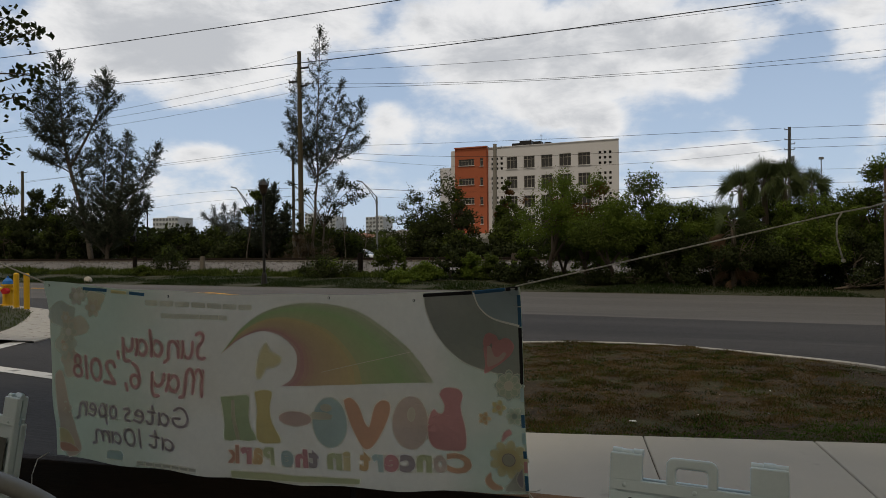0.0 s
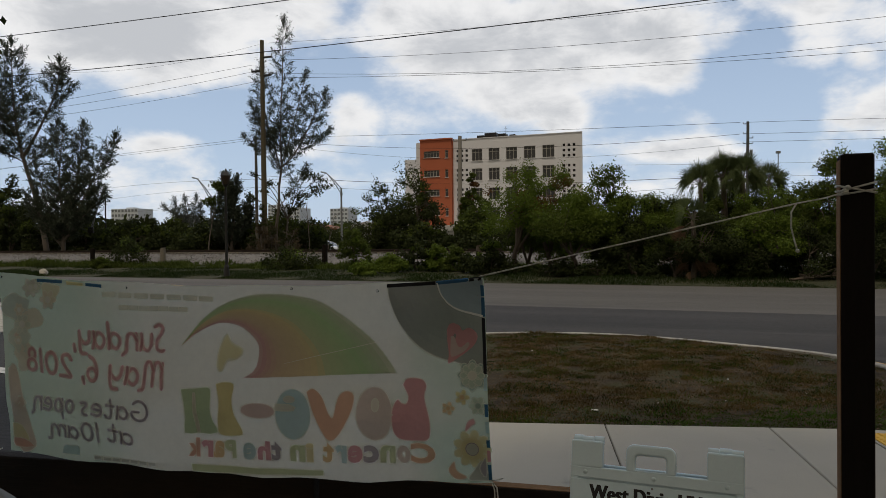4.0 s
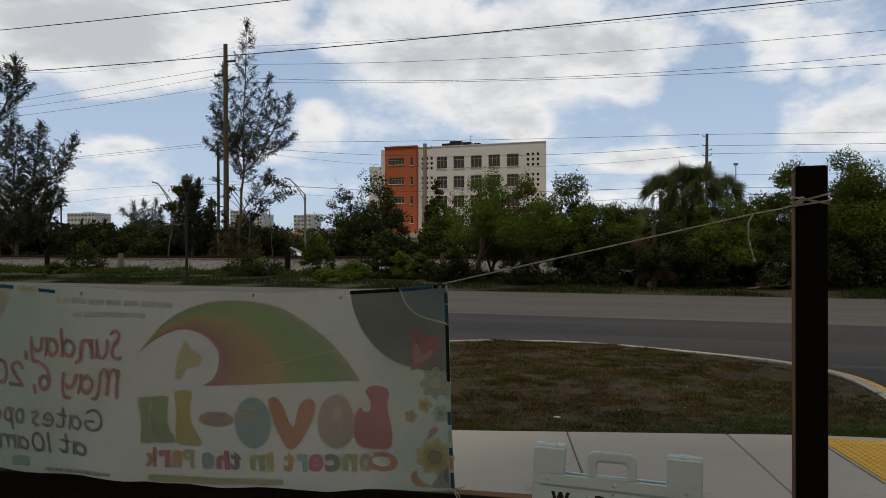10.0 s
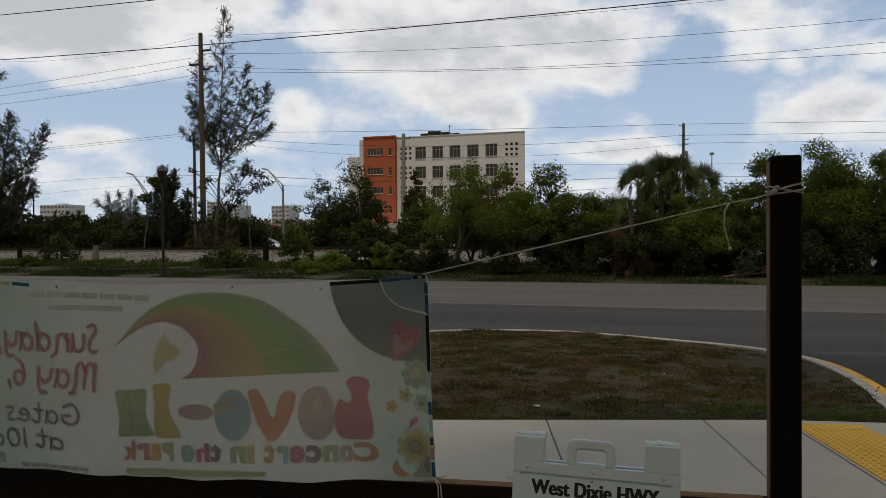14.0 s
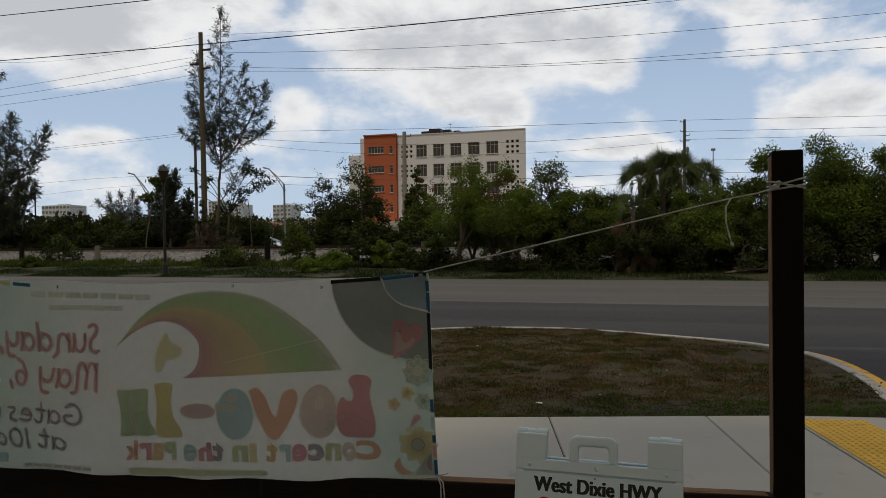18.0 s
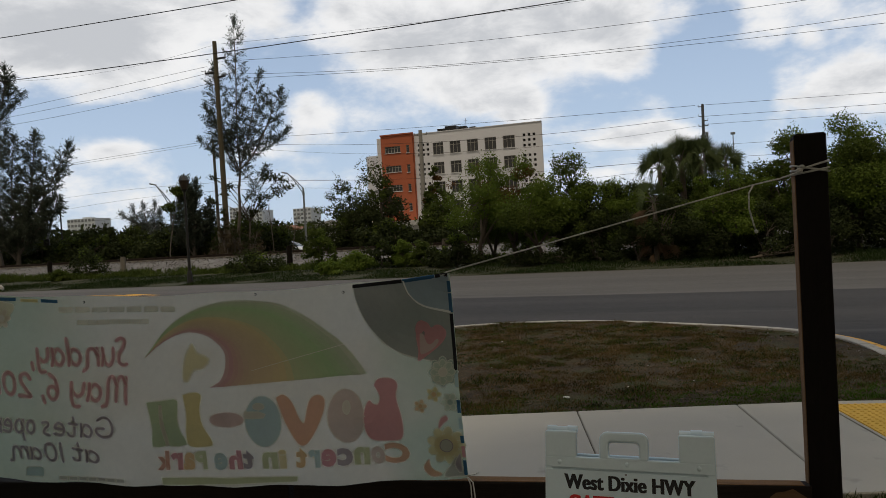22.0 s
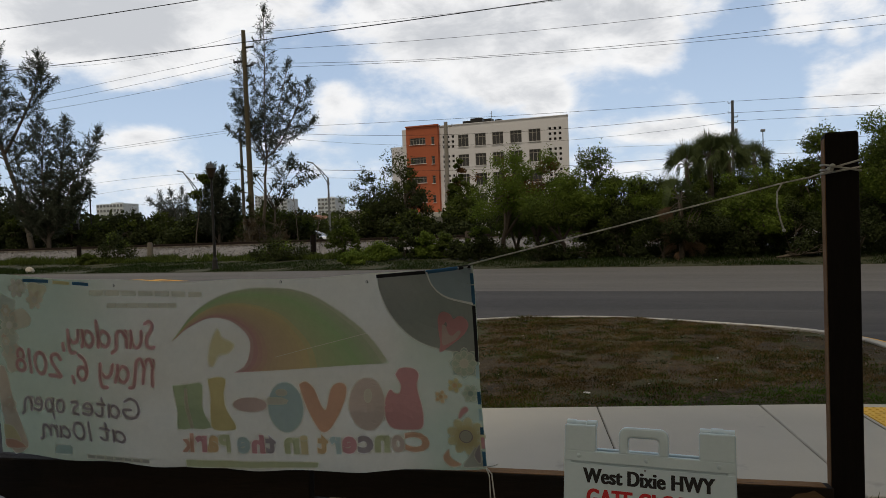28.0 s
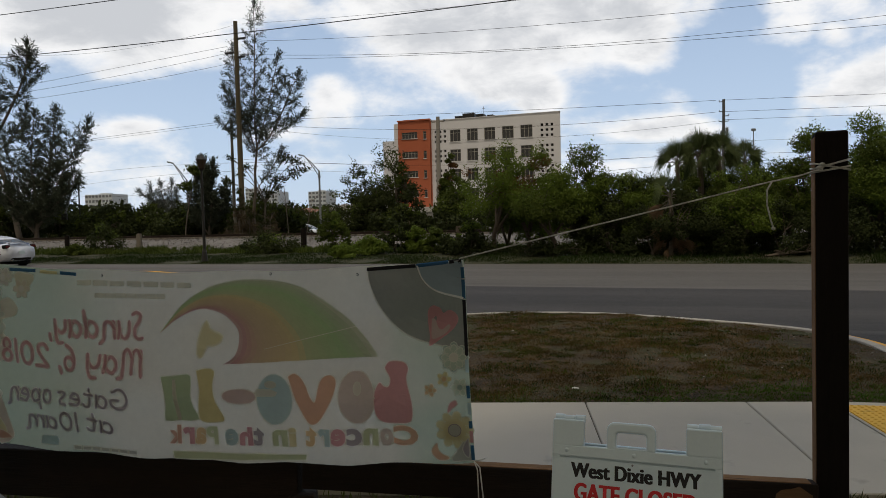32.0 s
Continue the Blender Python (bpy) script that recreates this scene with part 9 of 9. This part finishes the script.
SUV = dict(
    long=4.48, wide=1.85, wheel=0.355, axles=(-1.44, 1.31), spokes=9, cabin=(-1.95, 1.15), top=(-1.80, 0.32), mirror=0.80, handles=(-0.72, 0.18), seams=(-1.05, -0.18, 0.78), sill_mat=CAR_TRIM,
    belt=[(-2.24, 0.95), (-2.1, 1.12), (-1.5, 1.14), (0.0, 1.08), (0.9, 1.05), (1.3, 1.03), (1.9, 0.95), (2.12, 0.86), (2.24, 0.68)],
    sill=[(-2.24, 0.50), (-2.0, 0.36), (-1.5, 0.30), (1.5, 0.27), (2.0, 0.26), (2.24, 0.36)],
    plan=[(-2.24, 0.82), (-2.05, 0.94), (-1.4, 1.0), (1.2, 1.0), (1.8, 0.95), (2.1, 0.84), (2.24, 0.66)],
    roof=[(-1.95, 1.18), (-1.78, 1.45), (-1.5, 1.60), (-0.8, 1.66), (-0.2, 1.66), (0.2, 1.60), (0.55, 1.46), (1.15, 1.06)],
    pillars=(([(1.10, 0.05), (0.75, 0.5), (0.36, 1.0)], 0.08), ([(-0.18, 0.0), (-0.22, 1.0)], 0.05), ([(-1.08, 0.0), (-1.15, 1.0)], 0.05)),
    quarter=-1.60,
    lamps=[("head_lamp", LAMP_SMOKED, 1.95, 0.70, 0.895, 0.36, 0.20, 0.07, -28), ("fog_lamp", LAMP_SMOKED, 2.10, 0.66, 0.52, 0.08, 0.14, 0.06, -24), ("tail_lamp", TAIL_DARK, -2.07, 0.72, 1.02, 0.20, 0.28, 0.12, 22), ("roof_rail", METAL_GREY, -0.62, 0.605, 1.645, 1.45, 0.03, 0.025, 0)],
    extras=[("grille", CAR_TRIM, 2.21, 0, 0.70, 0.08, 0.95, 0.34), ("grille_bar", CHROME, 2.25, 0, 0.82, 0.03, 0.98, 0.03), ("grille_bar", CHROME, 2.25, 0, 0.75, 0.03, 0.94, 0.022), ("grille_bar", CHROME, 2.255, 0, 0.68, 0.03, 0.88, 0.022), ("grille_bar", CHROME, 2.25, 0, 0.61, 0.03, 0.80, 0.022), ("grille_emblem", CHROME, 2.262, 0, 0.755, 0.02, 0.17, 0.085),
            ("number_plate", WHITE_PANEL, -2.25, 0, 0.80, 0.012, 0.32, 0.16), ("rear_bumper", CAR_TRIM, -2.18, 0, 0.48, 0.16, 1.5, 0.20), ("rear_spoiler", CAR_BLACK, -1.68, 0, 1.565, 0.22, 1.10, 0.03)])
white_car, white_wheels = build_car("sedan_car", "white compact sedan with tinted windows driving along the highway", SEDAN, CAR_WHITE, RIM)
black_car, black_wheels = build_car("suv_car", "black compact sport utility car driving along the highway", SUV, CAR_BLACK, RIM_DARK)
parked, _ = build_car("sedan_car", "white sedan parked beyond the railway", SEDAN, CAR_WHITE, RIM, "")
pk = (-12.35, 73.19, 1.22)
parked.matrix_world = pose(pk[0], pk[1], 0.34, 0, 0, -24)


# ---------------------------------------------------------------- what moves
def motions():
    tick = 1 / 15
    # the black car comes from the left, the white one from the right, each at a steady speed
    for car, wheels, x0, t0, vx, n, heading, r, turn, z in (
            (black_car, black_wheels, -11.13, 6.2, 18.0, 21.2, -21.8, 0.355, 75.0, 0.015), (white_car, white_wheels, 9.88, 30.2, -17.25, 26.6, 158.2, 0.325, 64.0, 0.015)):
        rows = []
        for k in range(33):
            t = float(k)
            x = x0 + vx * (t - t0)
            rows.append((t, pose(x, n - 0.4 * x, z, 0, 0, heading)))
        walk(car, rows)
        a, b = (5.4, 8.0) if vx > 0 else (29.6, 32.0)
        for w in wheels:
            m = w.matrix_basis.copy()
            rows = [(0.0, m)]
            k = 0
            while a + k * tick < b - 1e-6:
                rows.append((a + k * tick, m @ pose(0, 0, 0, 0, turn * k, 0)))
                k += 1
            rows.append((b, m @ pose(0, 0, 0, 0, turn * k, 0)))
            if b < 32:
                rows.append((32.0, m @ pose(0, 0, 0, 0, turn * k, 0)))
            walk(w, rows)
    # the feathery trees sway a little in the wind
    for tree, amp, ph in ((tall_tree, 0.75, 0.0), (left_tree, 0.55, 1.2), (left_tree_b, 0.5, 2.6)):
        m = tree.matrix_basis.copy()
        rows = []
        for k in range(65):
            t = k * 0.5
            s = amp * (0.6 * math.sin(0.55 * t + ph) + 0.4 * math.sin(1.31 * t + 2 * ph))
            rows.append((t, m @ pose(0, 0, 0, 0.3 * s, s, 0)))
        walk(tree, rows)


motions()
